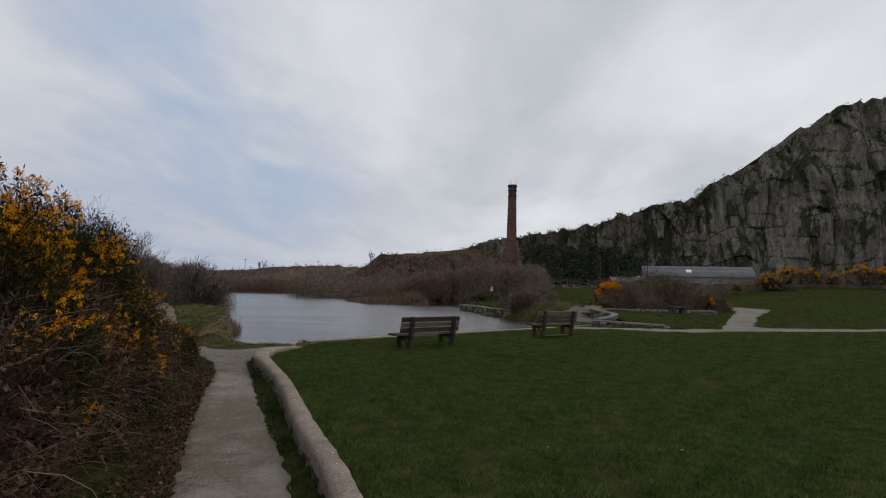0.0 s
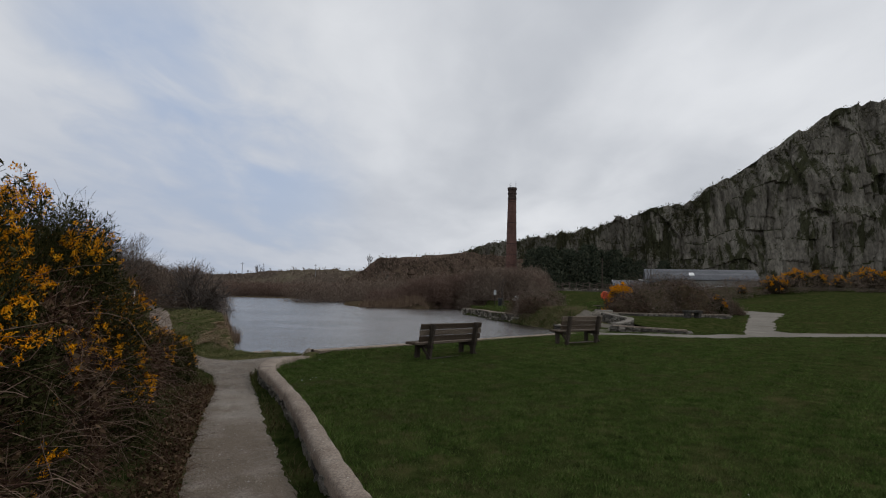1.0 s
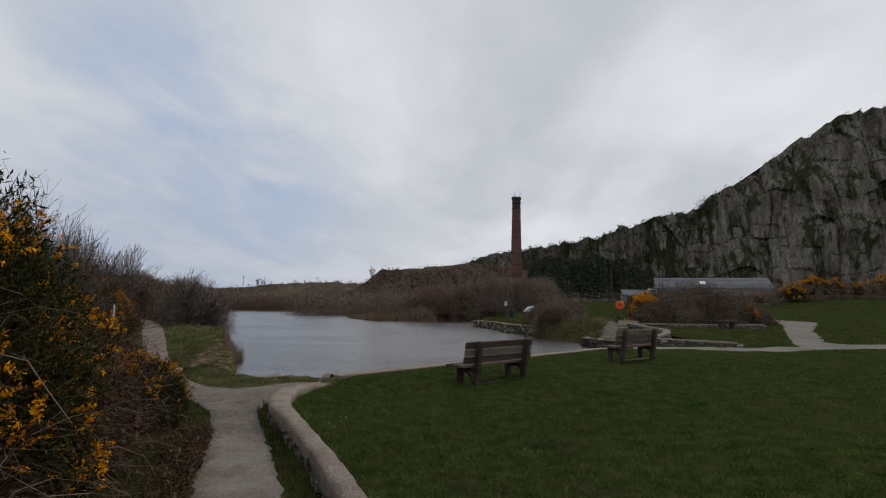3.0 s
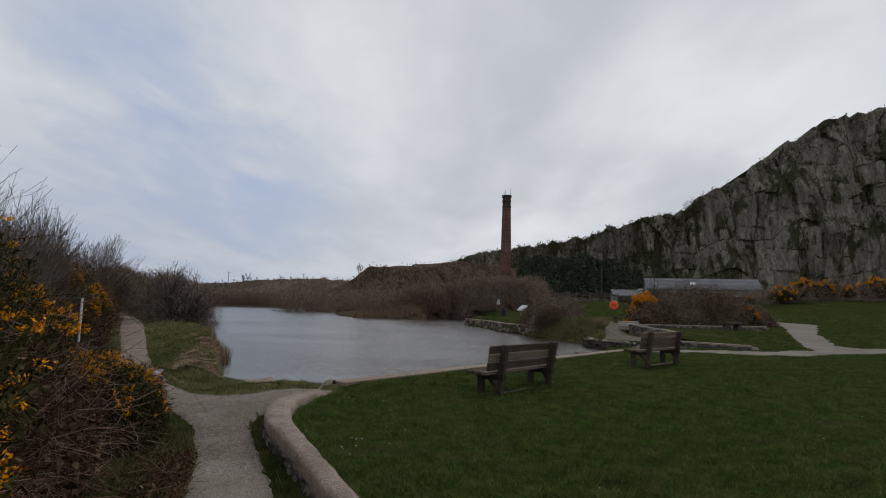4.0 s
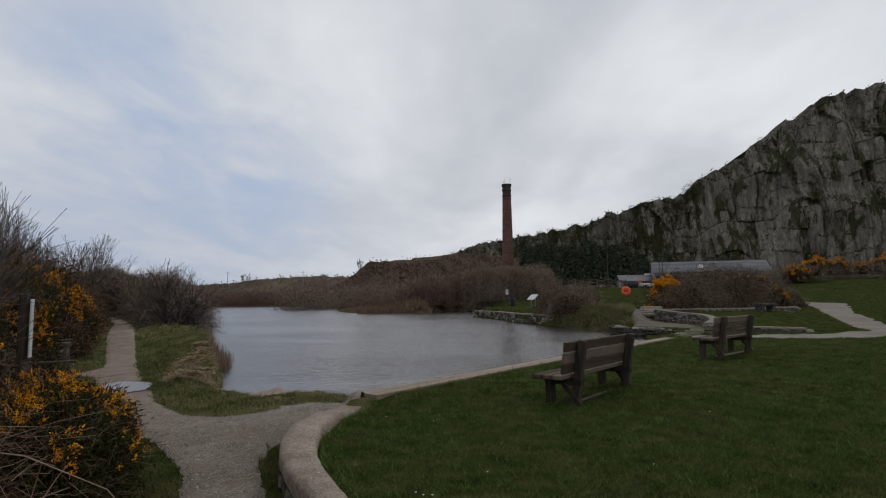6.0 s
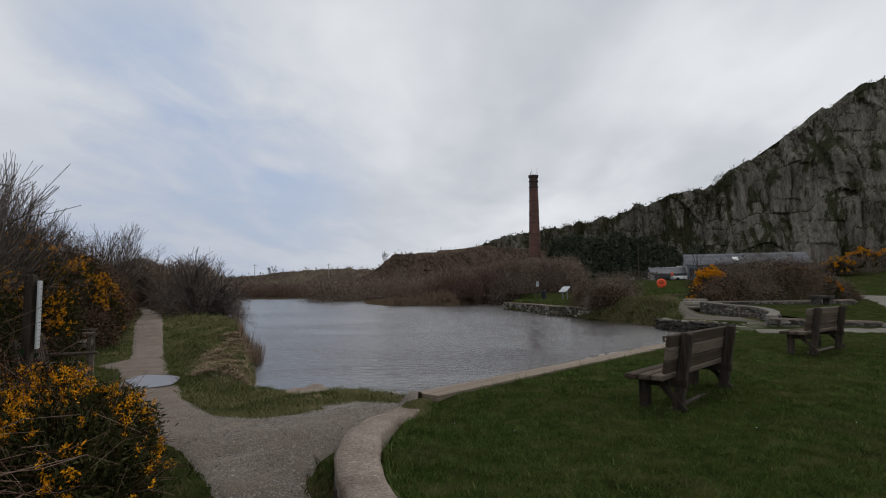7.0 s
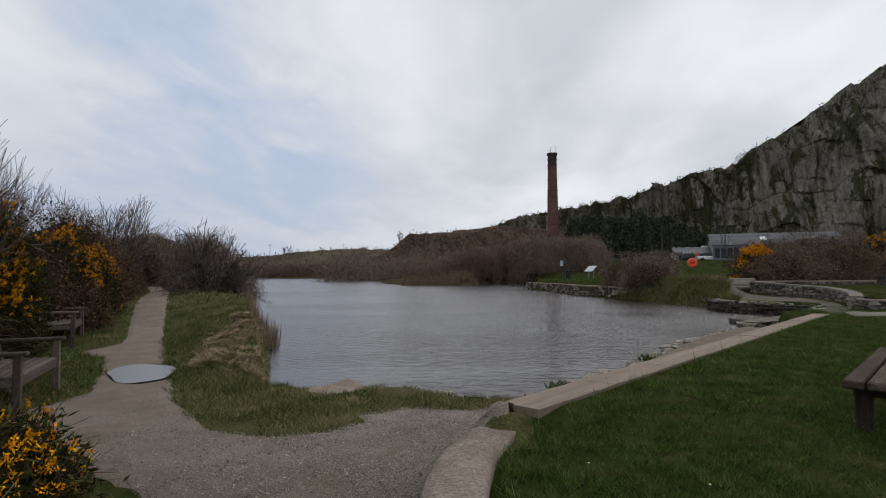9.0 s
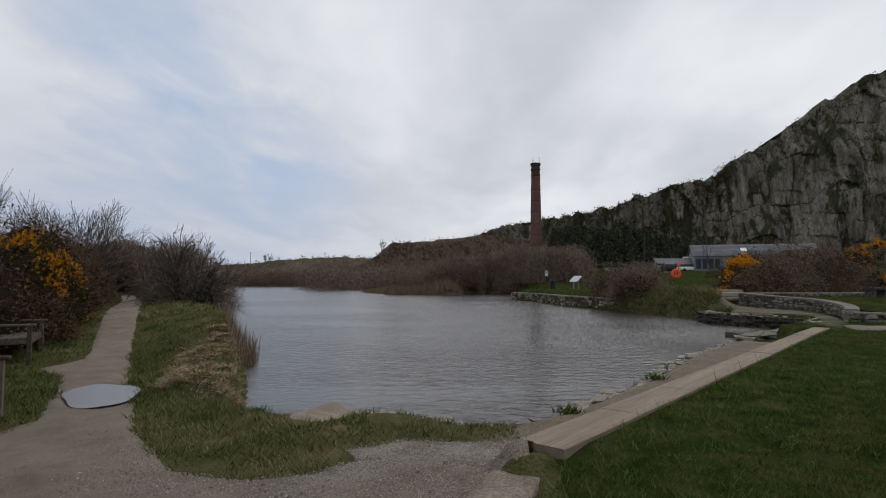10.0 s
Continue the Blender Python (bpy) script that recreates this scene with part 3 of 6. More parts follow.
def sheet(name, xs, ys, zf, material, keep=None):
    X, Y = np.meshgrid(xs, ys)
    Z = zf(X, Y)
    v = np.stack([X, Y, Z], -1).reshape(-1, 3)
    nx, ny = len(xs), len(ys)
    i = (np.arange(ny - 1)[:, None] * nx + np.arange(nx - 1)[None, :]).reshape(-1)
    f = np.stack([i, i + 1, i + nx + 1, i + nx], 1)
    if keep is not None:
        c = v[f].mean(1)
        f = f[keep(c[:, 0], c[:, 1])]
        used, inv = np.unique(f, return_inverse=True)
        v, f = v[used], inv.reshape(-1, 4)
    ob = mesh_obj(name, v, f, material)
    for p in ob.data.polygons:
        p.use_smooth = True
    return ob


def spread(a, b, fine_a, fine_b, small, grow=1.12):
    """Grid lines that are close together in the middle and ever wider outside."""
    mid_part = list(np.arange(fine_a, fine_b + small / 2, small))
    s, v, lo_part = small, fine_a, []
    while v > a:
        s *= grow
        v -= s
        lo_part.append(v)
    s, v, hi_part = small, mid_part[-1], []
    while v < b:
        s *= grow
        v += s
        hi_part.append(v)
    return np.array(lo_part[::-1] + mid_part + hi_part)


ground = sheet("ground", spread(-900, 900, -12, 8, 0.14), spread(-120, 1500, -3, 28, 0.14, 1.06), height, m_grass)
ground.data.materials.append(m_floor)
ground.data.materials.append(m_bankturf)
for f in ground.data.polygons:
    c = f.center
    if c.y > 70 and c.x < 4 or c.y > 84 and c.x < 0.236 * c.y - 6 or c.x < -13 - 0.55 * (c.y - 26) and c.y > 26 or c.y > 116:
        f.material_index = 1
    elif -24 < c.x < -3.3 and 12.6 < c.y < 40 or 5 < c.x < 9.5 and 29 < c.y < 45:
        f.material_index = 2
tagged(ground, "mown grass ground sloping gently to the lake", "ground", kind="structure")

# lake surface
bm = bmesh.new()
bmesh.ops.create_grid(bm, x_segments=60, y_segments=90, size=0.5)
for v in bm.verts:
    v.co = Vector((-38 + v.co.x * 110, 108 + v.co.y * 200, 0.0))
water = part("water", bm, m_water)
tagged(water, "grey rippled lake water under a cloudy sky", "lake", kind="structure")


def surface(name, poly, material, lift, x0, x1, y0, y1, cell, fray, seed):
    """A ground covering inside an outline, cut on a fine grid with a frayed edge."""
    xs, ys = np.arange(x0, x1, cell), np.arange(y0, y1, cell)

    def within(cx, cy):
        wob = fray * (0.7 * ripple(cx + 0.3 * np.sin(cy * 2.3), cy, 3.1, seed) + 0.5 * ripple(cx, cy + 0.2 * np.sin(cx * 5), 9.7, seed + 1) )
        d = away(poly, cx, cy)
        return np.where(inside(poly, cx, cy), d, -d) - wob

    slope = min(0.2, 0.5 * lift / cell)
    return sheet(name, xs, ys, lambda X, Y: height(X, Y) + np.clip(slope * within(X, Y), -0.03, lift) + 0.004 * ripple(X, Y, 6.0, 2.0), material, lambda cx, cy: within(cx, cy) > -2.2 * cell)


gravel = surface("gravel_path", PATH_POLY, m_gravel, 0.016, -13.2, 1.4, -3.0, 24.0, 0.04, 0.045, 1.0)
tagged(gravel, "grey-brown compacted gravel footpath beside the lake", "path", kind="structure")
far_path = surface("lakeside_path", PATH_POLY, m_earth, 0.03, -37, -10.5, 23.9, 61, 0.18, 0.1, 2.0)
tagged(far_path, "worn earth path running into bare willows", "path", kind="structure")

RPATH = [(5.2, 22.6), (7.5, 22.1), (10.2, 22.4), (12.4, 23.6), (18, 25.6), (33, 29.2), (33, 30.4), (19.2, 27.2), (16.2, 27.4), (16.2, 29), (18.2, 32.5), (20.2, 36.2), (23, 40.6), (25.6, 44.2), (24.6, 47.0), (20.5, 47.2), (20.4, 46.0), (23.0, 45.4), (21.5, 41.6), (18.9, 36.8), (16.7, 32.8), (14.5, 28.8), (12.9, 25.6), (9.5, 23.6), (5.7, 23.9)]
rpath = surface("lawn_path", RPATH, m_pathgrey, 0.025, 4.5, 33, 21.5, 48, 0.12, 0.06, 4.0)
tagged(rpath, "pale gravel path curving across the lawn", "path", kind="structure")
QPATH = [(5.2, 23.2), (6.9, 25.4), (8.1, 28.0), (8.75, 31.0), (8.9, 35.0), (9.6, 37.5), (10.4, 39.5), (9.6, 40.0), (8.6, 38.0), (7.7, 35.0), (6.6, 32.2), (6.15, 30.9), (6.75, 29.6), (7.55, 28.0), (6.7, 26.2), (5.4, 24.8)]
qpath = surface("quay_path", QPATH, m_quaypath, 0.025, 4, 16, 22.5, 52, 0.12, 0.06, 5.0)
tagged(qpath, "trodden gravel path along the stone quay", "path", kind="structure")

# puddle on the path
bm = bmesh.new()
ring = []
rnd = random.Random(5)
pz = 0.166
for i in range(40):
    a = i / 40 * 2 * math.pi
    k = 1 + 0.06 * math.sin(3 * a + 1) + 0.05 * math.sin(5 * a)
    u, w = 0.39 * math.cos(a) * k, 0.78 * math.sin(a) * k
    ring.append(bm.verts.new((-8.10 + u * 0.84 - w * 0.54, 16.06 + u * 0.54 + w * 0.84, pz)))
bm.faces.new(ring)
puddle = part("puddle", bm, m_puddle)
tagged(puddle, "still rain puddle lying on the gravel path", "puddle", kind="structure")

SHELF = [(-3.75, 13.75), (-3.75, 14.5), (-3.05, 15.6), (-2.0, 16.95), (-0.8, 18.6), (0.8, 20.95), (2.5, 23.2), (3.1, 23.5), (3.8, 22.8), (3.4, 22.0), (1.7, 20.0), (-0.3, 17.6), (-1.9, 15.6), (-3.2, 14.0)]
shelf_path = surface("shore_shelf", SHELF, m_soil, 0.012, -4.2, 5.2, 13.5, 24.5, 0.06, 0.09, 7.0)
tagged(shelf_path, "stony earth shelf below the board edging", "shore", kind="structure")

BEACH = [(-5.62, 15.08), (-5.2, 14.98), (-4.98, 15.35), (-4.3, 15.32), (-3.7, 15.12), (-3.6, 15.3), (-4.4, 15.5), (-4.9, 15.62), (-5.1, 16.0), (-5.45, 16.0), (-5.62, 15.5)]
beach = surface("pale_shore", BEACH, m_beach, 0.014, -5.9, -3.3, 14.7, 16.2, 0.03, 0.05, 9.0)
tagged(beach, "small worn patch of pale grit at the waterline", "shore", kind="structure")


# ---- retaining wall with its cope ----
wall = thing("retaining_wall", Matrix(), "low rubble retaining wall with a rounded pinkish concrete cope", "wall", kind="structure")
line = chain(WALL, 0.14)
vs, fs = [], []
prof = [(-0.52, -0.10), (-0.53, -0.01), (-0.47, 0.022), (-0.2, 0.036), (0.2, 0.036), (0.46, 0.026), (0.53, -0.01), (0.53, -0.12)]
rnd = random.Random(3)


def cope_at(p):
    """Half width factor and sideways shift of the cope along the wall."""
    k = float(step(8.5, 11.2, p.y))
    return 0.185 + 0.130 * k, 0.030 - 0.055 * k


for i, p in enumerate(line):
    q = line[min(i + 1, len(line) - 1)] - line[max(i - 1, 0)]
    q.normalize()
    nrm = Vector((q.y, -q.x, 0))
    top = 0.385 - 0.075 * float(step(11.2, 13.1, p.y))
    wide, shift = cope_at(p)
    groove = -0.012 if i % 5 == 0 else 0.0
    for u, w in prof:
        u = u * wide + shift
        vs.append((p.x + nrm.x * u + rnd.uniform(-0.005, 0.005), p.y + nrm.y * u + rnd.uniform(-0.005, 0.005), top + w + groove + rnd.uniform(-0.006, 0.006)))
n = len(prof)
for i in range(len(line) - 1):
    for k in range(n - 1):
        fs.append((i * n + k, (i + 1) * n + k, (i + 1) * n + k + 1, i * n + k + 1))
fs.append(tuple(range(n))[::-1])
fs.append(tuple((len(line) - 1) * n + k for k in range(n)))
cope = mesh_obj("cope", vs, fs, m_cope, wall, "weathered pinkish concrete cope flecked with pale stones")
for p in cope.data.polygons:
    p.use_smooth = True
vs, fs = [], []
for i, p in enumerate(line):
    q = (line[min(i + 1, len(line) - 1)] - line[max(i - 1, 0)]).normalized()
    nrm = Vector((q.y, -q.x, 0))
    wide, shift = cope_at(p)
    face = shift - 0.53 * wide + 0.045
    for u, w in ((face, -0.1), (face, 0.27), (0.13, 0.27), (0.13, -0.1)):
        vs.append((p.x + nrm.x * u, p.y + nrm.y * u, w))
for i in range(len(line) - 1):
    for k in range(3):
        fs.append((i * 4 + k, (i + 1) * 4 + k, (i + 1) * 4 + k + 1, i * 4 + k + 1))
mesh_obj("mortar_bed", vs, fs, m_mortar, wall)


def stone_meshes(count, seed, material, rough=0.16):
    """Irregular blocks of about unit size to share between pieces."""
    made = []
    rnd = random.Random(seed)
    for _ in range(count):
        bm = box(1, 1, 1, None, 0.0)
        bmesh.ops.bevel(bm, geom=bm.edges[:], offset=0.13, segments=1, affect="EDGES")
        for v in bm.verts:
            v.co += Vector([rnd.uniform(-rough, rough) * 0.5 for _ in range(3)])
        me = bpy.data.meshes.new("stone")
        bm.to_mesh(me)
        bm.free()
        me.materials.append(material)
        made.append(me)
    return made


# pale chips of stone set in the cope
rnd = random.Random(14)
vs, fs = [], []
for _ in range(420):
    i = rnd.randrange(8, len(line) - 1)
    p = line[i].lerp(line[i + 1], rnd.random())
    q = (line[i + 1] - line[i]).normalized()
    wide, shift = cope_at(p)
    u = shift + rnd.uniform(-0.42, 0.42) * wide
    r = rnd.uniform(0.004, 0.009) * (2.0 if rnd.random() > 0.9 else 1.0)
    c = (p.x + q.y * u, p.y - q.x * u, 0.385 - 0.075 * float(step(11.2, 13.1, p.y)) + 0.030)
    o, a0, st = len(vs), rnd.uniform(0, 6), rnd.uniform(0.5, 1.0)
    vs += [(c[0] + r * math.cos(a0 + k * 1.2566), c[1] + r * st * math.sin(a0 + k * 1.2566), c[2] - 0.004) for k in range(5)] + [(c[0], c[1], c[2] + 0.008)]
    fs += [(o + k, o + (k + 1) % 5, o + 5) for k in range(5)]
tagged(mesh_obj("stone_chips", vs, fs, m_pale, wall), kind="stuff")

STONES = stone_meshes(9, 2, m_stone, 0.28)
PALE = stone_meshes(6, 8, m_pale, 0.3)
rnd = random.Random(9)
for course in range(3):
    for p in chain(WALL, 0.23, 0.015, course + 2):
        i = min(range(len(line)), key=lambda k: (line[k] - p).length)
        q = (line[min(i + 1, len(line) - 1)] - line[max(i - 1, 0)]).normalized()
        nrm = Vector((q.y, -q.x, 0))
        wide, shift = cope_at(p)
        face = shift - 0.53 * wide + 0.072
        m = Matrix.Translation((p.x + nrm.x * face, p.y + nrm.y * face, 0.08 + course * 0.10 + rnd.uniform(-0.012, 0.012))) @ Matrix.Rotation(math.atan2(q.y, q.x) + rnd.uniform(-0.06, 0.06), 4, "Z") @ Matrix.Diagonal((rnd.uniform(0.17, 0.225), rnd.uniform(0.10, 0.13), rnd.uniform(0.085, 0.10), 1))
        shared("stone", rnd.choice(STONES), wall, m)

# ---- boarded edge of the lawn ----
edge = thing("lake_edging", Matrix(), "pale weathered board edging between lawn and lake", "edging", kind="structure")
bl = chain(BOARD, 0.05)
total = len(bl)
n_boards = 10
for b in range(n_boards):
    i0, i1 = round(b * (total - 1) / n_boards), round((b + 1) * (total - 1) / n_boards)
    vs, fs = [], []
    rnd = random.Random(b)
    dz0 = rnd.uniform(-0.004, 0.004)
    idx = list(range(i0, i1 + 1, 4))
    if idx[-1] != i1:
        idx.append(i1)
    for lo_u, hi_u in ((-0.17, 0.17),):
        vs, fs = [], []
        dz0 = rnd.uniform(-0.004, 0.004)
        for j, i in enumerate(idx):
            p = bl[i]
            q = (bl[min(i + 1, total - 1)] - bl[max(i - 1, 0)]).normalized()
            nrm = Vector((-q.y, q.x, 0))
            gap_in = 0.003 if j == 0 else (-0.003 if j == len(idx) - 1 else 0)
            for u, w in ((hi_u, 0.385), (hi_u, 0.444), (hi_u - 0.006, 0.450), (lo_u + 0.006, 0.450), (lo_u, 0.444), (lo_u, 0.385)):
                vs.append((p.x + nrm.x * u + q.x * gap_in, p.y + nrm.y * u + q.y * gap_in, w + dz0 + rnd.uniform(-0.001, 0.001)))
        for j in range(len(idx) - 1):
            for k in range(5):
                fs.append((j * 6 + k, j * 6 + k + 1, j * 6 + k + 7, j * 6 + k + 6))
        fs += [tuple(range(6)), tuple((len(idx) - 1) * 6 + k for k in range(6))[::-1]]
        mesh_obj("plank", vs, fs, m_board, edge)
for i in range(4, total - 3, 22):
    p = bl[i]
    q = (bl[i + 1] - bl[i]).normalized()
    c = cyl(0.07, 0.065, 0.62, Matrix.Translation((p.x - q.y * 0.10, p.y + q.x * 0.10, -0.24)), 8)
    part("pile", c, m_post, edge)


def skirt(name, pts, lo, hi, thick, material, parent, spacing=0.3, hi_end=None, lo_end=None):
    """A thin upright band along a line."""
    P = chain(pts, spacing)
    vs, fs = [], []
    for i, p in enumerate(P):
        q = (P[min(i + 1, len(P) - 1)] - P[max(i - 1, 0)]).normalized()
        nn = Vector((-q.y, q.x, 0)) * thick / 2
        k = i / max(1, len(P) - 1)
        hz_ = hi if hi_end is None else hi + (hi_end - hi) * k
        lz_ = lo if lo_end is None else lo + (lo_end - lo) * k
        for s, z in ((1, lz_), (1, hz_), (-1, hz_), (-1, lz_)):
            vs.append((p.x + nn.x * s, p.y + nn.y * s, z))
    for i in range(len(P) - 1):
        for k in range(3):
            fs.append((i * 4 + k, i * 4 + k + 1, i * 4 + k + 5, i * 4 + k + 4))
    fs += [(0, 3, 2, 1), tuple((len(P) - 1) * 4 + k for k in (0, 1, 2, 3))]
    return mesh_obj(name, vs, fs, material, parent)


skirt("edge_face", BOARD, -0.1, 0.388, 0.26, m_soil, edge)

# pale shore stones along the edging and the bank
rnd = random.Random(21)
shore_line = chain([(-5.5, 15.75), (-4.9, 15.85), (-4.2, 15.6), (-3.6, 15.5), (-3.0, 15.7), (-1.95, 16.95), (-0.8, 18.6), (0.8, 21.0), (2.6, 23.2), (4.0, 24.3)], 0.13, 0.07, 4)
for p in shore_line:
    if rnd.random() < 0.12:
        continue
    s = rnd.uniform(0.06, 0.14) + 0.22 * rnd.random() ** 3
    ob = new("shore_stone", rnd.choice(PALE))
    ob.matrix_world = Matrix.Translation((p.x + rnd.uniform(-0.14, 0.34), p.y + rnd.uniform(-0.36, 0.12), max(0.0, hz(p.x, p.y)) + 0.004)) @ Matrix.Rotation(rnd.uniform(0, 6.3), 4, "Z") @ Matrix.Diagonal((s, s * rnd.uniform(0.6, 1.0), s * rnd.uniform(0.10, 0.22), 1))
    tagged(ob, "flat pale stone at the water's edge", "stone", "shore stones")

# a broken course of flat stones holds the shelf at the waterline
rnd = random.Random(23)
for p in chain([(-2.55, 15.95), (-1.85, 16.8), (-1.05, 18.0), (0.0, 19.7), (1.1, 21.2), (2.3, 22.7)], 0.15, 0.06, 6):
    if rnd.random() < 0.1:
        continue
    s = rnd.uniform(0.14, 0.30)
    ob = new("shore_stone", rnd.choice(PALE))
    ob.matrix_world = Matrix.Translation((p.x + rnd.uniform(-0.05, 0.10), p.y + rnd.uniform(-0.1, 0.05), 0.030 + rnd.uniform(-0.015, 0.02))) @ Matrix.Rotation(0.97 + rnd.uniform(-0.3, 0.3), 4, "Z") @ Matrix.Diagonal((s, s * rnd.uniform(0.55, 0.8), rnd.uniform(0.08, 0.13), 1))
    tagged(ob, "flat pale stone edging the shelf above the water", "stone", "shore stones")
weeds = [(-1.05, 17.75), (-2.72, 15.62), (-6.0, 15.45)]


# ---- quay: wet stone wall, slab and steps ----
def rubble_wall(name, pts, lo, hi, thick, course, length, mats, label, cap=None, kind="structure", seed=1, single=True):
    """A wall of stones along a line, with an optional cope. Stones are parts where they can be told apart, else one mesh."""
    holder = thing(name, Matrix(), label, "wall", kind=kind)
    hi, end = hi if isinstance(hi, tuple) else (hi, hi)
    far_y, near_y = pts[0], pts[-1]
    run = math.dist(far_y, near_y)
    skirt("wall_core", pts, lo - 0.25, hi - 0.03, thick * 0.82, m_mortar, holder, 0.3, end - 0.03)
    rnd = random.Random(seed)
    rows = max(1, round((hi - lo) / course))
    P = chain(pts, 0.1)
    pieces = []
    for r in range(rows):
        for p in chain(pts, length, length * 0.1, seed + r):
            i = min(range(len(P)), key=lambda k: (P[k] - p).length)
            q = (P[min(i + 1, len(P) - 1)] - P[max(i - 1, 0)]).normalized()
            ht = (hi + (end - hi) * min(1.0, math.dist((p.x, p.y), far_y) / run) - lo) / rows
            m = Matrix.Translation((p.x, p.y, lo + (r + 0.5) * ht)) @ Matrix.Rotation(math.atan2(q.y, q.x) + rnd.uniform(-0.05, 0.05), 4, "Z") @ Matrix.Diagonal((length * rnd.uniform(0.62, 1.10), thick * rnd.uniform(0.94, 1.14), ht * rnd.uniform(0.72, 1.06), 1))
            pieces.append(m)
    if single:
        for m in pieces:
            shared("stone", rnd.choice(mats), holder, m)
    else:
        vs, fs = [], []
        for m in pieces:
            me = rnd.choice(mats)
            o = len(vs)
            vs += [tuple(m @ v.co) for v in me.vertices]
            fs += [tuple(o + k for k in f.vertices) for f in me.polygons]
        tagged(mesh_obj("stone_courses", vs, fs, mats[0].materials[0], holder), kind="stuff")
    if cap:
        skirt("cope", pts, hi - 0.01, hi + 0.035, thick + 0.03, cap, holder, 0.3, end + 0.06, end - 0.01)
    return holder


WETS = stone_meshes(8, 5, m_wet, 0.30)
RUB = stone_meshes(6, 6, m_stone_i)
rubble_wall("quay_wall", [(5.95, 32.4), (5.66, 30.75), (6.32, 29.25), (7.15, 27.65), (7.0, 27.0), (5.85, 25.55)], -0.12, 0.37, 0.45, 0.12, 0.28, WETS, "dark wet rubble quay wall at the lake's edge", seed=3)
cap = thing("quay_cope", Matrix(), "pale flat cope stones on the quay", "cope", kind="structure")
rnd = random.Random(31)
for p in chain([(5.75, 31.6), (5.70, 30.75), (6.4, 29.25), (7.25, 27.65), (7.1, 27.0), (5.95, 25.45), (5.0, 24.3)], 0.40, 0.05, 3):
    shared("cope_stone", rnd.choice(PALE), cap, Matrix.Translation((p.x + 0.12, p.y, 0.385)) @ Matrix.Rotation(rnd.uniform(0, 3), 4, "Z") @ Matrix.Diagonal((rnd.uniform(0.30, 0.46), rnd.uniform(0.24, 0.38), 0.08, 1)))
slab = part("slab", box(1.25, 0.95, 0.26, Matrix.Translation((4.25, 25.15, 0.02)) @ Matrix.Rotation(0.25, 4, "Z"), 0.03), m_wet)
tagged(slab, "dark wet stone landing slab at the waterline", "slab", kind="structure")
LEDGE = stone_meshes(5, 9, m_stone_i, 0.3)
steps = thing("stone_steps", Matrix(), "worn grey flat stones stepping down to the water", "steps", kind="structure")
rnd = random.Random(37)
for i in range(11):
    k = i / 10
    shared("flat_stone", rnd.choice(LEDGE), steps, Matrix.Translation((3.35 + 1.9 * k + rnd.uniform(-0.1, 0.25), 23.65 + 1.5 * k + rnd.uniform(-0.15, 0.35), 0.06 + 0.16 * k + rnd.uniform(0, 0.05))) @ Matrix.Rotation(rnd.uniform(0.3, 1.3), 4, "Z") @ Matrix.Diagonal((rnd.uniform(0.5, 0.85), rnd.uniform(0.3, 0.5), 0.13, 1)))
rise = thing("mound_steps", Matrix(), "rough stone steps climbing beside the terrace wall", "steps", kind="structure")
for i in range(4):
    part("tread", box(1.5 - 0.12 * i, 0.55, 0.14, Matrix.Translation((9.4 + 0.32 * i, 37.2 + 0.75 * i, 0.72 + 0.12 * i)) @ Matrix.Rotation(0.15 - 0.1 * (i % 2), 4, "Z"), 0.03), m_pale, rise)

# terrace walls beyond the quay
rubble_wall("terrace_wall", [(9.6, 36.5), (9.3, 33.0), (9.3, 30.5), (8.2, 27.4), (6.9, 25.2)], 0.36, (1.00, 0.72), 0.30, 0.13, 0.30, STONES, "grey rubble terrace wall with a rough stone top", cap=m_pathgrey, seed=5)
rubble_wall("terrace_end_wall", [(6.9, 25.2), (8.1, 24.85), (9.2, 24.6), (10.0, 24.5)], 0.36, (0.68, 0.56), 0.32, 0.13, 0.34, STONES, "low rubble wall with a pale cope at the lawn's end", cap=m_cope, seed=6)
rubble_wall("upper_terrace_wall", [(9.6, 36.5), (12.5, 36.2), (15.5, 36.8), (18.6, 38.6)], 0.75, 1.02, 0.36, 0.15, 0.36, STONES, "low stone kerb wall below the bramble mound", cap=m_cope, seed=7)
terr = sheet("terrace_lawn", np.arange(8.9, 18.9, 0.25), np.arange(24.6, 38.0, 0.25), lambda X, Y: height(X, Y) + 0.012 + np.maximum(0, 0.60 + 0.26 * step(26, 34, Y) - 0.30 * step(10, 14.0, X) * step(33, 28, Y) - height(X, Y)) * step(0.1, 1.6, away([(9.4, 24.3), (12.6, 26.2), (14.4, 29.4), (16.4, 33), (18.4, 37.4)], X, Y, False)), m_grass, lambda x, y: inside([(7.1, 25.1), (10.0, 24.5), (12.6, 26.2), (14.4, 29.4), (16.4, 33), (18.4, 37.4), (15.5, 36.8), (12.5, 36.2), (9.6, 36.3), (9.45, 33), (9.4, 30.4), (8.3, 27.3)], x, y))
tagged(terr, "small raised lawn behind the terrace wall", "lawn", kind="structure")

# the jetty across the water
rubble_wall("jetty_wall", [(1.4, 61.5), (2.95, 53.6), (3.45, 47.2), (4.35, 43.9), (4.8, 40.8)], -0.15, 0.60, 0.5, 0.16, 0.5, RUB, "low drystone jetty wall across the water", cap=m_earth, seed=8, single=False)


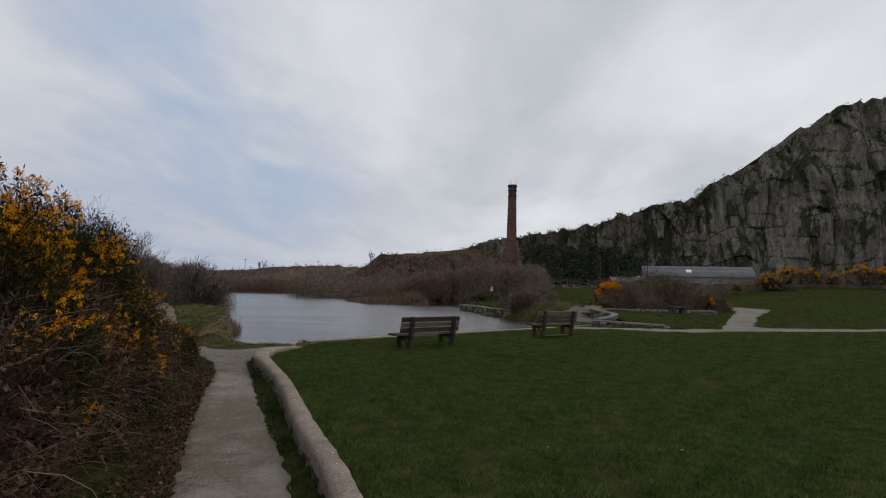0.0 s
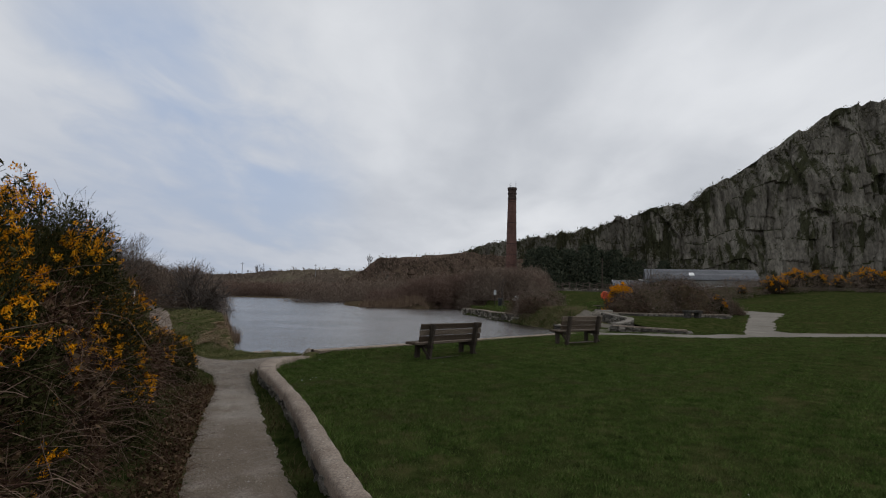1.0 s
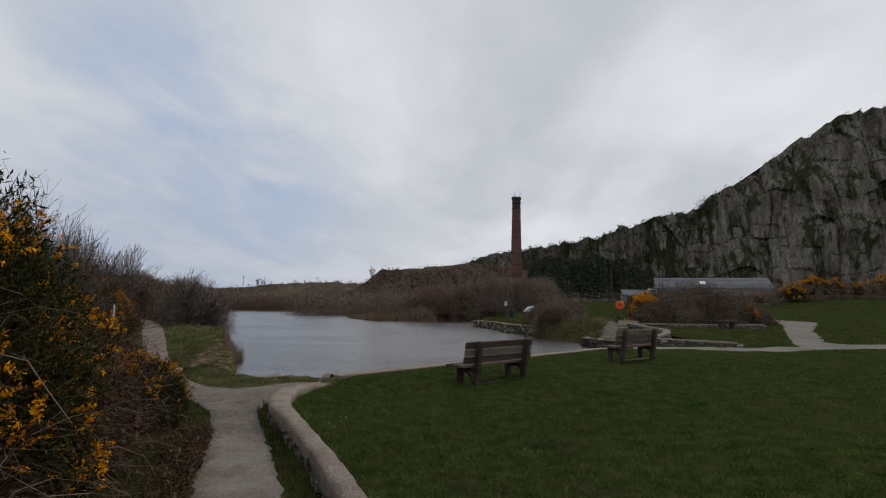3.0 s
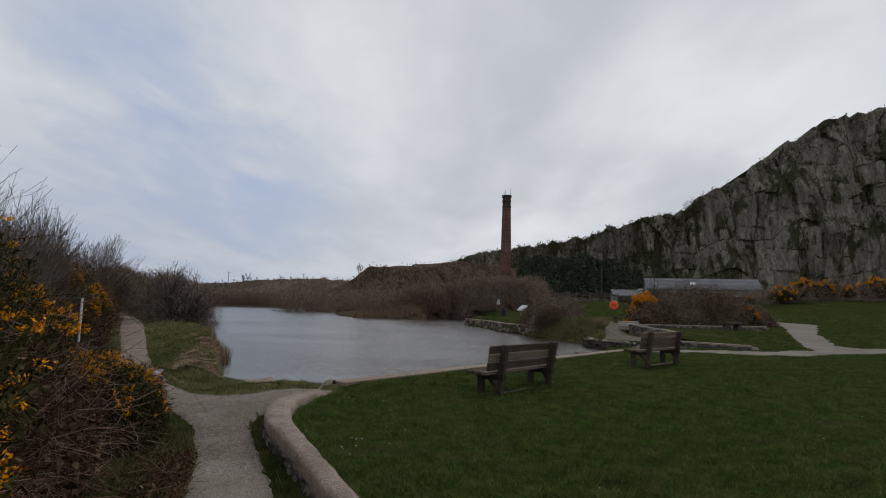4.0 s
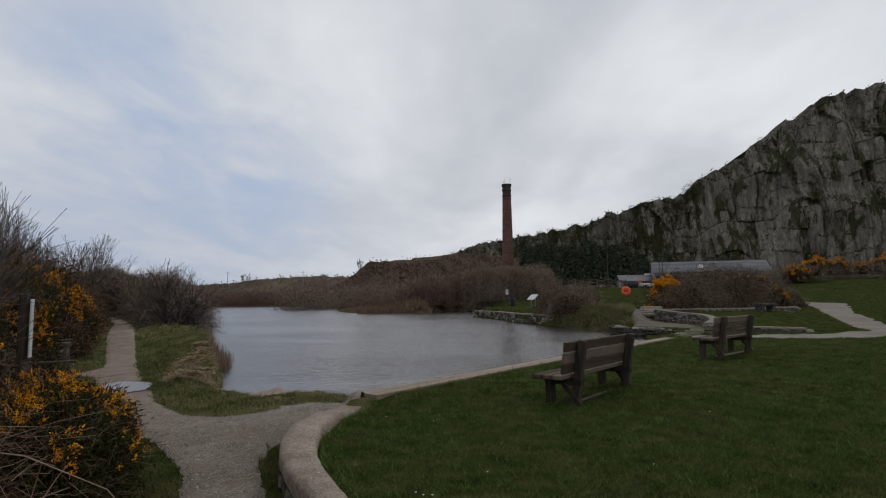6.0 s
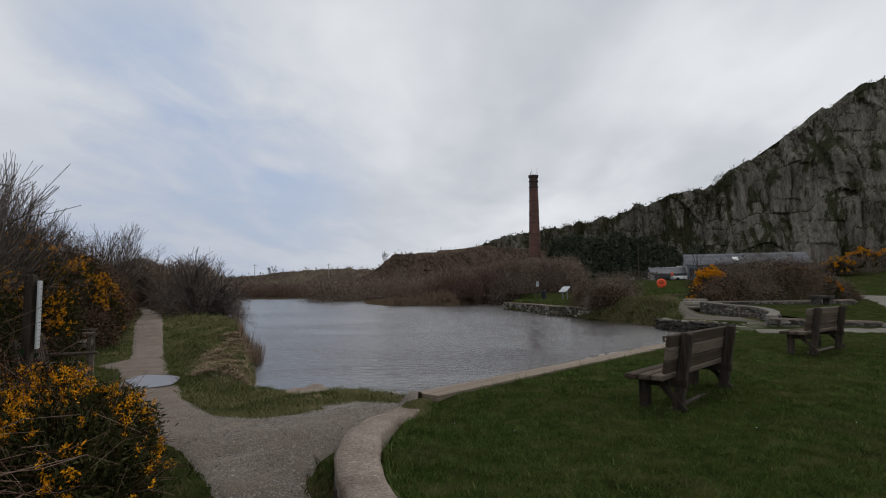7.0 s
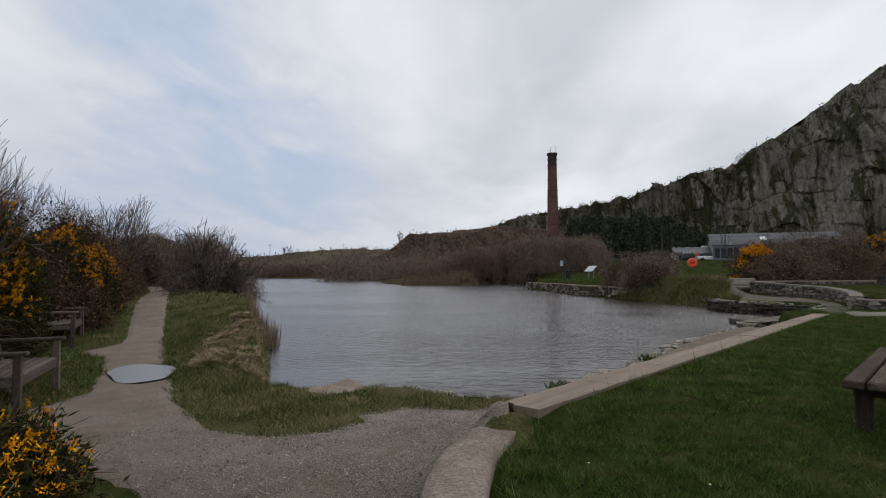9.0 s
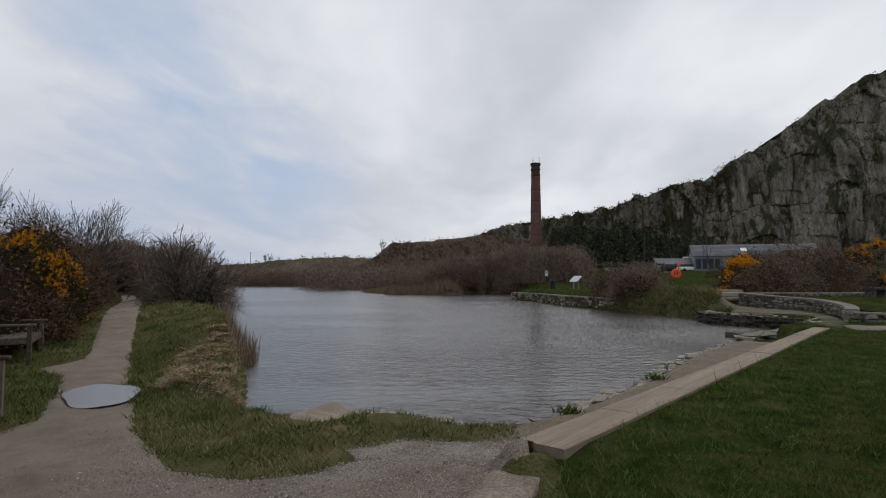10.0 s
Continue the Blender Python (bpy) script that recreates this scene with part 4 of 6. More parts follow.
# ---- benches ----
def lake_bench(m, label, length=2.2):
    """Chunky park bench: back slats and seat planks on two timber frames. Origin on the ground, facing +y."""
    b = thing("park_bench", m, label, "bench", "benches on the lawn")
    tilt = Matrix.Rotation(radians(9), 4, "X")
    for k, z in enumerate((0.730, 0.598, 0.466)):
        part("back_slat", box(length, 0.045, 0.120, Matrix.Translation((0, -0.045 - (z - 0.45) * 0.16, z)) @ tilt, 0.008), m_plank, b)
    for k in range(3):
        part("seat_plank", box(length + 0.02 * (k - 1), 0.122, 0.055, Matrix.Translation((0, 0.035 + 0.134 * k, 0.360)), 0.010), m_plank, b)
    for s in (-0.36 * length, 0.36 * length):
        part("back_post", box(0.085, 0.105, 0.84, Matrix.Translation((s, -0.115, 0.385)) @ tilt, 0.010), m_post, b)
        part("front_leg", box(0.10, 0.10, 0.36, Matrix.Translation((s, 0.28, 0.155)), 0.010), m_post, b)
        part("seat_bearer", box(0.09, 0.50, 0.085, Matrix.Translation((s, 0.085, 0.290)), 0.008), m_post, b)
        part("brace", box(0.042, 0.060, 0.36, Matrix.Translation((s * 1.07, -0.03, 0.150)) @ Matrix.Rotation(radians(-42), 4, "X"), 0.006), m_post, b)
    part("foot_rail", box(length * 0.70, 0.06, 0.03, Matrix.Translation((0, 0.02, 0.008)), 0.006), m_teak, b, "pale timber foot rail in the grass")
    return b


def facing(x, y, z, ax, ay):
    """A pose whose x axis runs along (ax, ay)."""
    return Matrix.Translation((x, y, z)) @ Matrix.Rotation(math.atan2(ay, ax), 4, "Z")


lake_bench(facing(-0.334, 13.30, 0.350, 0.637, 0.771), "dark weathered timber bench facing the lake", 2.2)
lake_bench(facing(3.64, 17.42, 0.475, 0.727, 0.686), "dark weathered timber bench further along the lawn", 2.12)


def slatted_bench(m, label):
    """Silvered garden bench with arms and upright back slats. Facing +y."""
    b = thing("garden_bench", m, label, "bench", "garden benches by the hedge")
    L = 1.35
    lean = Matrix.Rotation(radians(12), 4, "X")
    for s in (-L / 2, L / 2):
        part("front_leg", box(0.065, 0.065, 0.62, Matrix.Translation((s, 0.27, 0.31)), 0.006), m_teak, b)
        part("back_leg", box(0.065, 0.07, 0.92, Matrix.Translation((s, -0.27, 0.46)) @ lean, 0.006), m_teak, b)
        part("arm", box(0.085, 0.66, 0.035, Matrix.Translation((s, 0.02, 0.635)), 0.008), m_teak, b)
        part("side_rail", box(0.04, 0.50, 0.07, Matrix.Translation((s, 0.0, 0.37)), 0.005), m_teak, b)
    for k in range(6):
        part("seat_slat", box(L + 0.04, 0.062, 0.024, Matrix.Translation((0, -0.19 + 0.087 * k, 0.42)), 0.004), m_teak, b)
    part("front_rail", box(L, 0.035, 0.08, Matrix.Translation((0, 0.26, 0.365)), 0.004), m_teak, b)
    part("top_rail", box(L + 0.03, 0.05, 0.085, Matrix.Translation((0, -0.355, 0.90)) @ lean, 0.008), m_teak, b)
    part("lower_rail", box(L, 0.04, 0.06, Matrix.Translation((0, -0.275, 0.50)) @ lean, 0.006), m_teak, b)
    for k in range(11):
        part("back_slat", box(0.052, 0.016, 0.37, Matrix.Translation((-0.57 + 0.114 * k, -0.315, 0.70)) @ lean, 0.003), m_teak, b)
    return b


slatted_bench(facing(-8.40, 14.25, hz(-8.4, 14.25) - 0.03, 0.42, -0.91), "silvered slatted garden bench half hidden by gorse")
slatted_bench(facing(-11.25, 18.75, hz(-11.25, 18.75) - 0.03, 0.50, -0.866), "silvered slatted garden bench set into the hedge")

# sign post beside the hedge
sp = thing("sign_post", pose(-7.2, 12.12, hz(-7.2, 12.1)), "wooden post with a narrow white notice panel", "sign post")
part("post", box(0.085, 0.085, 1.70, Matrix.Translation((0, 0, 0.80)), 0.012), m_post, sp)
panel = part("panel", box(0.02, 0.13, 0.66, Matrix.Translation((0.07, 0.03, 1.26)) @ Matrix.Rotation(radians(26), 4, "Z"), 0.004), m_sign, sp, "narrow white notice panel with small print")
vs, fs = [], []
for k in range(17):
    z = 1.54 - k * 0.036
    w = 0.030 + 0.010 * math.sin(k * 2.3)
    o = len(vs)
    vs += [(0.082 - 0.438 * u, 0.036 + 0.899 * u, z + h) for u, h in ((-w, 0), (w, 0), (w, 0.014), (-w, 0.014))]
    fs.append((o, o + 1, o + 2, o + 3))
mesh_obj("print", vs, fs, m_ink, panel, "lines of small print")


# ---- vegetation builders ----
def lumpy(rx, ry, rz, seed, amp=0.22, sub=3):
    """A solid uneven half dome whose dark colour stands for the shade inside a bush."""
    bm = bmesh.new()
    bmesh.ops.create_icosphere(bm, subdivisions=sub, radius=1.0)
    off = Vector((seed * 3.7, seed * 1.9, seed * 0.7))
    for v in bm.verts:
        d = v.co.normalized()
        k = 1 + amp * (noise.noise(d * 1.6 + off) + 0.6 * noise.noise(d * 4.0 + off))
        z = d.z if d.z > -0.3 else -0.3
        v.co = Vector((d.x * rx * k, d.y * ry * k, (z + 0.28) / 1.28 * rz * k))
    return bm


def dome_points(n, rng, rx, ry, rz, seed, inner=0.82, amp=0.22):
    """Points and outward directions on the same uneven dome."""
    d = rng.normal(size=(n * 2, 3))
    d /= np.linalg.norm(d, axis=1, keepdims=True)
    d = d[d[:, 2] > -0.28][:n]
    off = Vector((seed * 3.7, seed * 1.9, seed * 0.7))
    k = np.array([1 + amp * (noise.noise(Vector(v) * 1.6 + off) + 0.6 * noise.noise(Vector(v) * 4.0 + off)) for v in d])
    k = k * rng.uniform(inner, 1.06, len(d))
    p = np.stack([d[:, 0] * rx * k, d[:, 1] * ry * k, (d[:, 2] + 0.28) / 1.28 * rz * k], 1)
    return p, d


def sticks(p, d, length, rad, rng, bend=0.5, segs=1):
    """Thin sticks from p along d, with a droop."""
    P0, P1, R0, R1 = [], [], [], []
    cur, way = p.copy(), d.copy()
    for s in range(segs):
        nxt = cur + way * (length / segs)[:, None]
        P0.append(cur)
        P1.append(nxt)
        R0.append(rad * (1 - 0.6 * s / segs))
        R1.append(rad * (1 - 0.6 * (s + 1) / segs))
        way = way + rng.normal(size=way.shape) * bend * 0.5 - np.array([0, 0, 0.28 * bend])
        way /= np.linalg.norm(way, axis=1, keepdims=True)
        cur = nxt
    return tubes(np.concatenate(P0), np.concatenate(P1), np.concatenate(R0), np.concatenate(R1))


def leaves(p, d, size, rng, aspect=1.0):
    """Small bent quads, one beside each point."""
    n = len(p)
    a = np.cross(d, rng.normal(size=(n, 3)))
    a /= np.linalg.norm(a, axis=1, keepdims=True) + 1e-9
    a = a * aspect
    b = np.cross(d, a / aspect) * 0.7 + d * 0.6
    s = size[:, None]
    v = np.stack([p, p + (a * 0.5 + b * 0.5) * s, p + b * s * 1.15, p + (-a * 0.5 + b * 0.5) * s], 1).reshape(-1, 3)
    return v, np.arange(4 * n).reshape(-1, 4)


def merge(*vf):
    vs, fs, o = [], [], 0
    for v, f in vf:
        vs.append(v)
        fs += (np.asarray(f) + o).tolist()
        o += len(v)
    return np.concatenate(vs), fs


def clusters(p, d, per, spread_by, rng):
    """Each point becomes a short spike of several points."""
    k = np.repeat(np.arange(len(p)), per)
    t = np.tile(np.arange(per) / per, len(p))[:, None]
    q = p[k] + d[k] * t * spread_by * 2.2 + rng.normal(size=(len(k), 3)) * spread_by * 0.55
    return q, d[k]


def gorse(m, label, rx=0.9, ry=0.9, rz=1.6, seed=1, bloom=0.35, top=0.35, sprigs=2600, group="gorse by the path", petal=1.0, spot=1.7):
    """Gorse: spiny dark green sprigs over a core painted dark as inner shade, brown stems and spikes of yellow flowers.
    """
    rng = np.random.default_rng(seed)
    b = thing("gorse_bush", m, label, "gorse bush", group)
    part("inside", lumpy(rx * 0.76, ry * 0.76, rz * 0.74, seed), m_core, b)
    p, d = dome_points(sprigs, rng, rx, ry, rz, seed)
    way = d * 0.7 + rng.normal(size=d.shape) * 0.4 + np.array([0, 0, 0.45])
    way /= np.linalg.norm(way, axis=1, keepdims=True)
    v1 = sticks(p - way * 0.10, way, rng.uniform(0.12, 0.26, len(p)), np.full(len(p), 0.0035), rng, 0.3)
    q, w = clusters(p, way, 7, 0.05, rng)
    w = w + rng.normal(size=w.shape) * 0.7
    w /= np.linalg.norm(w, axis=1, keepdims=True)
    v2 = leaves(q, w, rng.uniform(0.03, 0.065, len(q)), rng, 0.26)
    mesh_obj("spiny_foliage", *merge(v1, v2), m_gorse, b)
    st, sd = dome_points(sprigs // 6, rng, rx * 0.95, ry * 0.95, rz * 0.95, seed)
    tagged(mesh_obj("stem_tangle", *sticks(st * 0.8, sd + np.array([0, 0, 0.3]), rng.uniform(0.2, 0.5, len(st)), np.full(len(st), 0.0026), rng, 0.6, 3), m_bramble, b), kind="stuff")
    # flowers sit in uneven patches, thickest high up, with single sprays between
    off = Vector((seed * 5.1, seed * 2.3, 1.7))
    val = np.array([noise.noise(Vector(x) * spot + off) + 0.35 * noise.noise(Vector(x) * 6.0 + off) for x in p]) + 0.55 * np.clip(p[:, 2] / rz - top, -0.6, 0.6)
    cut = np.quantile(val, 1 - bloom)
    pick = (rng.uniform(0, 1, len(p)) < 0.9 * np.clip((val - cut) / 0.10 + 0.02, 0, 1)) & (p[:, 2] > rz * 0.12)
    fp, fd = clusters(p[pick] + way[pick] * 0.12, way[pick], 13, 0.019, rng)
    fd = fd + rng.normal(size=fd.shape) * 0.8
    tagged(mesh_obj("blossom", *merge(leaves(fp, fd, rng.uniform(0.011, 0.020, len(fp)) * petal, rng), leaves(fp, -fd, rng.uniform(0.009, 0.016, len(fp)) * petal, rng)), m_flower, b), "spikes of golden yellow flowers", kind="stuff")
    return b


def bramble(m, label, rx=1.0, ry=0.8, rz=1.3, seed=1, canes=420, leafy=1700, green=0.0, group="brambles by the path", cane_mat=None, leaf_mat=None, core=None, thick=1.0):
    """Leafless bramble: arching canes in a tangle, dead leaves caught in it."""
    rng = np.random.default_rng(seed + 100)
    b = thing("bramble_bush", m, label, "bramble", group)
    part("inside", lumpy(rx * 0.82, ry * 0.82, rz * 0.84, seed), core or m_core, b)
    p, d = dome_points(canes, rng, rx * 0.9, ry * 0.9, rz * 0.95, seed, 0.7)
    way = d * 0.5 + rng.normal(size=d.shape) * 0.6 + np.array([0, 0, 0.25])
    way /= np.linalg.norm(way, axis=1, keepdims=True)
    mesh_obj("cane_tangle", *sticks(p, way, rng.uniform(0.4, 1.15, len(p)), rng.uniform(0.0018, 0.0042, len(p)) * thick, rng, 0.7, 6), cane_mat or m_bramble, b)
    q, e = dome_points(leafy, rng, rx, ry, rz, seed, 0.80)
    e = e + rng.normal(size=e.shape) * 0.7
    e /= np.linalg.norm(e, axis=1, keepdims=True)
    mesh_obj("leaf_litter", *merge(leaves(q, e, rng.uniform(0.025, 0.065, len(q)) * thick ** 0.5, rng), sticks(q, e, rng.uniform(0.06, 0.22, len(q)), np.full(len(q), 0.0022 * thick), rng, 0.6)), leaf_mat or m_dead, b)
    if green:
        g, ge = dome_points(int(leafy * green), rng, rx, ry, rz, seed, 0.85)
        mesh_obj("ivy", *leaves(g, ge + rng.normal(size=ge.shape) * 0.6, rng.uniform(0.03, 0.07, len(g)), rng), m_ivy, b)
    return b


def grow(rng, origin, way, length, rad, depth, spread_by, segs, upward=0.12, droop=0.0, jit=0.09):
    """Limbs that fork again and again; gives segments by size."""
    P0, P1, R0, R1 = [], [], [], []
    stack = [(np.array(origin, float), np.array(way, float), length, rad, depth)]
    while stack:
        p, d, ln, r, k = stack.pop()
        d = d / np.linalg.norm(d)
        n = 3 if k > 1 else 2
        for s in range(n):
            q = p + d * ln / n
            r2 = r * 0.86
            P0.append(p), P1.append(q), R0.append(r), R1.append(r2)
            p, r = q, r2
            d = d + rng.normal(size=3) * jit + np.array([0, 0, upward * 0.5 - droop])
            d /= np.linalg.norm(d)
            if k > 0 and (s > 0 or k > 2):
                for _ in range(segs - (1 if s == 0 else 0)):
                    e = d + rng.normal(size=3) * spread_by + np.array([0, 0, upward])
                    stack.append((p, e, ln * rng.uniform(0.52, 0.76), r * 0.60, k - 1))
    return np.array(P0), np.array(P1), np.array(R0), np.array(R1)


def split_tree(holder, segs_, cut, trunk_mat, twig_mat, least=0.0):
    P0, P1, R0, R1 = segs_
    R0, R1 = np.maximum(R0, least), np.maximum(R1, least)
    big_ones = R0 > cut
    mesh_obj("trunk", *tubes(P0[big_ones], P1[big_ones], R0[big_ones], R1[big_ones]), trunk_mat, holder)
    mesh_obj("crown", *tubes(P0[~big_ones], P1[~big_ones], R0[~big_ones], R1[~big_ones]), twig_mat, holder)


def willow(m, label, seed, tall=3.4, stems=7, wide=0.7, twig=None, least=0.005, group="bare willows", lean=(0, 0), depth=3, rad=0.05, forks=2, top=0.0, up=0.16, jit=0.09):
    """A many-stemmed bare willow or thorn."""
    rng = np.random.default_rng(seed + 500)
    b = thing("bare_tree", m, label, "tree", group)
    parts_ = []
    for s in range(stems):
        a = rng.uniform(0, 2 * math.pi)
        w = np.array([math.cos(a) * wide + lean[0], math.sin(a) * wide + lean[1], 1.0])
        parts_.append(grow(rng, (math.cos(a) * 0.12, math.sin(a) * 0.12, -0.05), w, tall * rng.uniform(0.38, 0.5), rad * rng.uniform(0.7, 1.2), depth, 0.42, forks, up, 0.0, jit))
    segs_ = [np.concatenate([q[i] for q in parts_]) for i in range(4)]
    if top:
        k = top / max(segs_[1][:, 2].max(), 0.1)
        segs_[0], segs_[1] = segs_[0] * k, segs_[1] * k
    split_tree(b, segs_, 0.016, m_bark, twig or m_twig, least)
    return b


def put_copy(ob, x, y, z, turn, s, sz=None):
    c = copy_thing(ob, Matrix.Translation((x, y, z)) @ Matrix.Rotation(turn, 4, "Z"))
    c.scale = (s, s, sz or s)
    return c


# ---- the hedge along the path ----
HB = "gorse bush in golden flower above the footpath"
HR = "tangled brown bramble with dead leaves along the path"
rnd = random.Random(11)
gorse(pose(-3.20, 1.60, 0.2, 0, 0, 20), HB, 0.7, 0.9, 1.98, 1, 0.28, 0.5, 4000, petal=0.78)
gorse(pose(-3.78, 3.45, 0.2, 0, 0, 70), HB, 0.85, 1.0, 2.12, 2, 0.35, 0.45, 5600, petal=0.78)
gorse(pose(-4.42, 5.25, 0.2, 0, 0, 120), HB, 0.85, 1.05, 2.24, 3, 0.25, 0.52, 5600, petal=0.78)
gorse(pose(-5.22, 6.95, 0.2, 0, 0, 160), HB, 0.82, 0.95, 2.05, 4, 0.16, 0.50, 4800, petal=0.78)
gorse(pose(-5.78, 8.45, 0.2, 0, 0, 200), HB, 0.72, 0.85, 1.60, 5, 0.20, 0.40, 3000, petal=0.78)
gorse(pose(-5.35, 9.85, 0.12, 0, 0, 240), "low gorse bush in flower where the paths meet", 0.48, 0.55, 0.74, 6, 0.12, 0.3, 3000, petal=0.62, spot=4.5)
gorse(pose(-6.05, 10.75, 0.12, 0, 0, 30), "low gorse bush in flower where the paths meet", 0.78, 0.78, 0.76, 7, 0.13, 0.3, 5200, petal=0.62, spot=4.5)
gorse(pose(-7.00, 11.00, 0.12, 0, 0, 80), "low gorse bush in flower where the paths meet", 0.66, 0.66, 0.66, 8, 0.12, 0.3, 3600, petal=0.62, spot=4.5)
bramble(pose(-2.68, 0.9, 0.1, 0, 0, 70), HR, 1.1, 0.65, 1.30, 1, 460, 2200)
bramble(pose(-3.06, 2.50, 0.1, 0, 0, 110), HR, 1.2, 0.62, 1.28, 2, 760, 3600)
bramble(pose(-3.72, 4.40, 0.1, 0, 0, 112), HR, 1.3, 0.62, 1.55, 3, 860, 3600)
bramble(pose(-4.38, 6.20, 0.1, 0, 0, 112), HR, 1.3, 0.60, 1.55, 4, 820, 3400)
bramble(pose(-4.95, 7.95, 0.1, 0, 0, 112), HR, 1.1, 0.52, 1.22, 5, 600, 2600)
bramble(pose(-6.25, 9.35, 0.1, 0, 0, 90), HR, 0.9, 0.65, 1.20, 6, 460, 2000)

bramble(pose(-6.9, 8.9, 0.1, 0, 0, 40), HR, 1.1, 1.0, 1.95, 7, 560, 2600)
bramble(pose(-6.3, 7.2, 0.1, 0, 0, 10), HR, 1.0, 1.0, 2.15, 8, 560, 2600)
bramble(pose(-5.6, 5.4, 0.1, 0, 0, 60), HR, 1.0, 1.0, 2.25, 9, 480, 2200)
bramble(pose(-8.0, 9.9, 0.1, 0, 0, 90), HR, 1.1, 1.0, 1.85, 10, 480, 2200)

# hedge behind the garden benches
HB2 = "flowering gorse in the hedge behind the benches"
HR2 = "dense brown hedge thicket behind the benches"
gorse(pose(-9.15, 13.35, 0.2), HB2, 0.7, 0.65, 1.85, 11, 0.26, 0.5, 3400, "gorse in the hedge", 0.72)
gorse(pose(-9.75, 15.15, 0.3), HB2, 0.72, 0.72, 2.15, 12, 0.30, 0.5, 3800, "gorse in the hedge", 0.72)
gorse(pose(-12.75, 20.55, 0.4), HB2, 0.75, 0.7, 1.95, 13, 0.34, 0.5, 3400, "gorse in the hedge", 0.8)
gorse(pose(-12.75, 21.65, 0.4), HB2, 0.65, 0.6, 1.45, 14, 0.34, 0.4, 2200, "gorse in the hedge", 0.8)
for k, (x, y, s) in enumerate([(-8.0, 11.2, 1.0), (-9.5, 13.6, 1.05), (-10.5, 15.0, 1.1), (-12.2, 17.0, 1.15), (-12.6, 18.9, 1.35), (-13.1, 20.6, 1.35), (-14.1, 22.3, 1.4), (-15.4, 24.3, 1.45), (-16.9, 26.6, 1.5)]):
    bramble(Matrix.Translation((x, y, hz(x, y) - 0.1)) @ Matrix.Rotation(k * 1.3, 4, "Z"), HR2, 1.05 * s, 1.0 * s, 1.75 * s, 20 + k, 340, 1700, 0.12, "hedge thickets")

for k, (x, y, s) in enumerate([(-12.0, 20.1, 0.62), (-13.1, 22.2, 0.70), (-14.1, 24.1, 0.75), (-15.4, 26.2, 0.9), (-9.3, 13.9, 0.6), (-16.6, 28.4, 0.95)]):
    bramble(Matrix.Translation((x, y, hz(x, y) - 0.1)) @ Matrix.Rotation(k * 2.1, 4, "Z"), HR2, 1.05 * s, 1.0 * s, 1.75 * s, 35 + k, 420, 2200, 0.12, "hedge thickets")

# ---- bare trees: behind the hedge and along the bank ----
TL = "bare grey thorn tree standing over the hedge"
t_a = willow(pose(-7.9, 9.6, 0.3), TL, 1, 2.75, 8, 0.55, m_grey_twig, 0.0024, "bare trees over the hedge", rad=0.024, forks=3, top=3.25)
t_b = willow(pose(-13.9, 19.7, 0.5), TL, 2, 2.75, 11, 0.42, m_grey_twig, 0.0042, "bare trees over the hedge", rad=0.026, forks=3, top=3.5)
for x, y, s, a in ((-6.9, 6.6, 0.86, 1.0), (-5.0, 2.9, 0.88, 2.2), (-8.8, 10.9, 1.0, 0.4), (-7.6, 7.9, 0.93, 3.4), (-4.5, 1.3, 0.9, 4.0), (-5.9, 4.6, 0.85, 5.1)):
    put_copy(t_a, x, y, 0.3, a, s)
for x, y, s, a in ((-12.7, 17.6, 0.92, 5.0), (-15.2, 21.0, 0.6, 3.0), (-11.9, 15.6, 0.86, 4.2), (-14.8, 19.0, 0.95, 2.0), (-11.2, 13.9, 0.82, 0.8), (-10.2, 12.2, 0.78, 1.8), (-9.7, 14.3, 0.88, 2.6), (-9.0, 12.9, 0.86, 3.7)):
    put_copy(t_b, x, y, 0.5, a, s * 0.75, s)
t_b.scale = (0.75, 0.75, 1.0)
t_r = willow(pose(-21.6, 35.0, 0.6), "round bare tree with upswept branches", 3, 3.9, 13, 0.50, m_grey_twig, 0.0075, "bare trees over the hedge", forks=3, top=4.9, rad=0.05)
lean_tree = willow(pose(-13.0, 27.9, 0.45), "dark bare willow leaning over the water", 4, 3.3, 6, 0.70, m_bark, 0.007, "bare willows", (0.95, -0.15), 3, 0.085, forks=3, top=2.9, up=0.0, jit=0.16)
low_limbs = willow(pose(-12.75, 27.3, 0.45), "low dark willow limbs sweeping out over the water", 21, 2.6, 6, 0.35, m_bark, 0.007, "bare willows", (1.5, -0.35), 3, 0.06, forks=3, top=1.5, up=-0.06, jit=0.16)
w1 = willow(pose(-14.6, 29.8, 0.6), "bare brown willow in the waterside thicket", 5, 4.2, 12, 0.50, m_twig, 0.008, "bare willows", top=2.7, rad=0.035)
w2 = willow(pose(-20.0, 40.5, 0.5), "bare brown willow in the waterside thicket", 6, 4.4, 12, 0.55, m_twig, 0.009, "bare willows", top=2.9, rad=0.035)
rnd = random.Random(17)
for x, y in ((-14.6, 31.4), (-15.6, 33.4), (-17.0, 36.0), (-18.3, 38.0), (-19.2, 42.5), (-21.6, 44.5), (-24, 49), (-26, 53), (-30, 58), (-23.0, 37.0), (-25.5, 40.5), (-28, 43.5), (-31, 48), (-34, 52), (-37, 57), (-33, 61), (-38, 62), (-29, 64), (-34, 68), (-23.5, 37.5)):
    put_copy(rnd.choice((w1, w2)), x, y, hz(x, y) - 0.1, rnd.uniform(0, 6), rnd.uniform(0.88, 1.08))


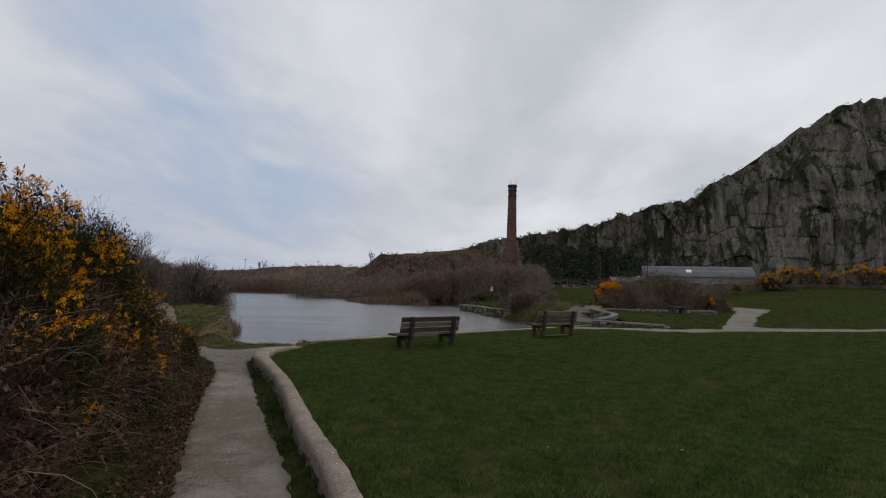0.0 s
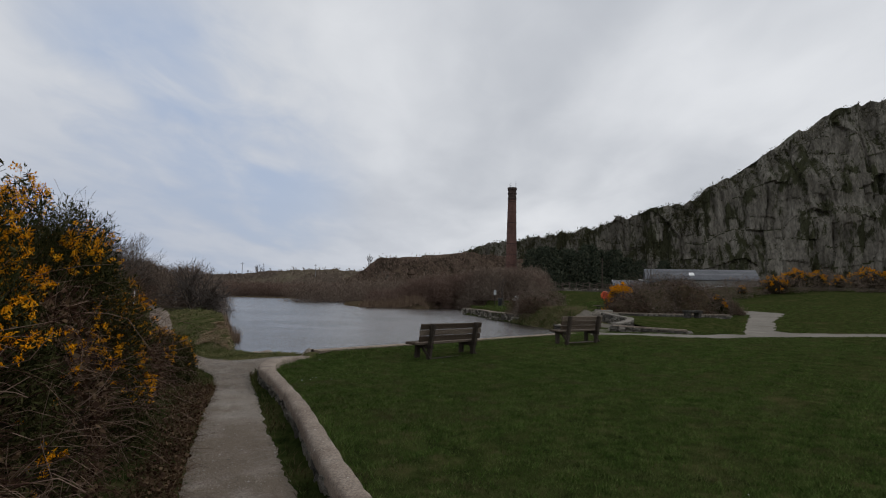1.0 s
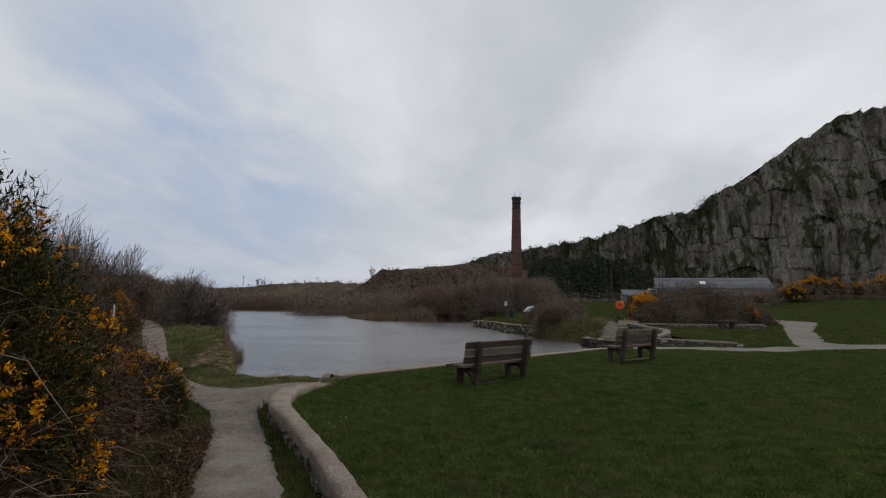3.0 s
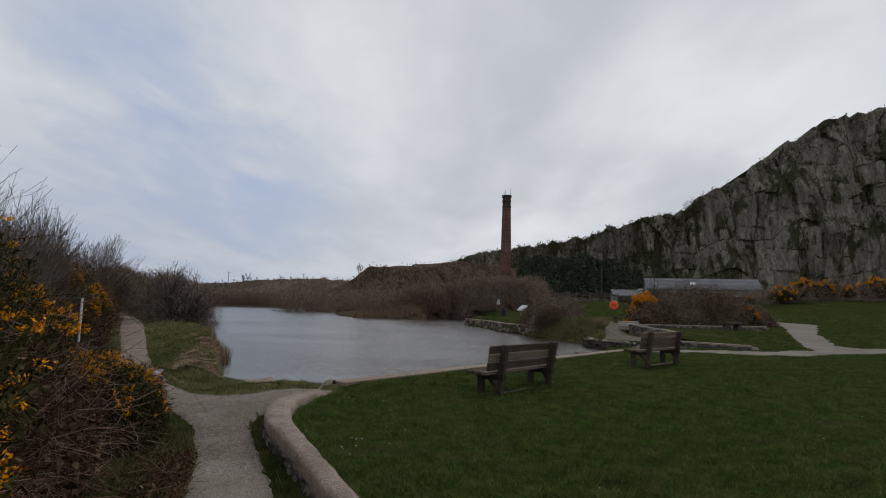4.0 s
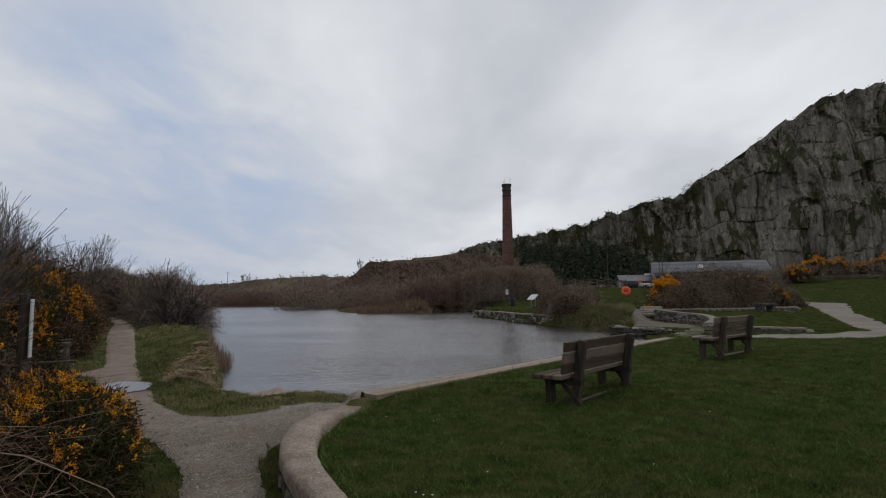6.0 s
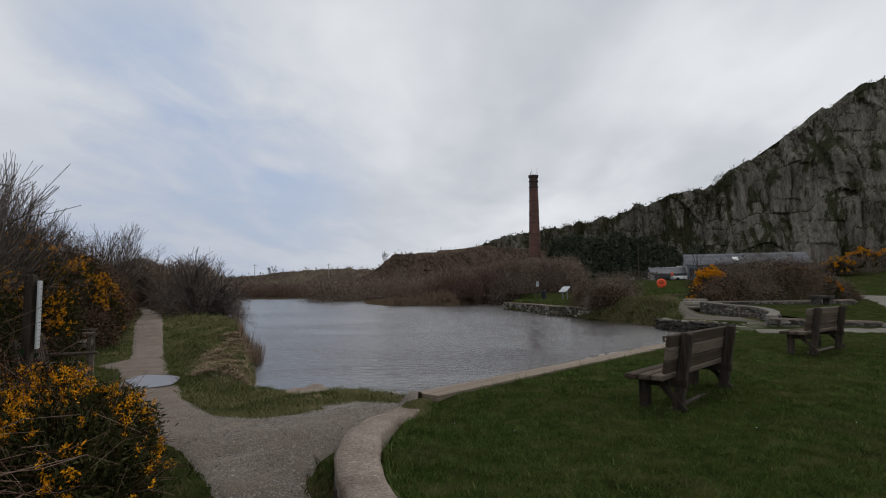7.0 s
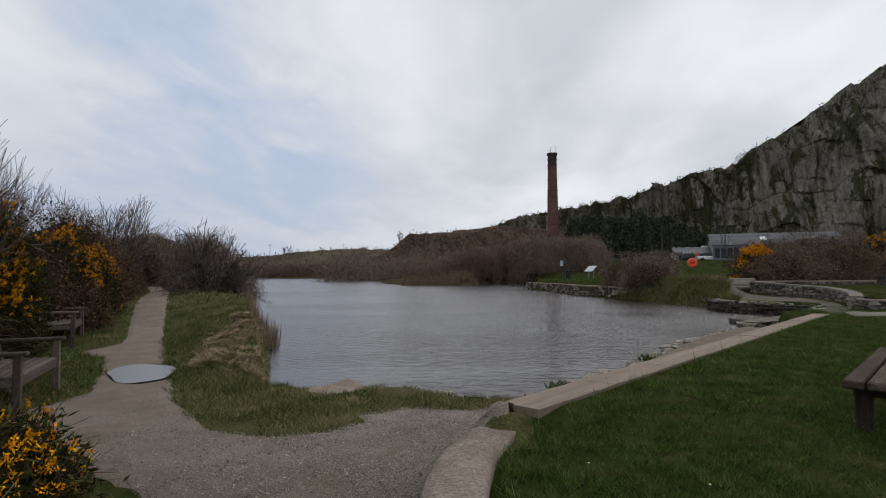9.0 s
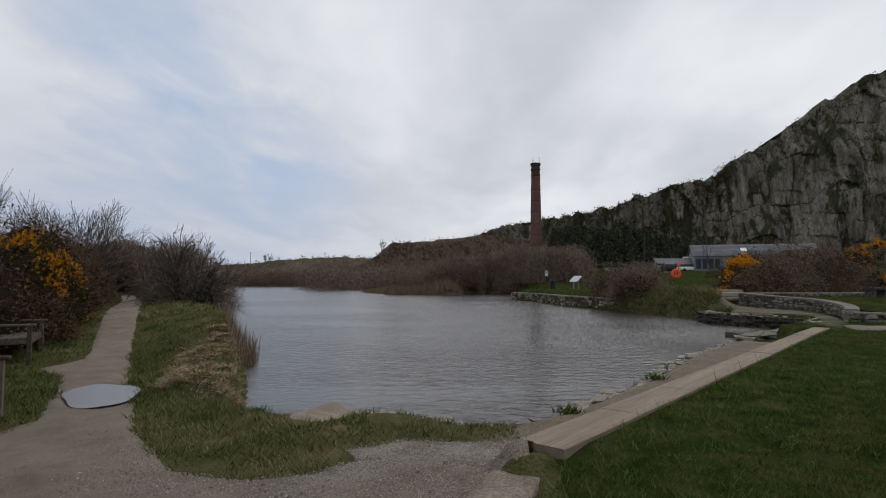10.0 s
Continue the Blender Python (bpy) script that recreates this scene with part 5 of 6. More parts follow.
def thicket(name, spots, label, category, twig_mat, seed, per=90, tall=4.0, wide=1.6, rad=0.012, group="", lift=0.0, reach=(0.06, 0.20)):
    """Scrub as one mass: uneven domes filled with fine upswept twigs."""
    rng = np.random.default_rng(seed)
    V, k0 = [], 0
    for x, y, s in spots:
        z = max(hz(x, y), 0.0) - 0.15 + lift
        n = int(per * s)
        d = rng.normal(size=(n, 3))
        d /= np.linalg.norm(d, axis=1, keepdims=True)
        d[:, 2] = np.abs(d[:, 2])
        r = rng.uniform(0.3, 1.0, n) ** 0.5
        lump = 1 + 0.14 * np.sin(d[:, 0] * 5 + x) * np.cos(d[:, 1] * 4 + y) + 0.08 * np.sin(d[:, 0] * 13 + y * 3) * np.cos(d[:, 2] * 11 + x)
        c = d * (r * lump)[:, None] * np.array([wide * s, wide * s, tall * s * 0.92])
        way = d * 0.55 + rng.normal(size=(n, 3)) * 0.65 + np.array([0, 0, 0.22])
        way /= np.linalg.norm(way, axis=1, keepdims=True)
        ln = tall * s * rng.uniform(*reach, n) * (1 + (rng.uniform(0, 1, n) > 0.93))
        tip = c + np.array([x, y, z]) + way * (ln * 0.5)[:, None]
        foot = tip - way * ln[:, None]
        foot[:, 2] = np.maximum(foot[:, 2], z)
        side = np.cross(way, rng.normal(size=(n, 3)))
        side /= np.linalg.norm(side, axis=1, keepdims=True) + 1e-9
        w = (rad * rng.uniform(0.6, 1.5, n))[:, None]
        V.append(np.stack([foot - side * w, foot + side * w, tip], 1).reshape(-1, 3))
    V = np.concatenate(V)
    ob = mesh_obj(name, V, np.arange(len(V)).reshape(-1, 3), twig_mat)
    return tagged(ob, label, category, group, "stuff")


rng = np.random.default_rng(40)
# dark lower filling of the bank thicket, with a gap for the path
spots = []
for k in range(260):
    t = rng.uniform(0.10, 1)
    x, y = -13.7 - 20.8 * t + rng.normal(0, 0.5), 29.3 + 32 * t + rng.normal(0, 0.6)
    if not inside(LAKE, np.array([x]), np.array([y]))[0] and away(PATH_POLY, np.array([x]), np.array([y]))[0] > 1.25 and not inside(PATH_POLY, np.array([x]), np.array([y]))[0]:
        spots.append((x, y, rng.uniform(0.7, 1.1)))
spots += [(-22.5 - 9 * v + rng.normal(0, 1.3), 47 + 7 * v + rng.normal(0, 2.2), rng.uniform(0.9, 1.25)) for v in np.linspace(-0.4, 1, 46)]
for k in range(190):
    t = rng.uniform(0, 1) ** 0.75
    x, y = -15.2 - 22 * t + rng.normal(0, 1.1), 23.5 + 35 * t + rng.normal(0, 0.8)
    if away(PATH_POLY, np.array([x]), np.array([y]))[0] > 1.45 and not inside(PATH_POLY, np.array([x]), np.array([y]))[0]:
        spots.append((x, y, rng.uniform(0.7, 1.05) * (0.55 + 0.5 * float(step(0.15, 0.42, t)))))
for k in range(70):
    spots.append((-34.5 + rng.normal(0, 3), 64 + rng.normal(0, 2), rng.uniform(0.8, 1.1)))
thicket("willow_thicket", spots, "dense bare brown willow thicket on the left bank", "thicket", m_twig, 41, 900, 3.0, 1.5, 0.012, reach=(0.08, 0.28))
# boughs meet over the path and make a dark tunnel of it
arch = []
for k in range(46):
    t = k / 45
    x, y = -22.6 - 10.6 * t, 40.5 + 17.5 * t
    arch += [(x - 1.55 + rng.normal(0, 0.2), y - 0.9, rng.uniform(0.9, 1.1)), (x + 1.55 + rng.normal(0, 0.2), y + 0.9, rng.uniform(0.9, 1.1))]
thicket("tunnel_sides", arch, "dense bare willow stems either side of the path", "thicket", m_twig, 48, 800, 3.1, 1.05, 0.014, reach=(0.10, 0.34))
thicket("tunnel_roof", [(-22.9 - 10.3 * k / 30 + rng.normal(0, 0.3), 41 + 17 * k / 30, rng.uniform(0.8, 1.1)) for k in range(31)], "bare boughs closing over the path", "thicket", m_twig, 49, 1000, 1.5, 1.9, 0.014, lift=2.0, reach=(0.15, 0.5))

thicket("waterside_willow", [(-13.9, 29.7, 0.9), (-14.4, 30.6, 1.05), (-14.9, 31.8, 1.15), (-15.5, 33.0, 1.2), (-16.2, 34.4, 1.2), (-17.0, 36.0, 1.2), (-18.0, 38.0, 1.2)], "rounded bare willow scrub over the water", "thicket", m_twig, 39, 3200, 2.9, 1.25, 0.010, reach=(0.10, 0.30))

# left shore further on
spots = []
for k in range(260):
    t = rng.uniform(0, 1)
    spots.append((-40 - 48 * t + rng.normal(0, 3) - 4, 78 + 118 * t + rng.normal(0, 4), rng.uniform(0.8, 1.3)))
thicket("left_shore_scrub", spots, "bare brown scrub on the far left shore", "scrub", m_twig, 42, 300, 4.2, 3.0, 0.035, reach=(0.08, 0.26))
# far shore
spots = [(rng.uniform(-110, -14), 203 + rng.uniform(0, 40), rng.uniform(0.8, 1.3)) for k in range(420)]
thicket("far_shore_scrub", spots, "reddish bare scrub along the far shore", "scrub", m_twig_red, 43, 420, 5.4, 4.2, 0.05)
# the wooded point with its reeds
spots = []
for k in range(240):
    t = rng.uniform(0, 1)
    x, y = -12 + 26 * t, 82.5 + rng.uniform(0, 16) + 6 * t
    if not inside(LAKE, np.array([x]), np.array([y]))[0]:
        spots.append((x, y, (0.62 + 0.62 * float(step(0.08, 0.40, t))) * rng.uniform(0.75, 1.1)))
thicket("point_scrub", spots, "reddish bare willow scrub on the wooded point", "scrub", m_twig_red, 44, 1100, 3.7, 2.3, 0.020, reach=(0.06, 0.20))
spots = [(x_, y_, rng.uniform(0.9, 1.25)) for x_, y_ in zip(rng.uniform(3, 19, 260), rng.uniform(84, 108, 260)) if x_ < 0.236 * y_ - 8.4]
thicket("landward_scrub", spots, "tall bare brown scrub behind the jetty", "scrub", m_twig, 45, 950, 4.6, 2.6, 0.021, reach=(0.06, 0.20))
spots = [(rng.uniform(-35, 19), rng.uniform(118, 190), rng.uniform(0.8, 1.3)) for k in range(260)]
thicket("slope_scrub", spots, "brown scrub below the quarry slope", "scrub", m_twig, 46, 360, 5.2, 4.0, 0.04)


def reeds(name, spots, label, material, seed, tall, width, lean, lift=0.0):
    rng_ = np.random.default_rng(seed)
    P = []
    for x, y, r, n in spots:
        a, q = rng_.uniform(0, 2 * math.pi, n), np.sqrt(rng_.uniform(0, 1, n)) * r
        xs, ys = x + np.cos(a) * q, y + np.sin(a) * q
        P.append(np.stack([xs, ys, np.maximum(height(xs, ys), -0.1) - 0.02 + lift * rng_.uniform(0, 1, n)], 1))
    P = np.concatenate(P)
    n = len(P)
    ob = mesh_obj(name, *blades(P, rng_.uniform(0.5, 1.1, n) * tall, rng_.uniform(0.6, 1.3, n) * width, lean, rng_), material)
    return tagged(ob, label, "reeds", kind="stuff")


reeds("point_reeds", [(-12.2 + k * 0.75, 81.6 - 0.9 * math.sin(k * 0.35), 0.9, 330) for k in range(12)], "pinkish dead reeds at the tip of the wooded point", m_reed, 51, 1.25, 0.035, 0.35)
reeds("bank_reeds", [(-8.9 - 0.50 * k, 22.6 + 0.95 * k, 0.4, 110) for k in range(5)] + [(-7.75, 19.6, 0.22, 160), (-8.05, 20.4, 0.3, 300), (-8.45, 21.3, 0.32, 260)], "brown dead reeds standing at the bank", m_reed, 52, 0.48, 0.012, 0.2)
bank_spots = []
for k in range(46):
    y_ = 16.1 + 4.6 * (k % 23) / 22 + 0.1 * math.sin(k * 2.7)
    x_ = float(np.interp(y_, [15.65, 17.6, 20.0, 24.2], [-6.25, -6.95, -7.9, -9.6]))
    off_ = 0.18 + 0.75 * abs(math.sin(k * 1.9)) * (1.0 if y_ < 19 else 0.45)
    bank_spots.append((x_ - off_, y_, 0.17 + 0.09 * math.sin(k * 3.1), int(330 + 190 * math.sin(k * 1.3))))
tagged(reeds("bank_straw", bank_spots, "pale dead grass lying flat on the bank", m_straw, 53, 0.20, 0.014, 5.0, 0.05), category="dead grass")
dead = sorted({(round(-6.6 + 0.9 * math.sin(k * 2.1), 2), round(14.4 + 0.35 * math.cos(k * 3.3), 2), 0.16, 90) for k in range(9)})
tagged(reeds("worn_straw", dead, "thin dry grass on worn ground by the shore", m_straw, 54, 0.10, 0.008, 4.0), category="dead grass")


# ---- grass ----
def lawn_blades(name, n, x0, x1, y0, y1, keep, tall, width, material, label, seed, lean=0.5):
    rng_ = np.random.default_rng(seed)
    per = 9
    cx, cy = rng_.uniform(x0, x1, n // per), rng_.uniform(y0, y1, n // per)
    size = rng_.uniform(0.6, 1.25, n // per) * (1 + 0.30 * ripple(cx, cy, 0.8, seed + 2) + 0.25 * ripple(cx, cy, 3.3, seed + 5) + 0.35 * ripple(cx, cy, 9.0, seed + 7))
    ox, oy = rng_.normal(0, 1, (2, n // per, per)) * 0.62 * max(tall, 1.1 * width * 3)
    x, y, h = (cx[:, None] + ox).ravel(), (cy[:, None] + oy).ravel(), np.repeat(size, per)
    ok = keep(x, y) & (rng_.uniform(0, 1, len(x)) < 0.66 + 0.34 * ripple(x, y, 1.6, seed))
    out_ = np.stack([ox.ravel(), oy.ravel(), np.zeros(len(x))], 1) / (0.62 * max(tall, 3.3 * width)) * 0.35
    x, y, h, out_ = x[ok], y[ok], h[ok], out_[ok]
    P = np.stack([x, y, height(x, y) - 0.004], 1)
    h = np.maximum(h, 0.3) * tall * rng_.uniform(0.75, 1.15, len(x))
    ob = mesh_obj(name, *blades(P, h, rng_.uniform(0.7, 1.3, len(x)) * width, lean, rng_, out_), material)
    return tagged(ob, label, "grass", kind="stuff")


def on_lawn(x, y):
    right_of_wall = x > wall_x(np.clip(y, -3, 13.1)) + 0.135
    bx = np.interp(y, [p[1] for p in BOARD], [p[0] for p in BOARD])
    return np.where(y < 13.0, right_of_wall, x > bx + 0.235) & ~inside(RPATH, x, y)


lawn_blades("lawn_grass_near", 560000, -3.8, 4.5, 2.2, 13.0, on_lawn, 0.042, 0.0055, m_blade, "short mown lawn grass", 61, 0.7)
lawn_blades("lawn_grass_middle", 360000, -3.2, 14, 9.0, 26, lambda x, y: on_lawn(x, y) & ((y > 13) | (x > 4.3)), 0.046, 0.0085, m_blade, "short mown lawn grass", 62, 0.7)
lawn_blades("lawn_grass_side", 140000, 3.5, 14, 0.5, 9.5, on_lawn, 0.038, 0.008, m_blade, "short mown lawn grass", 63, 0.7)
lawn_blades("lawn_grass_far", 60000, 10, 46, 18, 66, lambda x, y: on_lawn(x, y) & ~inside(LAKE, x, y), 0.075, 0.030, m_blade, "mown grass on the far lawn", 64, 0.7)
lawn_blades("edge_tufts", 90000, -4.2, 5.5, 1.0, 24, lambda x, y: on_lawn(x, y) & (np.minimum(away(WALL, x, y, False), away(BOARD, x, y, False)) < 0.34), 0.13, 0.007, m_tuft, "longer grass tufts against cope and edging", 65, 0.8)


def not_path(x, y):
    return ~inside(PATH_POLY, x, y) & ~inside(LAKE, x, y)


lawn_blades("verge_grass", 60000, -6.2, 0.6, -1, 12.6, lambda x, y: not_path(x, y) & (x < wall_x(y) - 0.13) & (away(PATH_POLY, x, y) < 0.62) & (y < 11.9), 0.11, 0.008, m_verge, "rough dull grass verge beside the gravel", 66, 0.8)
lawn_blades("bank_grass", 230000, -11.5, -3.3, 13.2, 24, lambda x, y: (~inside(PATH_POLY, x, y) | (away(PATH_POLY, x, y) < 0.05 + 0.10 * ripple(x, y, 2.7, 3.0))) & ~inside(LAKE, x, y) & ~inside(BEACH, x, y) & (x > -11.5 + 0.1 * y) & (x < -3.35) & (ripple(x, y, 1.9, 8.0) > -0.62), 0.075, 0.009, m_bank, "rough bank grass between path and water", 67, 0.9)
lawn_blades("bench_grass", 50000, -13.5, -7.0, 11.5, 23, lambda x, y: not_path(x, y) & (x < -6.9), 0.10, 0.010, m_blade, "rough grass under the hedge", 68, 0.8)
lawn_blades("far_bank_grass", 40000, -24, -9, 23, 42, not_path, 0.13, 0.022, m_bank, "rough grass along the far bank", 69, 0.8)
lawn_blades("tussock_bank", 110000, 4.4, 10.5, 29.8, 42, lambda x, y: not_path(x, y) & ~inside(QPATH, x, y) & (x < 6.3 + 0.40 * (y - 31)), 0.30, 0.026, m_bank, "tall tussocky grass on the opposite bank", 70, 1.3)
lawn_blades("jetty_grass", 14000, 2, 22, 44, 68, not_path, 0.16, 0.05, m_blade, "grass on the jetty lawn", 71, 0.7)

lawn_blades("lawn_tufts", 230000, -3.7, 8, 2.2, 17, lambda x, y: on_lawn(x, y) & (ripple(x, y, 5.0, 4.0) + 0.5 * ripple(x, y, 1.1, 2.0) + 0.5 * ripple(x, y, 12.0, 3.0) > 0.22), 0.066, 0.0065, m_tuft, "taller grass tufts in the lawn", 72, 0.8)
lawn_blades("lawn_hollow_grass", 260000, -3.7, 8, 2.2, 18, lambda x, y: on_lawn(x, y) & (ripple(x, y, 3.1, 6.0) + 0.6 * ripple(x, y, 0.7, 1.0) + 0.5 * ripple(x, y, 8.0, 9.0) > 0.30), 0.078, 0.0065, m_tuft_dark, "dark lush patches of grass in the lawn", 75, 1.1)
lawn_blades("shelf_grass", 90000, -3.4, 3.2, 14.2, 22.5, lambda x, y: inside(SHELF, x, y) & (away(BOARD, x, y, False) < 0.62 + 0.2 * ripple(x, y, 1.5)) & (away(BOARD, x, y, False) > 0.19), 0.045, 0.007, m_bank, "thin grass growing below the board edging", 76, 1.0)
lawn_blades("path_fringe", 46000, -8.2, 0.6, -1, 15, lambda x, y: (away(PATH_POLY, x, y) < 0.07 + 0.05 * ripple(x, y, 4.0)) & (x < wall_x(np.clip(y, -3, 13.1)) - 0.05), 0.055, 0.006, m_blade, "grass creeping over the gravel's edge", 73, 1.2)
lawn_blades("tussock_stalks", 22000, 4.4, 10.5, 29.5, 42, lambda x, y: not_path(x, y) & ~inside(QPATH, x, y) & (x < 6.3 + 0.40 * (y - 31)) & (ripple(x, y, 0.9, 1.0) > 0.0), 0.34, 0.018, m_reed, "brown dead grass stalks on the opposite bank", 74, 0.8)

# weeds rooted among the shore stones
for k, (x_, y_) in enumerate(weeds):
    rng_ = np.random.default_rng(150 + k)
    n = 90
    P = np.stack([x_ + rng_.normal(0, 0.06, n), y_ + rng_.normal(0, 0.05, n), np.full(n, max(hz(x_, y_), 0.0) + 0.02)], 1)
    tagged(mesh_obj("weed", *blades(P, rng_.uniform(0.06, 0.17, n), rng_.uniform(0.012, 0.024, n), 0.8, rng_), m_tuft_dark), "dark green weed rooted at the water's edge", "weed", "weeds at the shore")
# dead leaves and stalks fallen on the verge below the brambles
rng_ = np.random.default_rng(160)
y_ = rng_.uniform(-0.5, 9.6, 9000)
x_ = np.interp(y_, [p[1] for p in PATH_L[:9]], [p[0] for p in PATH_L[:9]]) - np.abs(rng_.normal(0.12, 0.22, len(y_)))
P = np.stack([x_, y_, height(x_, y_) + rng_.uniform(0.01, 0.07, len(y_))], 1)
D = rng_.normal(size=P.shape) * np.array([1, 1, 0.35])
D /= np.linalg.norm(D, axis=1, keepdims=True)
tagged(mesh_obj("verge_litter", *merge(leaves(P[:5500], D[:5500], rng_.uniform(0.015, 0.045, 5500), rng_), sticks(P[5500:], D[5500:], rng_.uniform(0.06, 0.28, 3500), np.full(3500, 0.0018), rng_, 0.5)), m_dead), "dead leaves and stalks littering the verge", "leaf litter", kind="stuff")

# gravel lying loose on the path
rng = np.random.default_rng(80)
n = 210000
x, y = rng.uniform(-7.2, 0.2, n), rng.uniform(-0.5, 15.0, n)
x[120000:], y[120000:] = rng.uniform(-6.6, -3.2, n - 120000), rng.uniform(9.0, 14.6, n - 120000)
ok = inside(PATH_POLY, x, y) & (rng.uniform(0, 1, n) < 0.25 + 0.75 * step(-6.8, -5.0, x) * (0.5 + 0.5 * ripple(x, y, 2.2, 9.0))) & (np.hypot(x + 8, y - 15.93) > 0.95)
x, y = x[ok], y[ok]
s = rng.uniform(0.0025, 0.0068, len(x)) * (1 + (rng.uniform(0, 1, len(x)) > 0.97) * 1.2)
cx, cy, cz = x, y, height(x, y) + 0.017
octa = np.array([(1, 0, 0), (0, 1, 0), (-1, 0, 0), (0, -1, 0), (0, 0, 0.7), (0, 0, -0.4)])
jit = rng.uniform(0.6, 1.3, (len(x), 6, 1))
v = (np.stack([cx, cy, cz], 1)[:, None, :] + octa[None] * jit * s[:, None, None]).reshape(-1, 3)
f = np.concatenate([np.arange(len(x))[:, None] * 6 + np.array([t]) for t in ((0, 1, 4), (1, 2, 4), (2, 3, 4), (3, 0, 4), (1, 0, 5), (2, 1, 5), (3, 2, 5), (0, 3, 5))], 0)
tagged(mesh_obj("loose_gravel", v, f, m_pebble), "loose grey gravel scattered on the path", "gravel", kind="stuff")

# daisies in the lawn
n = 26
x, y = rng.uniform(-3.2, 6, n), rng.uniform(4, 17, n)
x[:7], y[:7] = -2.60 + rng.normal(0, 0.07, 7), 9.10 + rng.normal(0, 0.16, 7)
ok = on_lawn(x, y)
x, y = x[ok], y[ok]
vs, fs = [], []
for a, b in zip(x, y):
    o, z = len(vs), hz(a, b) + 0.055
    vs += [(a + 0.008 * math.cos(k * 1.0472), b + 0.008 * math.sin(k * 1.0472), z + 0.003 * (k % 2)) for k in range(6)]
    fs.append(tuple(o + k for k in range(6)))
tagged(mesh_obj("daisies", vs, fs, m_white), "small white daisies scattered in the lawn", "daisies", kind="stuff")


# ---- mounds and bushes across the water ----
def far_bush(cls, x, y, rx, ry, rz, seed, label, **kw):
    return cls(Matrix.Translation((x, y, hz(x, y) - 0.1)) @ Matrix.Rotation(seed, 4, "Z"), label, rx, ry, rz, seed, **kw)


MB = "brown bramble mound above the terrace wall"
for k, (x, y, rx, rz) in enumerate([(12.4, 40.2, 1.5, 1.55), (14.1, 40.7, 1.9, 2.25), (16.3, 41.2, 2.1, 2.75), (18.7, 42.0, 1.7, 1.7), (13.4, 42.8, 1.9, 2.4), (16.0, 43.8, 2.2, 3.05), (20.2, 42.6, 1.2, 1.1)]):
    b = far_bush(bramble, x, y, rx, rx, rz, 40 + k, MB, canes=800, leafy=4200, green=0.25, group="bramble mound", cane_mat=m_grey_twig if k % 3 else m_twig, leaf_mat=m_twig if k % 2 else m_bramble, core=m_floor, thick=1.7)
    b.location.z = 0.85
gb = far_bush(gorse, 12.2, 41.7, 1.05, 1.05, 2.25, 50, "gorse in full flower at the mound's end", bloom=0.5, top=0.4, sprigs=3000, group="gorse across the water", petal=2.2)
far_bush(gorse, 19.0, 41.2, 0.6, 0.6, 1.3, 51, "gorse in flower on the mound", bloom=0.14, top=0.6, sprigs=1600, group="gorse across the water", petal=2.0)
SB = "bare grey-brown bush at the water's edge"
for k, (x, y, rx, rz) in enumerate([(5.8, 43.4, 1.6, 1.85), (5.9, 41.2, 1.5, 1.75), (6.5, 45.2, 1.6, 1.65), (6.9, 42.8, 1.6, 2.1), (5.6, 39.4, 1.1, 1.1)]):
    far_bush(bramble, x, y, rx, rx, rz, 60 + k, SB, canes=800, leafy=3400, green=0.30, group="waterside bushes", cane_mat=m_twig, leaf_mat=m_twig if k % 2 else m_bramble, core=m_floor, thick=1.7)

HG = "brown hedge with gorse in flower beyond the lawn"
rng = np.random.default_rng(90)
hedge_spots = [(33 + 2.6 * k + rng.normal(0, 0.4), 82 + 0.30 * k + rng.normal(0, 0.8), rng.uniform(0.85, 1.2)) for k in range(30)]
thicket("lawn_hedge", hedge_spots, "brown scrubby hedge along the far side of the lawn", "hedge", m_twig, 91, 1300, 3.1, 2.6, 0.02)
g0 = far_bush(gorse, 47.0, 83.0, 2.3, 1.4, 2.3, 71, HG, bloom=0.15, top=0.6, sprigs=3000, group="gorse along the hedge", petal=2.6)
for x, y, s in ((50.5, 83.6, 1.05), (53.8, 84.2, 0.95), (62.5, 85.4, 1.2), (66.5, 86.0, 1.15), (70, 86.6, 1.1), (57.5, 84.8, 0.7), (42.0, 82.4, 0.5)):
    put_copy(g0, x, y, hz(x, y) + 0.5, x, s)


# ---- things on the jetty lawn ----
def picnic_table(m, label):
    """A frame picnic table with fixed benches."""
    b = thing("picnic_table", m, label, "picnic table", "picnic tables")
    for k in range(5):
        part("top_plank", box(1.8, 0.13, 0.045, Matrix.Translation((0, -0.28 + 0.14 * k, 0.74)), 0.006), m_plank, b)
    for s in (-1, 1):
        for k in range(2):
            part("bench_plank", box(1.8, 0.12, 0.045, Matrix.Translation((0, s * (0.66 + 0.13 * k), 0.44)), 0.006), m_plank, b)
    for sx in (-0.62, 0.62):
        part("bearer", box(0.05, 1.56, 0.09, Matrix.Translation((sx, 0, 0.38)), 0.005), m_post, b)
        part("top_bearer", box(0.05, 0.66, 0.07, Matrix.Translation((sx, 0, 0.685)), 0.005), m_post, b)
        for s in (-1, 1):
            part("leg", box(0.055, 0.09, 0.82, Matrix.Translation((sx + 0.05, s * 0.39, 0.36)) @ Matrix.Rotation(radians(26 * s), 4, "X"), 0.005), m_post, b)
    return b


pt = picnic_table(facing(12.7, 47.5, hz(12.7, 47.5), 1, 0.1), "dark wooden picnic table on the grass")
for x, y, a in ((20.3, 63.0, 0.1), (9.8, 66.0, 0.1), (12.4, 70.0, 0.5)):
    copy_thing(pt, facing(x, y, hz(x, y), math.cos(a), math.sin(a)))

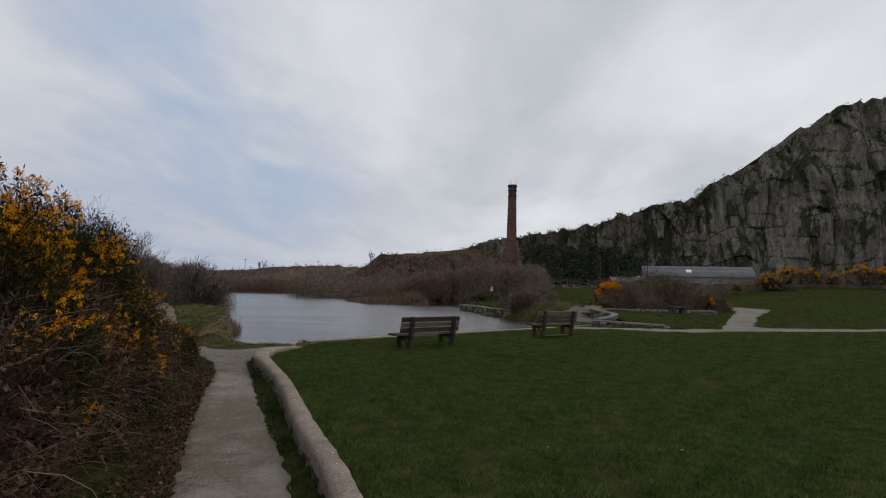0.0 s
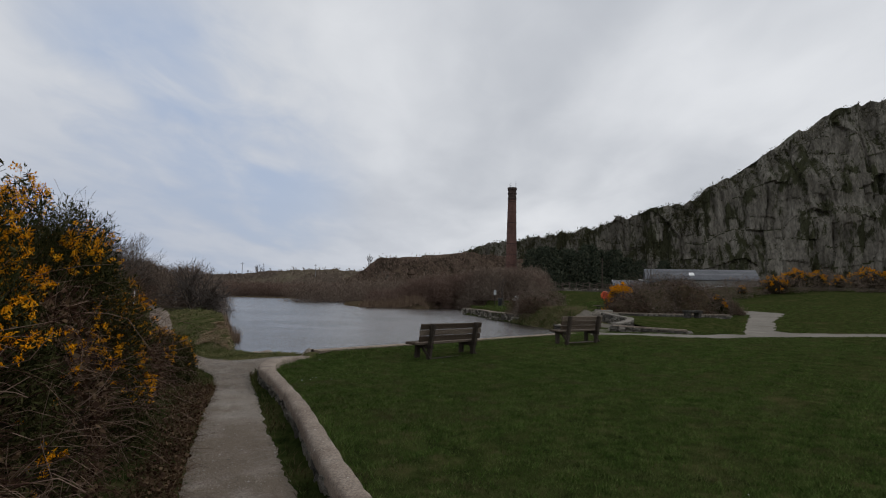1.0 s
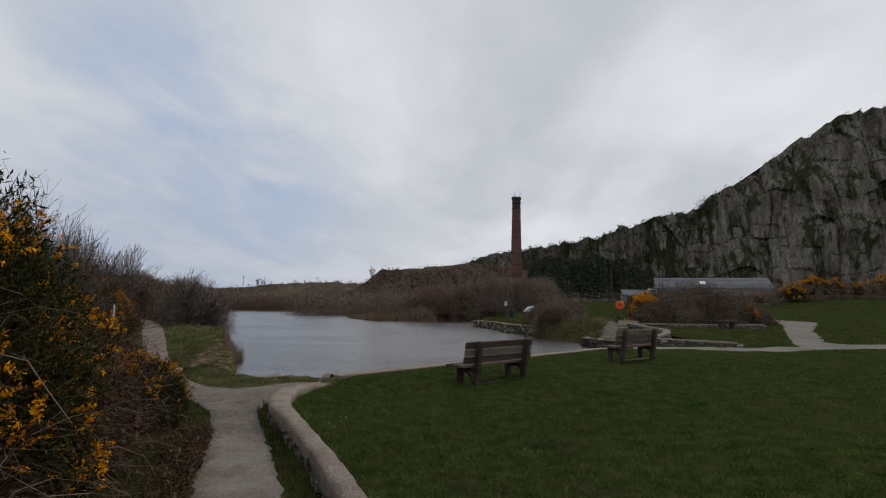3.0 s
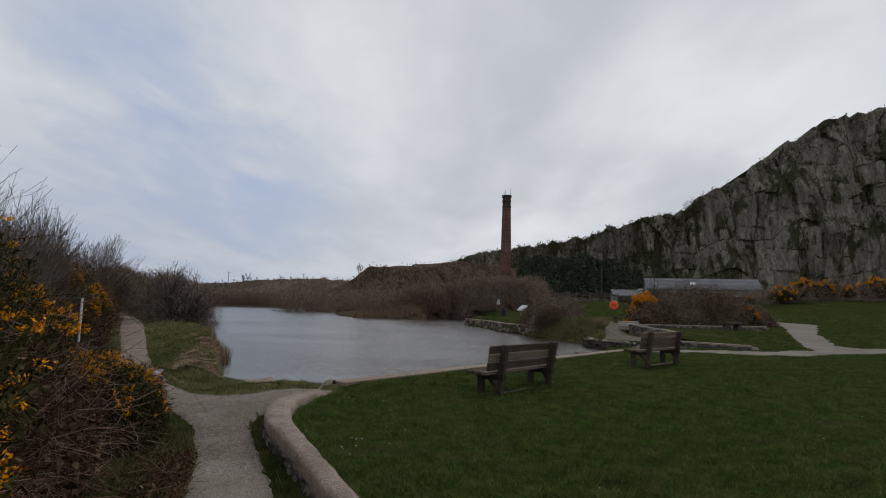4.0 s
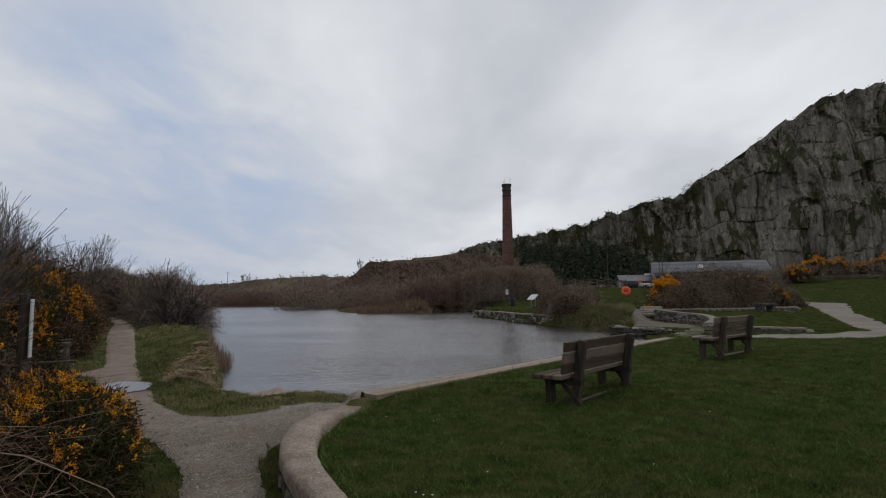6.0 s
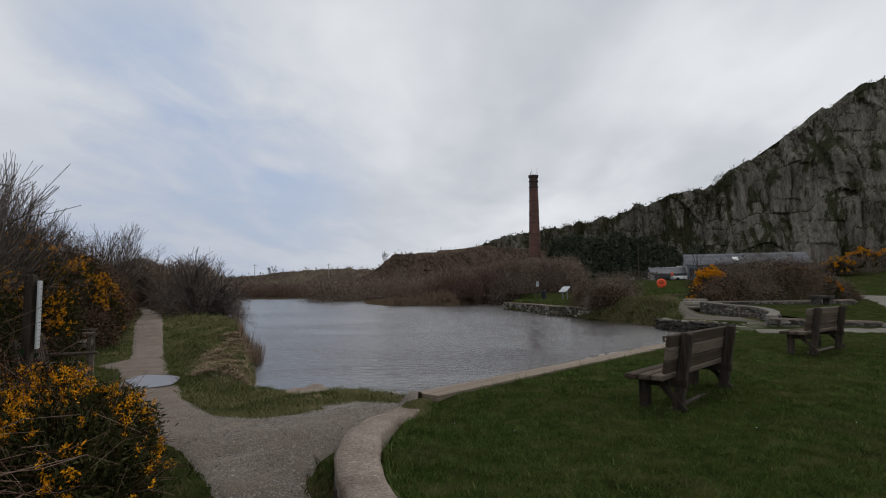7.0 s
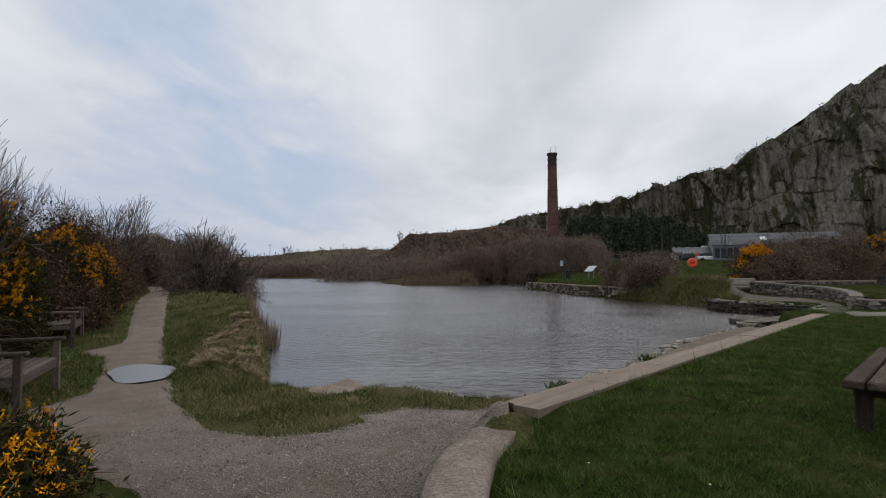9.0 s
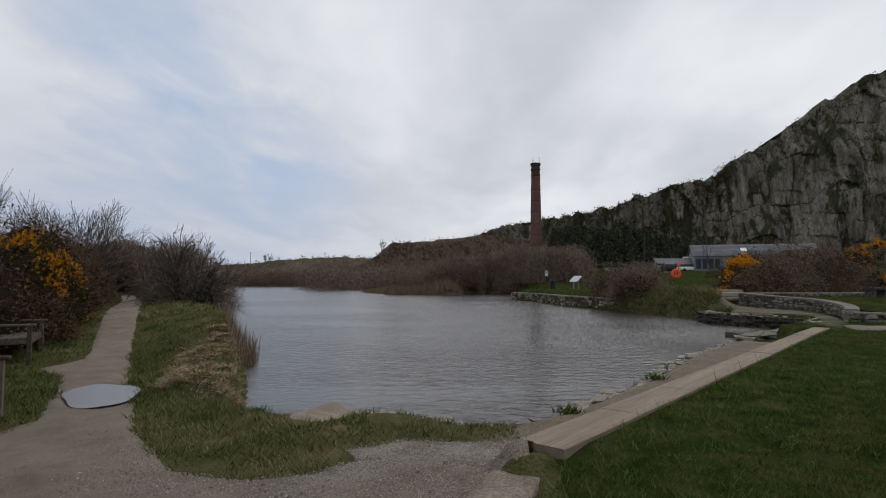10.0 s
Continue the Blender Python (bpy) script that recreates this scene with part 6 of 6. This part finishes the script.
lec = thing("information_lectern", facing(7.1, 62.0, hz(7.1, 62), 0.45, -0.89), "sloping white information panel on a grey stand", "information sign")
part("panel", box(1.15, 0.05, 0.78, Matrix.Translation((0, 0, 1.02)) @ Matrix.Rotation(radians(-48), 4, "X"), 0.01), m_sign, lec)
for s in (-0.36, 0.36):
    part("stand_leg", box(0.08, 0.08, 0.98, Matrix.Translation((s, 0.06, 0.46)), 0.008), m_metal, lec)

ps = thing("notice_post", pose(5.0, 65.6, hz(5.0, 65.6)), "slim post with a rounded white notice", "sign")
part("post", cyl(0.05, 0.045, 1.5, None, 8), m_post, ps)
part("notice", join(box(0.30, 0.03, 0.42, Matrix.Translation((0, -0.05, 1.55)), 0.01), cyl(0.15, 0.15, 0.03, Matrix.Translation((0, -0.035, 1.76)) @ Matrix.Rotation(radians(90), 4, "X"), 14)), m_sign, ps)
bin_ = thing("litter_bin", pose(5.65, 65.9, hz(5.65, 65.9)), "dark litter bin beside the notice post", "litter bin")
part("body", cyl(0.24, 0.27, 0.85, None, 14), m_black, bin_)
part("lid", cyl(0.29, 0.20, 0.14, Matrix.Translation((0, 0, 0.85)), 14), m_black, bin_)

lb = thing("lifebuoy_station", facing(17.5, 65.1, hz(17.5, 65.1), 0.95, -0.30), "round orange lifebuoy housing on a post", "lifebuoy")
part("post", box(0.09, 0.09, 1.75, Matrix.Translation((0, 0.06, 0.85)), 0.01), m_post, lb)
zc = 2.42 - hz(17.5, 65.1)
part("housing", cyl(0.47, 0.43, 0.12, Matrix.Translation((0, 0.0, zc)) @ Matrix.Rotation(radians(90), 4, "X"), 28), m_orange, lb)
vs, fs = [], []
for i in range(28):
    a = i / 28 * 2 * math.pi
    for j in range(8):
        b = j / 8 * 2 * math.pi
        r = 0.33 + 0.07 * math.cos(b)
        vs.append((r * math.cos(a), -0.13 + 0.05 * math.sin(b), zc + r * math.sin(a)))
        fs.append((i * 8 + j, i * 8 + (j + 1) % 8, ((i + 1) % 28) * 8 + (j + 1) % 8, ((i + 1) % 28) * 8 + j))
mesh_obj("ring", vs, fs, m_orange, lb)
for s in (-0.12, 0.12):
    part("label_bar", box(0.09, 0.01, 0.22, Matrix.Translation((s, -0.132, zc)), 0.0), m_black, lb)

gp = thing("gate_post", pose(14.0, 47.9, hz(14.0, 47.9)), "stout weathered timber post by the gorse", "post")
part("post", box(0.22, 0.22, 1.75, Matrix.Translation((0, 0, 0.85)), 0.03), m_post, gp)
part("cap", box(0.24, 0.24, 0.06, Matrix.Translation((0, 0, 1.75)), 0.02, 0.6), m_post, gp)

sb = thing("stone_seat", facing(14.4, 34.6, 0.86, 0.9, 0.4), "low dark stone seat on the terrace lawn", "seat")
part("seat_slab", box(1.25, 0.45, 0.14, Matrix.Translation((0, 0, 0.40)), 0.02), m_wet, sb)
for s in (-0.42, 0.42):
    part("support", box(0.28, 0.36, 0.42, Matrix.Translation((s, 0, 0.15)), 0.03), m_wet, sb)

jt = willow(pose(6.4, 67.5, hz(6.4, 67.5)), "small bare tree on the jetty lawn", 9, 4.0, 2, 0.3, m_grey_twig, 0.02, "small bare trees", depth=2)
put_copy(jt, 33.0, 92, hz(33, 92), 1.0, 1.5)

# ---- long quarry building ----
BZ = 3.25


def gable_house(m, label, length, depth, eave, ridge, walls, roof_mat):
    """A long low building; front towards -y, roof ridge along x."""
    h = thing("quarry_building", m, label, "building")
    d = depth / 2
    bm = bmesh.new()
    P = [bm.verts.new(c) for c in ((0, -d, -1), (0, -d, eave), (0, 0, ridge), (0, d, eave), (0, d, -1), (length, -d, -1), (length, -d, eave), (length, 0, ridge), (length, d, eave), (length, d, -1))]
    for f in ((0, 1, 2, 3, 4), (9, 8, 7, 6, 5), (0, 5, 6, 1), (4, 3, 8, 9)):
        bm.faces.new([P[i] for i in f])
    part("wall", bm, walls, h)
    rise = ridge - eave
    slope = math.hypot(d, rise)
    ang = math.atan2(rise, d)
    for s in (-1, 1):
        part("roof_slope", box(length + 0.6, slope + 0.5, 0.14, Matrix.Translation((length / 2, s * (d / 2 + 0.1), (eave + ridge) / 2 + 0.05)) @ Matrix.Rotation(-s * ang, 4, "X"), 0.02), roof_mat, h)
    part("ridge_tile", cyl(0.13, 0.13, length + 0.6, Matrix.Translation((-0.3, 0, ridge + 0.10)) @ Matrix.Rotation(radians(90), 4, "Y"), 8), m_metal, h)
    return h, ang, slope


h1, ang, slope = gable_house(facing(38.7, 113.0, BZ, 0.965, -0.26), "long low stone building under a grey slate roof", 19.4, 6.5, 3.0, 4.90, m_render, m_slate)
for r in range(7):
    t = (r + 0.5) / 7
    part("slate_course", box(19.9, slope / 7 + 0.02, 0.05, Matrix.Translation((9.7, -3.25 * (1 - t) - 0.12, 3.05 + 1.90 * t + 0.10)) @ Matrix.Rotation(ang + 0.03, 4, "X"), 0.01), m_slate, h1)
part("skylight", box(0.95, 1.15, 0.12, Matrix.Translation((8.2, -1.75, 4.10)) @ Matrix.Rotation(ang, 4, "X"), 0.02), m_white, h1, "white framed skylight")
part("boarding", box(4.4, 0.1, 2.75, Matrix.Translation((2.3, -3.30, 1.45)), 0.01), m_bluegrey, h1, "blue-grey boarded doors")
for k in range(4):
    part("window_pane", box(0.78, 0.06, 1.7, Matrix.Translation((0.75 + 1.0 * k, -3.37, 1.6)), 0.01), m_dark, h1)
for x in (6.4, 9.6, 12.8, 16.0):
    w = part("window", box(1.3, 0.12, 1.1, Matrix.Translation((x, -3.27, 1.35)), 0.01), m_white, h1)
    part("pane", box(1.1, 0.06, 0.9, Matrix.Translation((x, -3.34, 1.35)), 0.0), m_dark, w)
h2, ang2, slope2 = gable_house(facing(32.6, 114.0, BZ, 0.98, -0.15), "small lean shed with open bays and a slate roof", 5.9, 5.0, 1.55, 2.55, m_render, m_slate)
# the bays' inner shade is a dark panel set on the solid wall
for k in range(3):
    part("bay", box(1.7, 0.08, 1.15, Matrix.Translation((1.3 + 2.05 * k, -2.52, 0.65)), 0.01), m_dark, h2, "dark panel painted as the shade of an open bay")
part("vent", box(0.9, 0.9, 0.7, Matrix.Translation((5.4, 0.6, 2.7)), 0.05), m_white, h2, "white roof vent")


def van(m, label, paint):
    c = thing("parked_car", m, label, "car", "parked cars")
    body = box(3.9, 1.6, 0.62, Matrix.Translation((0, 0, 0.60)), 0.12)
    part("body", body, paint, c, smooth=False)
    part("cabin", box(2.2, 1.45, 0.55, Matrix.Translation((-0.2, 0, 1.15)), 0.10, 0.80), m_dark, c)
    for sx in (-1.2, 1.2):
        for sy in (-0.78, 0.78):
            part("wheel", cyl(0.31, 0.31, 0.18, Matrix.Translation((sx, sy + 0.09, 0.31)) @ Matrix.Rotation(radians(90), 4, "X"), 14), m_tyre, c)
    return c


van(facing(37.2, 110.6, hz(37.2, 110.6), 1, 0.1), "white car parked by the shed", m_white)
van(facing(33.6, 110.4, hz(33.6, 110.4), 0.2, 1), "dark car parked by the shed", m_black)
lb2 = thing("red_notice", pose(34.3, 107.6, hz(34.3, 107.6)), "small round red notice by the shed", "sign")
part("disc", cyl(0.26, 0.26, 0.06, Matrix.Translation((0, 0, 1.2)) @ Matrix.Rotation(radians(90), 4, "X"), 18), m_orange, lb2)
part("post", cyl(0.05, 0.05, 1.2, None, 8), m_metal, lb2)

pole = thing("wooden_pole", pose(29.3, 110.0, hz(29.3, 110)), "slim bare wooden utility pole", "pole")
part("shaft", cyl(0.13, 0.09, 6.6, None, 8), m_post, pole)

rubble_wall("yard_wall", [(15, 104), (20, 105), (25, 106), (30, 107.5)], 2.4, 4.0, 0.5, 0.3, 0.7, RUB, "grey stone yard wall by the buildings", seed=12, single=False)
fen = thing("yard_fence", Matrix(), "pale rail fence before the yard", "fence")
rnd = random.Random(77)
for k in range(11):
    x = 17.5 + 1.25 * k
    y = 101.5 + 0.12 * k
    part("fence_post", box(0.14, 0.14, 1.7, Matrix.Translation((x, y, hz(x, y) + 0.7)) @ Matrix.Rotation(rnd.uniform(-0.1, 0.1), 4, "Y"), 0.02), m_teak, fen)
    if k < 10:
        for z in (0.55, 1.05, 1.45):
            part("rail", box(1.3, 0.06, 0.10, Matrix.Translation((x + 0.62, y + 0.05, hz(x, y) + z + rnd.uniform(-0.15, 0.15))) @ Matrix.Rotation(rnd.uniform(-0.25, 0.25), 4, "Y"), 0.01), m_teak, fen)

# ---- brick chimney ----
CX, CY, CB, CT = 16.45, 153.5, 2.0, 32.0
ch = thing("brick_chimney", pose(CX, CY, CB), "tall round red-brick works chimney with iron bands", "chimney")


def rings(levels, n=28):
    vs, fs = [], []
    for i, (r, z) in enumerate(levels):
        vs += [(r * math.cos(k / n * 2 * math.pi), r * math.sin(k / n * 2 * math.pi), z) for k in range(n)]
        if i:
            fs += [((i - 1) * n + k, (i - 1) * n + (k + 1) % n, i * n + (k + 1) % n, i * n + k) for k in range(n)]
    fs.append(tuple((len(levels) - 1) * n + k for k in range(n)))
    return vs, fs


H = CT - CB
mesh_obj("shaft", *rings([(1.75, -1), (1.62, 3), (1.13, H - 3.4)]), m_brick, ch)
mesh_obj("head", *rings([(1.13, H - 3.4), (1.20, H - 3.3), (1.20, H - 2.9), (1.10, H - 2.8), (1.10, H - 1.9), (1.22, H - 1.7), (1.22, H - 1.45), (1.12, H - 1.35), (1.12, H - 0.75), (1.30, H - 0.45), (1.30, H)]), m_soot, ch, "sooty corbelled chimney head")
for k in range(9):
    z = 3 + k * (H - 7) / 8
    r = 1.62 + (1.13 - 1.62) * (z - 3) / (H - 6.4) + 0.03
    mesh_obj("iron_band", *rings([(r - 0.02, z), (r + 0.02, z), (r + 0.02, z + 0.16), (r - 0.02, z + 0.16)], 20), m_soot, ch)
for a, h in ((0.3, 1.9), (2.2, 1.2), (4.2, 1.5)):
    part("lightning_rod", cyl(0.06, 0.04, h, Matrix.Translation((1.05 * math.cos(a), 1.05 * math.sin(a), H)), 6), m_metal, ch)


# ---- dark pines below the quarry ----
def pine(m, label, seed):
    rng_ = np.random.default_rng(seed)
    b = thing("pine_tree", m, label, "pine", "dark pines below the quarry")
    part("trunk", cyl(0.35, 0.08, 9.0, None, 8), m_bark, b)
    n = 2300
    z = rng_.uniform(1.5, 9.8, n)
    r = (3.1 * (1 - (z - 1.5) / 9.0) + 0.5) * np.sqrt(rng_.uniform(0.15, 1, n)) * (0.75 + 0.5 * np.sin(z * 3.1) ** 2)
    a = rng_.uniform(0, 2 * math.pi, n)
    p = np.stack([r * np.cos(a), r * np.sin(a), z], 1)
    d = np.stack([np.cos(a), np.sin(a), rng_.uniform(-0.3, 0.5, n)], 1)
    q, e = clusters(p, d, 2, 0.22, rng_)
    mesh_obj("needles", *leaves(q, e + rng_.normal(size=e.shape) * 0.6, rng_.uniform(0.20, 0.40, len(q)), rng_), m_pine, b)
    return b


PL = "dark evergreen pine at the quarry's foot"
p1, p2 = pine(pose(23, 150, 2.5), PL, 1), pine(pose(33, 152, 3.0), PL, 2)
rnd = random.Random(88)
for k in range(42):
    x, y = 22 + 0.75 * k + rnd.uniform(-1.5, 1.5), 152 + rnd.uniform(-12, 12)
    c = put_copy(rnd.choice((p1, p2)), x, y, 3.4, rnd.uniform(0, 6), rnd.uniform(0.85, 1.2) * (1.05 if x < 46 else 0.8))

# ---- quarry cliff and hills ----
noise.seed_set(3)


def crag(name, crest, base, back, nx, nz, rough, material, label, seed, steep=0.16):
    """A rock face under a crest line (x, y, z), broken into ribs, ledges and blocks."""
    C = [Vector(c) for c in crest]
    s = [0.0]
    for a, b in zip(C, C[1:]):
        s.append(s[-1] + math.hypot(b.x - a.x, b.y - a.y))
    u = np.linspace(0, s[-1], nx)
    cx, cy, cz = (np.interp(u, s, [c[i] for c in C]) for i in range(3))
    vs, fs = [], []
    for j in range(nz + 5):
        t = min(j / nz, 1.0)
        for i in range(nx):
            a, b = max(i - 3, 0), min(i + 3, nx - 1)
            tx, ty = cx[b] - cx[a], cy[b] - cy[a]
            ln = math.hypot(tx, ty) or 1
            nx_, ny_ = ty / ln, -tx / ln
            hgt = cz[i] - base
            zz = base + hgt * t
            jag = noise.noise(Vector((u[i] * 0.16, seed, 2))) * 0.05 * hgt * t
            bend = noise.noise(Vector((u[i] * 0.03, zz * 0.03, seed + 1)))
            mass = noise.noise(Vector((u[i] * 0.022, zz * 0.016, seed))) * 2.4 + noise.noise(Vector((u[i] * 0.06, zz * 0.03, seed + 3))) * 1.1
            slab = noise.cell(Vector((u[i] * 0.13 + 1.2 * bend, zz * 0.045 + 0.9 * bend, seed))) * 0.75 + noise.cell(Vector((u[i] * 0.33 + bend, zz * 0.085 - 0.6 * bend, seed + 5))) * 0.42
            flute = abs(noise.noise(Vector((u[i] * 0.20 + 0.02 * zz, zz * 0.018, seed + 9)))) * 1.5
            shelf_ = 0.42 * math.sin((zz - 0.30 * u[i]) * 0.16 + 4 * bend)
            out_ = (1 - t) * hgt * steep + rough * (mass + 0.7 * slab + flute + 1.2 * shelf_ - 0.9)
            behind = 0.0
            if j > nz:
                behind = (j - nz) * back / 4
                zz += -0.02 * behind + 1.2 * noise.noise(Vector((u[i] * 0.1, behind * 0.05, 4)))
            vs.append((cx[i] + nx_ * (out_ - behind), cy[i] + ny_ * (out_ - behind), zz + jag + (0.5 * rough * noise.noise(Vector((u[i] * 0.3, zz * 0.2, seed + 8))) if t > 0.9 else 0)))
    for j in range(nz + 4):
        for i in range(nx - 1):
            q = j * nx + i
            fs.append((q, q + 1, q + nx + 1, q + nx))
    ob = mesh_obj(name, vs, fs, material)
    return tagged(ob, label, "cliff", kind="structure")


cliff = crag("quarry_cliff", [(-12, 342, 20), (4, 340, 28), (17, 340, 33), (36, 335, 36.5), (53, 331, 38.5), (73, 326, 41), (87, 322, 45), (101, 317, 49), (115, 312, 54.5), (133, 308, 57.5), (137, 306, 64), (149, 303, 71), (164, 300, 77), (166, 299, 82), (178, 297, 89.5), (193, 294, 99.5), (201, 292, 105.5), (210, 290, 108.5), (242, 285, 115), (300, 270, 117), (380, 200, 115)], 2.0, 60, 760, 110, 3.6, m_rock, "high grey quarried rock face with heather on its ledges", 2)
knoll = crag("rocky_knoll", [(-42, 222, 4), (-36.4, 223.8, 10.2), (-32.7, 223.9, 13.4), (-28.9, 224, 16.4), (-20.3, 224.2, 17.1), (-14, 227, 16), (-5.3, 234.5, 16.9), (1.6, 244.7, 19.5), (12, 255, 22), (40, 268, 20)], 1.0, 30, 150, 26, 1.6, m_heath, "brown rocky knoll beyond the lake", 5, 0.7)
ridge = crag("far_ridge", [(-420, 420, 10), (-260, 424, 12), (-182, 425, 14.3), (-161, 426, 15.2), (-140, 426.6, 17.7), (-115, 427, 19.4), (-90, 427.7, 20.6), (-67, 428, 19.4), (-49, 438, 21), (-10, 450, 20)], 1.0, 60, 220, 14, 1.2, m_field, "low far ridge of rough fields", 7, 1.6)
spots = [(rng.uniform(-300, -45), 418 + rng.uniform(-25, 4), rng.uniform(0.5, 1.0)) for k in range(520)]
ridge_scrub = thicket("ridge_scrub", [(x, 300 + rng.uniform(0, 60), s) for x, y, s in spots], "dark scrub in front of the far ridge", "scrub", m_twig_red, 47, 110, 7.0, 7.0, 0.12)
kt = willow(pose(-31.8, 221.5, 13.2), "small round bare tree on the knoll's top", 12, 4.6, 5, 0.6, m_grey_twig, 0.05, "small bare trees", depth=2)
ft = willow(pose(-140, 415, 15), "distant bare tree on the ridge", 13, 8.0, 6, 0.7, m_grey_twig, 0.10, "small bare trees", depth=2)
for x in (-152.0, -98.0):
    mp_ = thing("distant_mast", pose(x, 415, 14), "thin distant mast on the ridge", "mast", "distant masts")
    part("shaft", cyl(0.25, 0.15, 9.5, None, 6), m_metal, mp_)
    part("crossarm", box(2.6, 0.2, 0.2, Matrix.Translation((0, 0, 8.6)), 0.0), m_metal, mp_)
# heather scrub on the quarry's crest
rng2 = np.random.default_rng(7)
P = []
CR = [(4, 340, 28), (36, 335, 36.5), (73, 326, 41), (101, 317, 49), (133, 308, 57.5), (137, 306, 64), (164, 300, 77), (178, 297, 89), (201, 292, 103), (242, 285, 110)]
for a, b in zip(CR, CR[1:]):
    k = rng2.uniform(0, 1, 260)[:, None]
    P.append(np.array(a)[None] * (1 - k) + np.array(b)[None] * k + np.stack([rng2.normal(0, 1, 260), rng2.uniform(-3, 8, 260), rng2.uniform(-6.0, -0.6, 260)], 1))
P = np.concatenate(P)
v, f = leaves(*clusters(P, np.tile([[0, -0.2, 1.0]], (len(P), 1)), 6, 0.5, rng2), rng2.uniform(0.2, 0.5, len(P) * 6), rng2)
tagged(mesh_obj("crest_heather", v, f, m_heathleaf), "dark heather and gorse scrub on the quarry's crest", "scrub", kind="stuff")


def clad(name, rock, count, lo, hi, flat, material, label, seed, east=1e9):
    """Scrub rooted in a rock face, thickest on its flatter parts."""
    rng_ = np.random.default_rng(seed)
    vs_ = rock.data.vertices
    n_ = len(vs_)
    co = np.empty(n_ * 3)
    vs_.foreach_get("co", co)
    nr = np.array([v.normal[:] for v in vs_])
    co = co.reshape(-1, 3)
    pick = np.nonzero((np.abs(nr[:, 2]) > flat) & (co[:, 2] > 2.5) & (co[:, 0] + 12 * np.sin(co[:, 2] * 0.21 + co[:, 0] * 0.06) < east) & ((co[:, 0] > 40) | (east > 1e8)))[0]
    pick = rng_.choice(pick, min(count, len(pick)), replace=False)
    p = co[pick] + rng_.normal(0, 0.5, (len(pick), 3))
    d = nr[pick] * np.sign(nr[pick, 2:3] + 1e-6) + np.array([0, -0.2, 0.6])
    q, e = clusters(p, d, 7, hi * 0.5, rng_)
    e = e + rng_.normal(0, 0.5, e.shape)
    return tagged(mesh_obj(name, *leaves(q, e, rng_.uniform(lo, hi, len(q)), rng_), material), label, "scrub", kind="stuff")


clad("slope_heather", cliff, 4200, 0.2, 0.5, 0.12, m_heathleaf, "dark heather and bramble over the quarry's lower slope", 204, 128)
clad("cliff_heather", cliff, 3600, 0.2, 0.5, 0.40, m_heathleaf, "dark heather tufts on the quarry ledges", 201)
clad("knoll_scrub", knoll, 1800, 0.12, 0.35, 0.25, m_twig_red, "low brown scrub over the rocky knoll", 202)
clad("ridge_gorse", ridge, 1500, 0.3, 0.8, 0.1, m_twig, "brown scrub along the far ridge", 203)
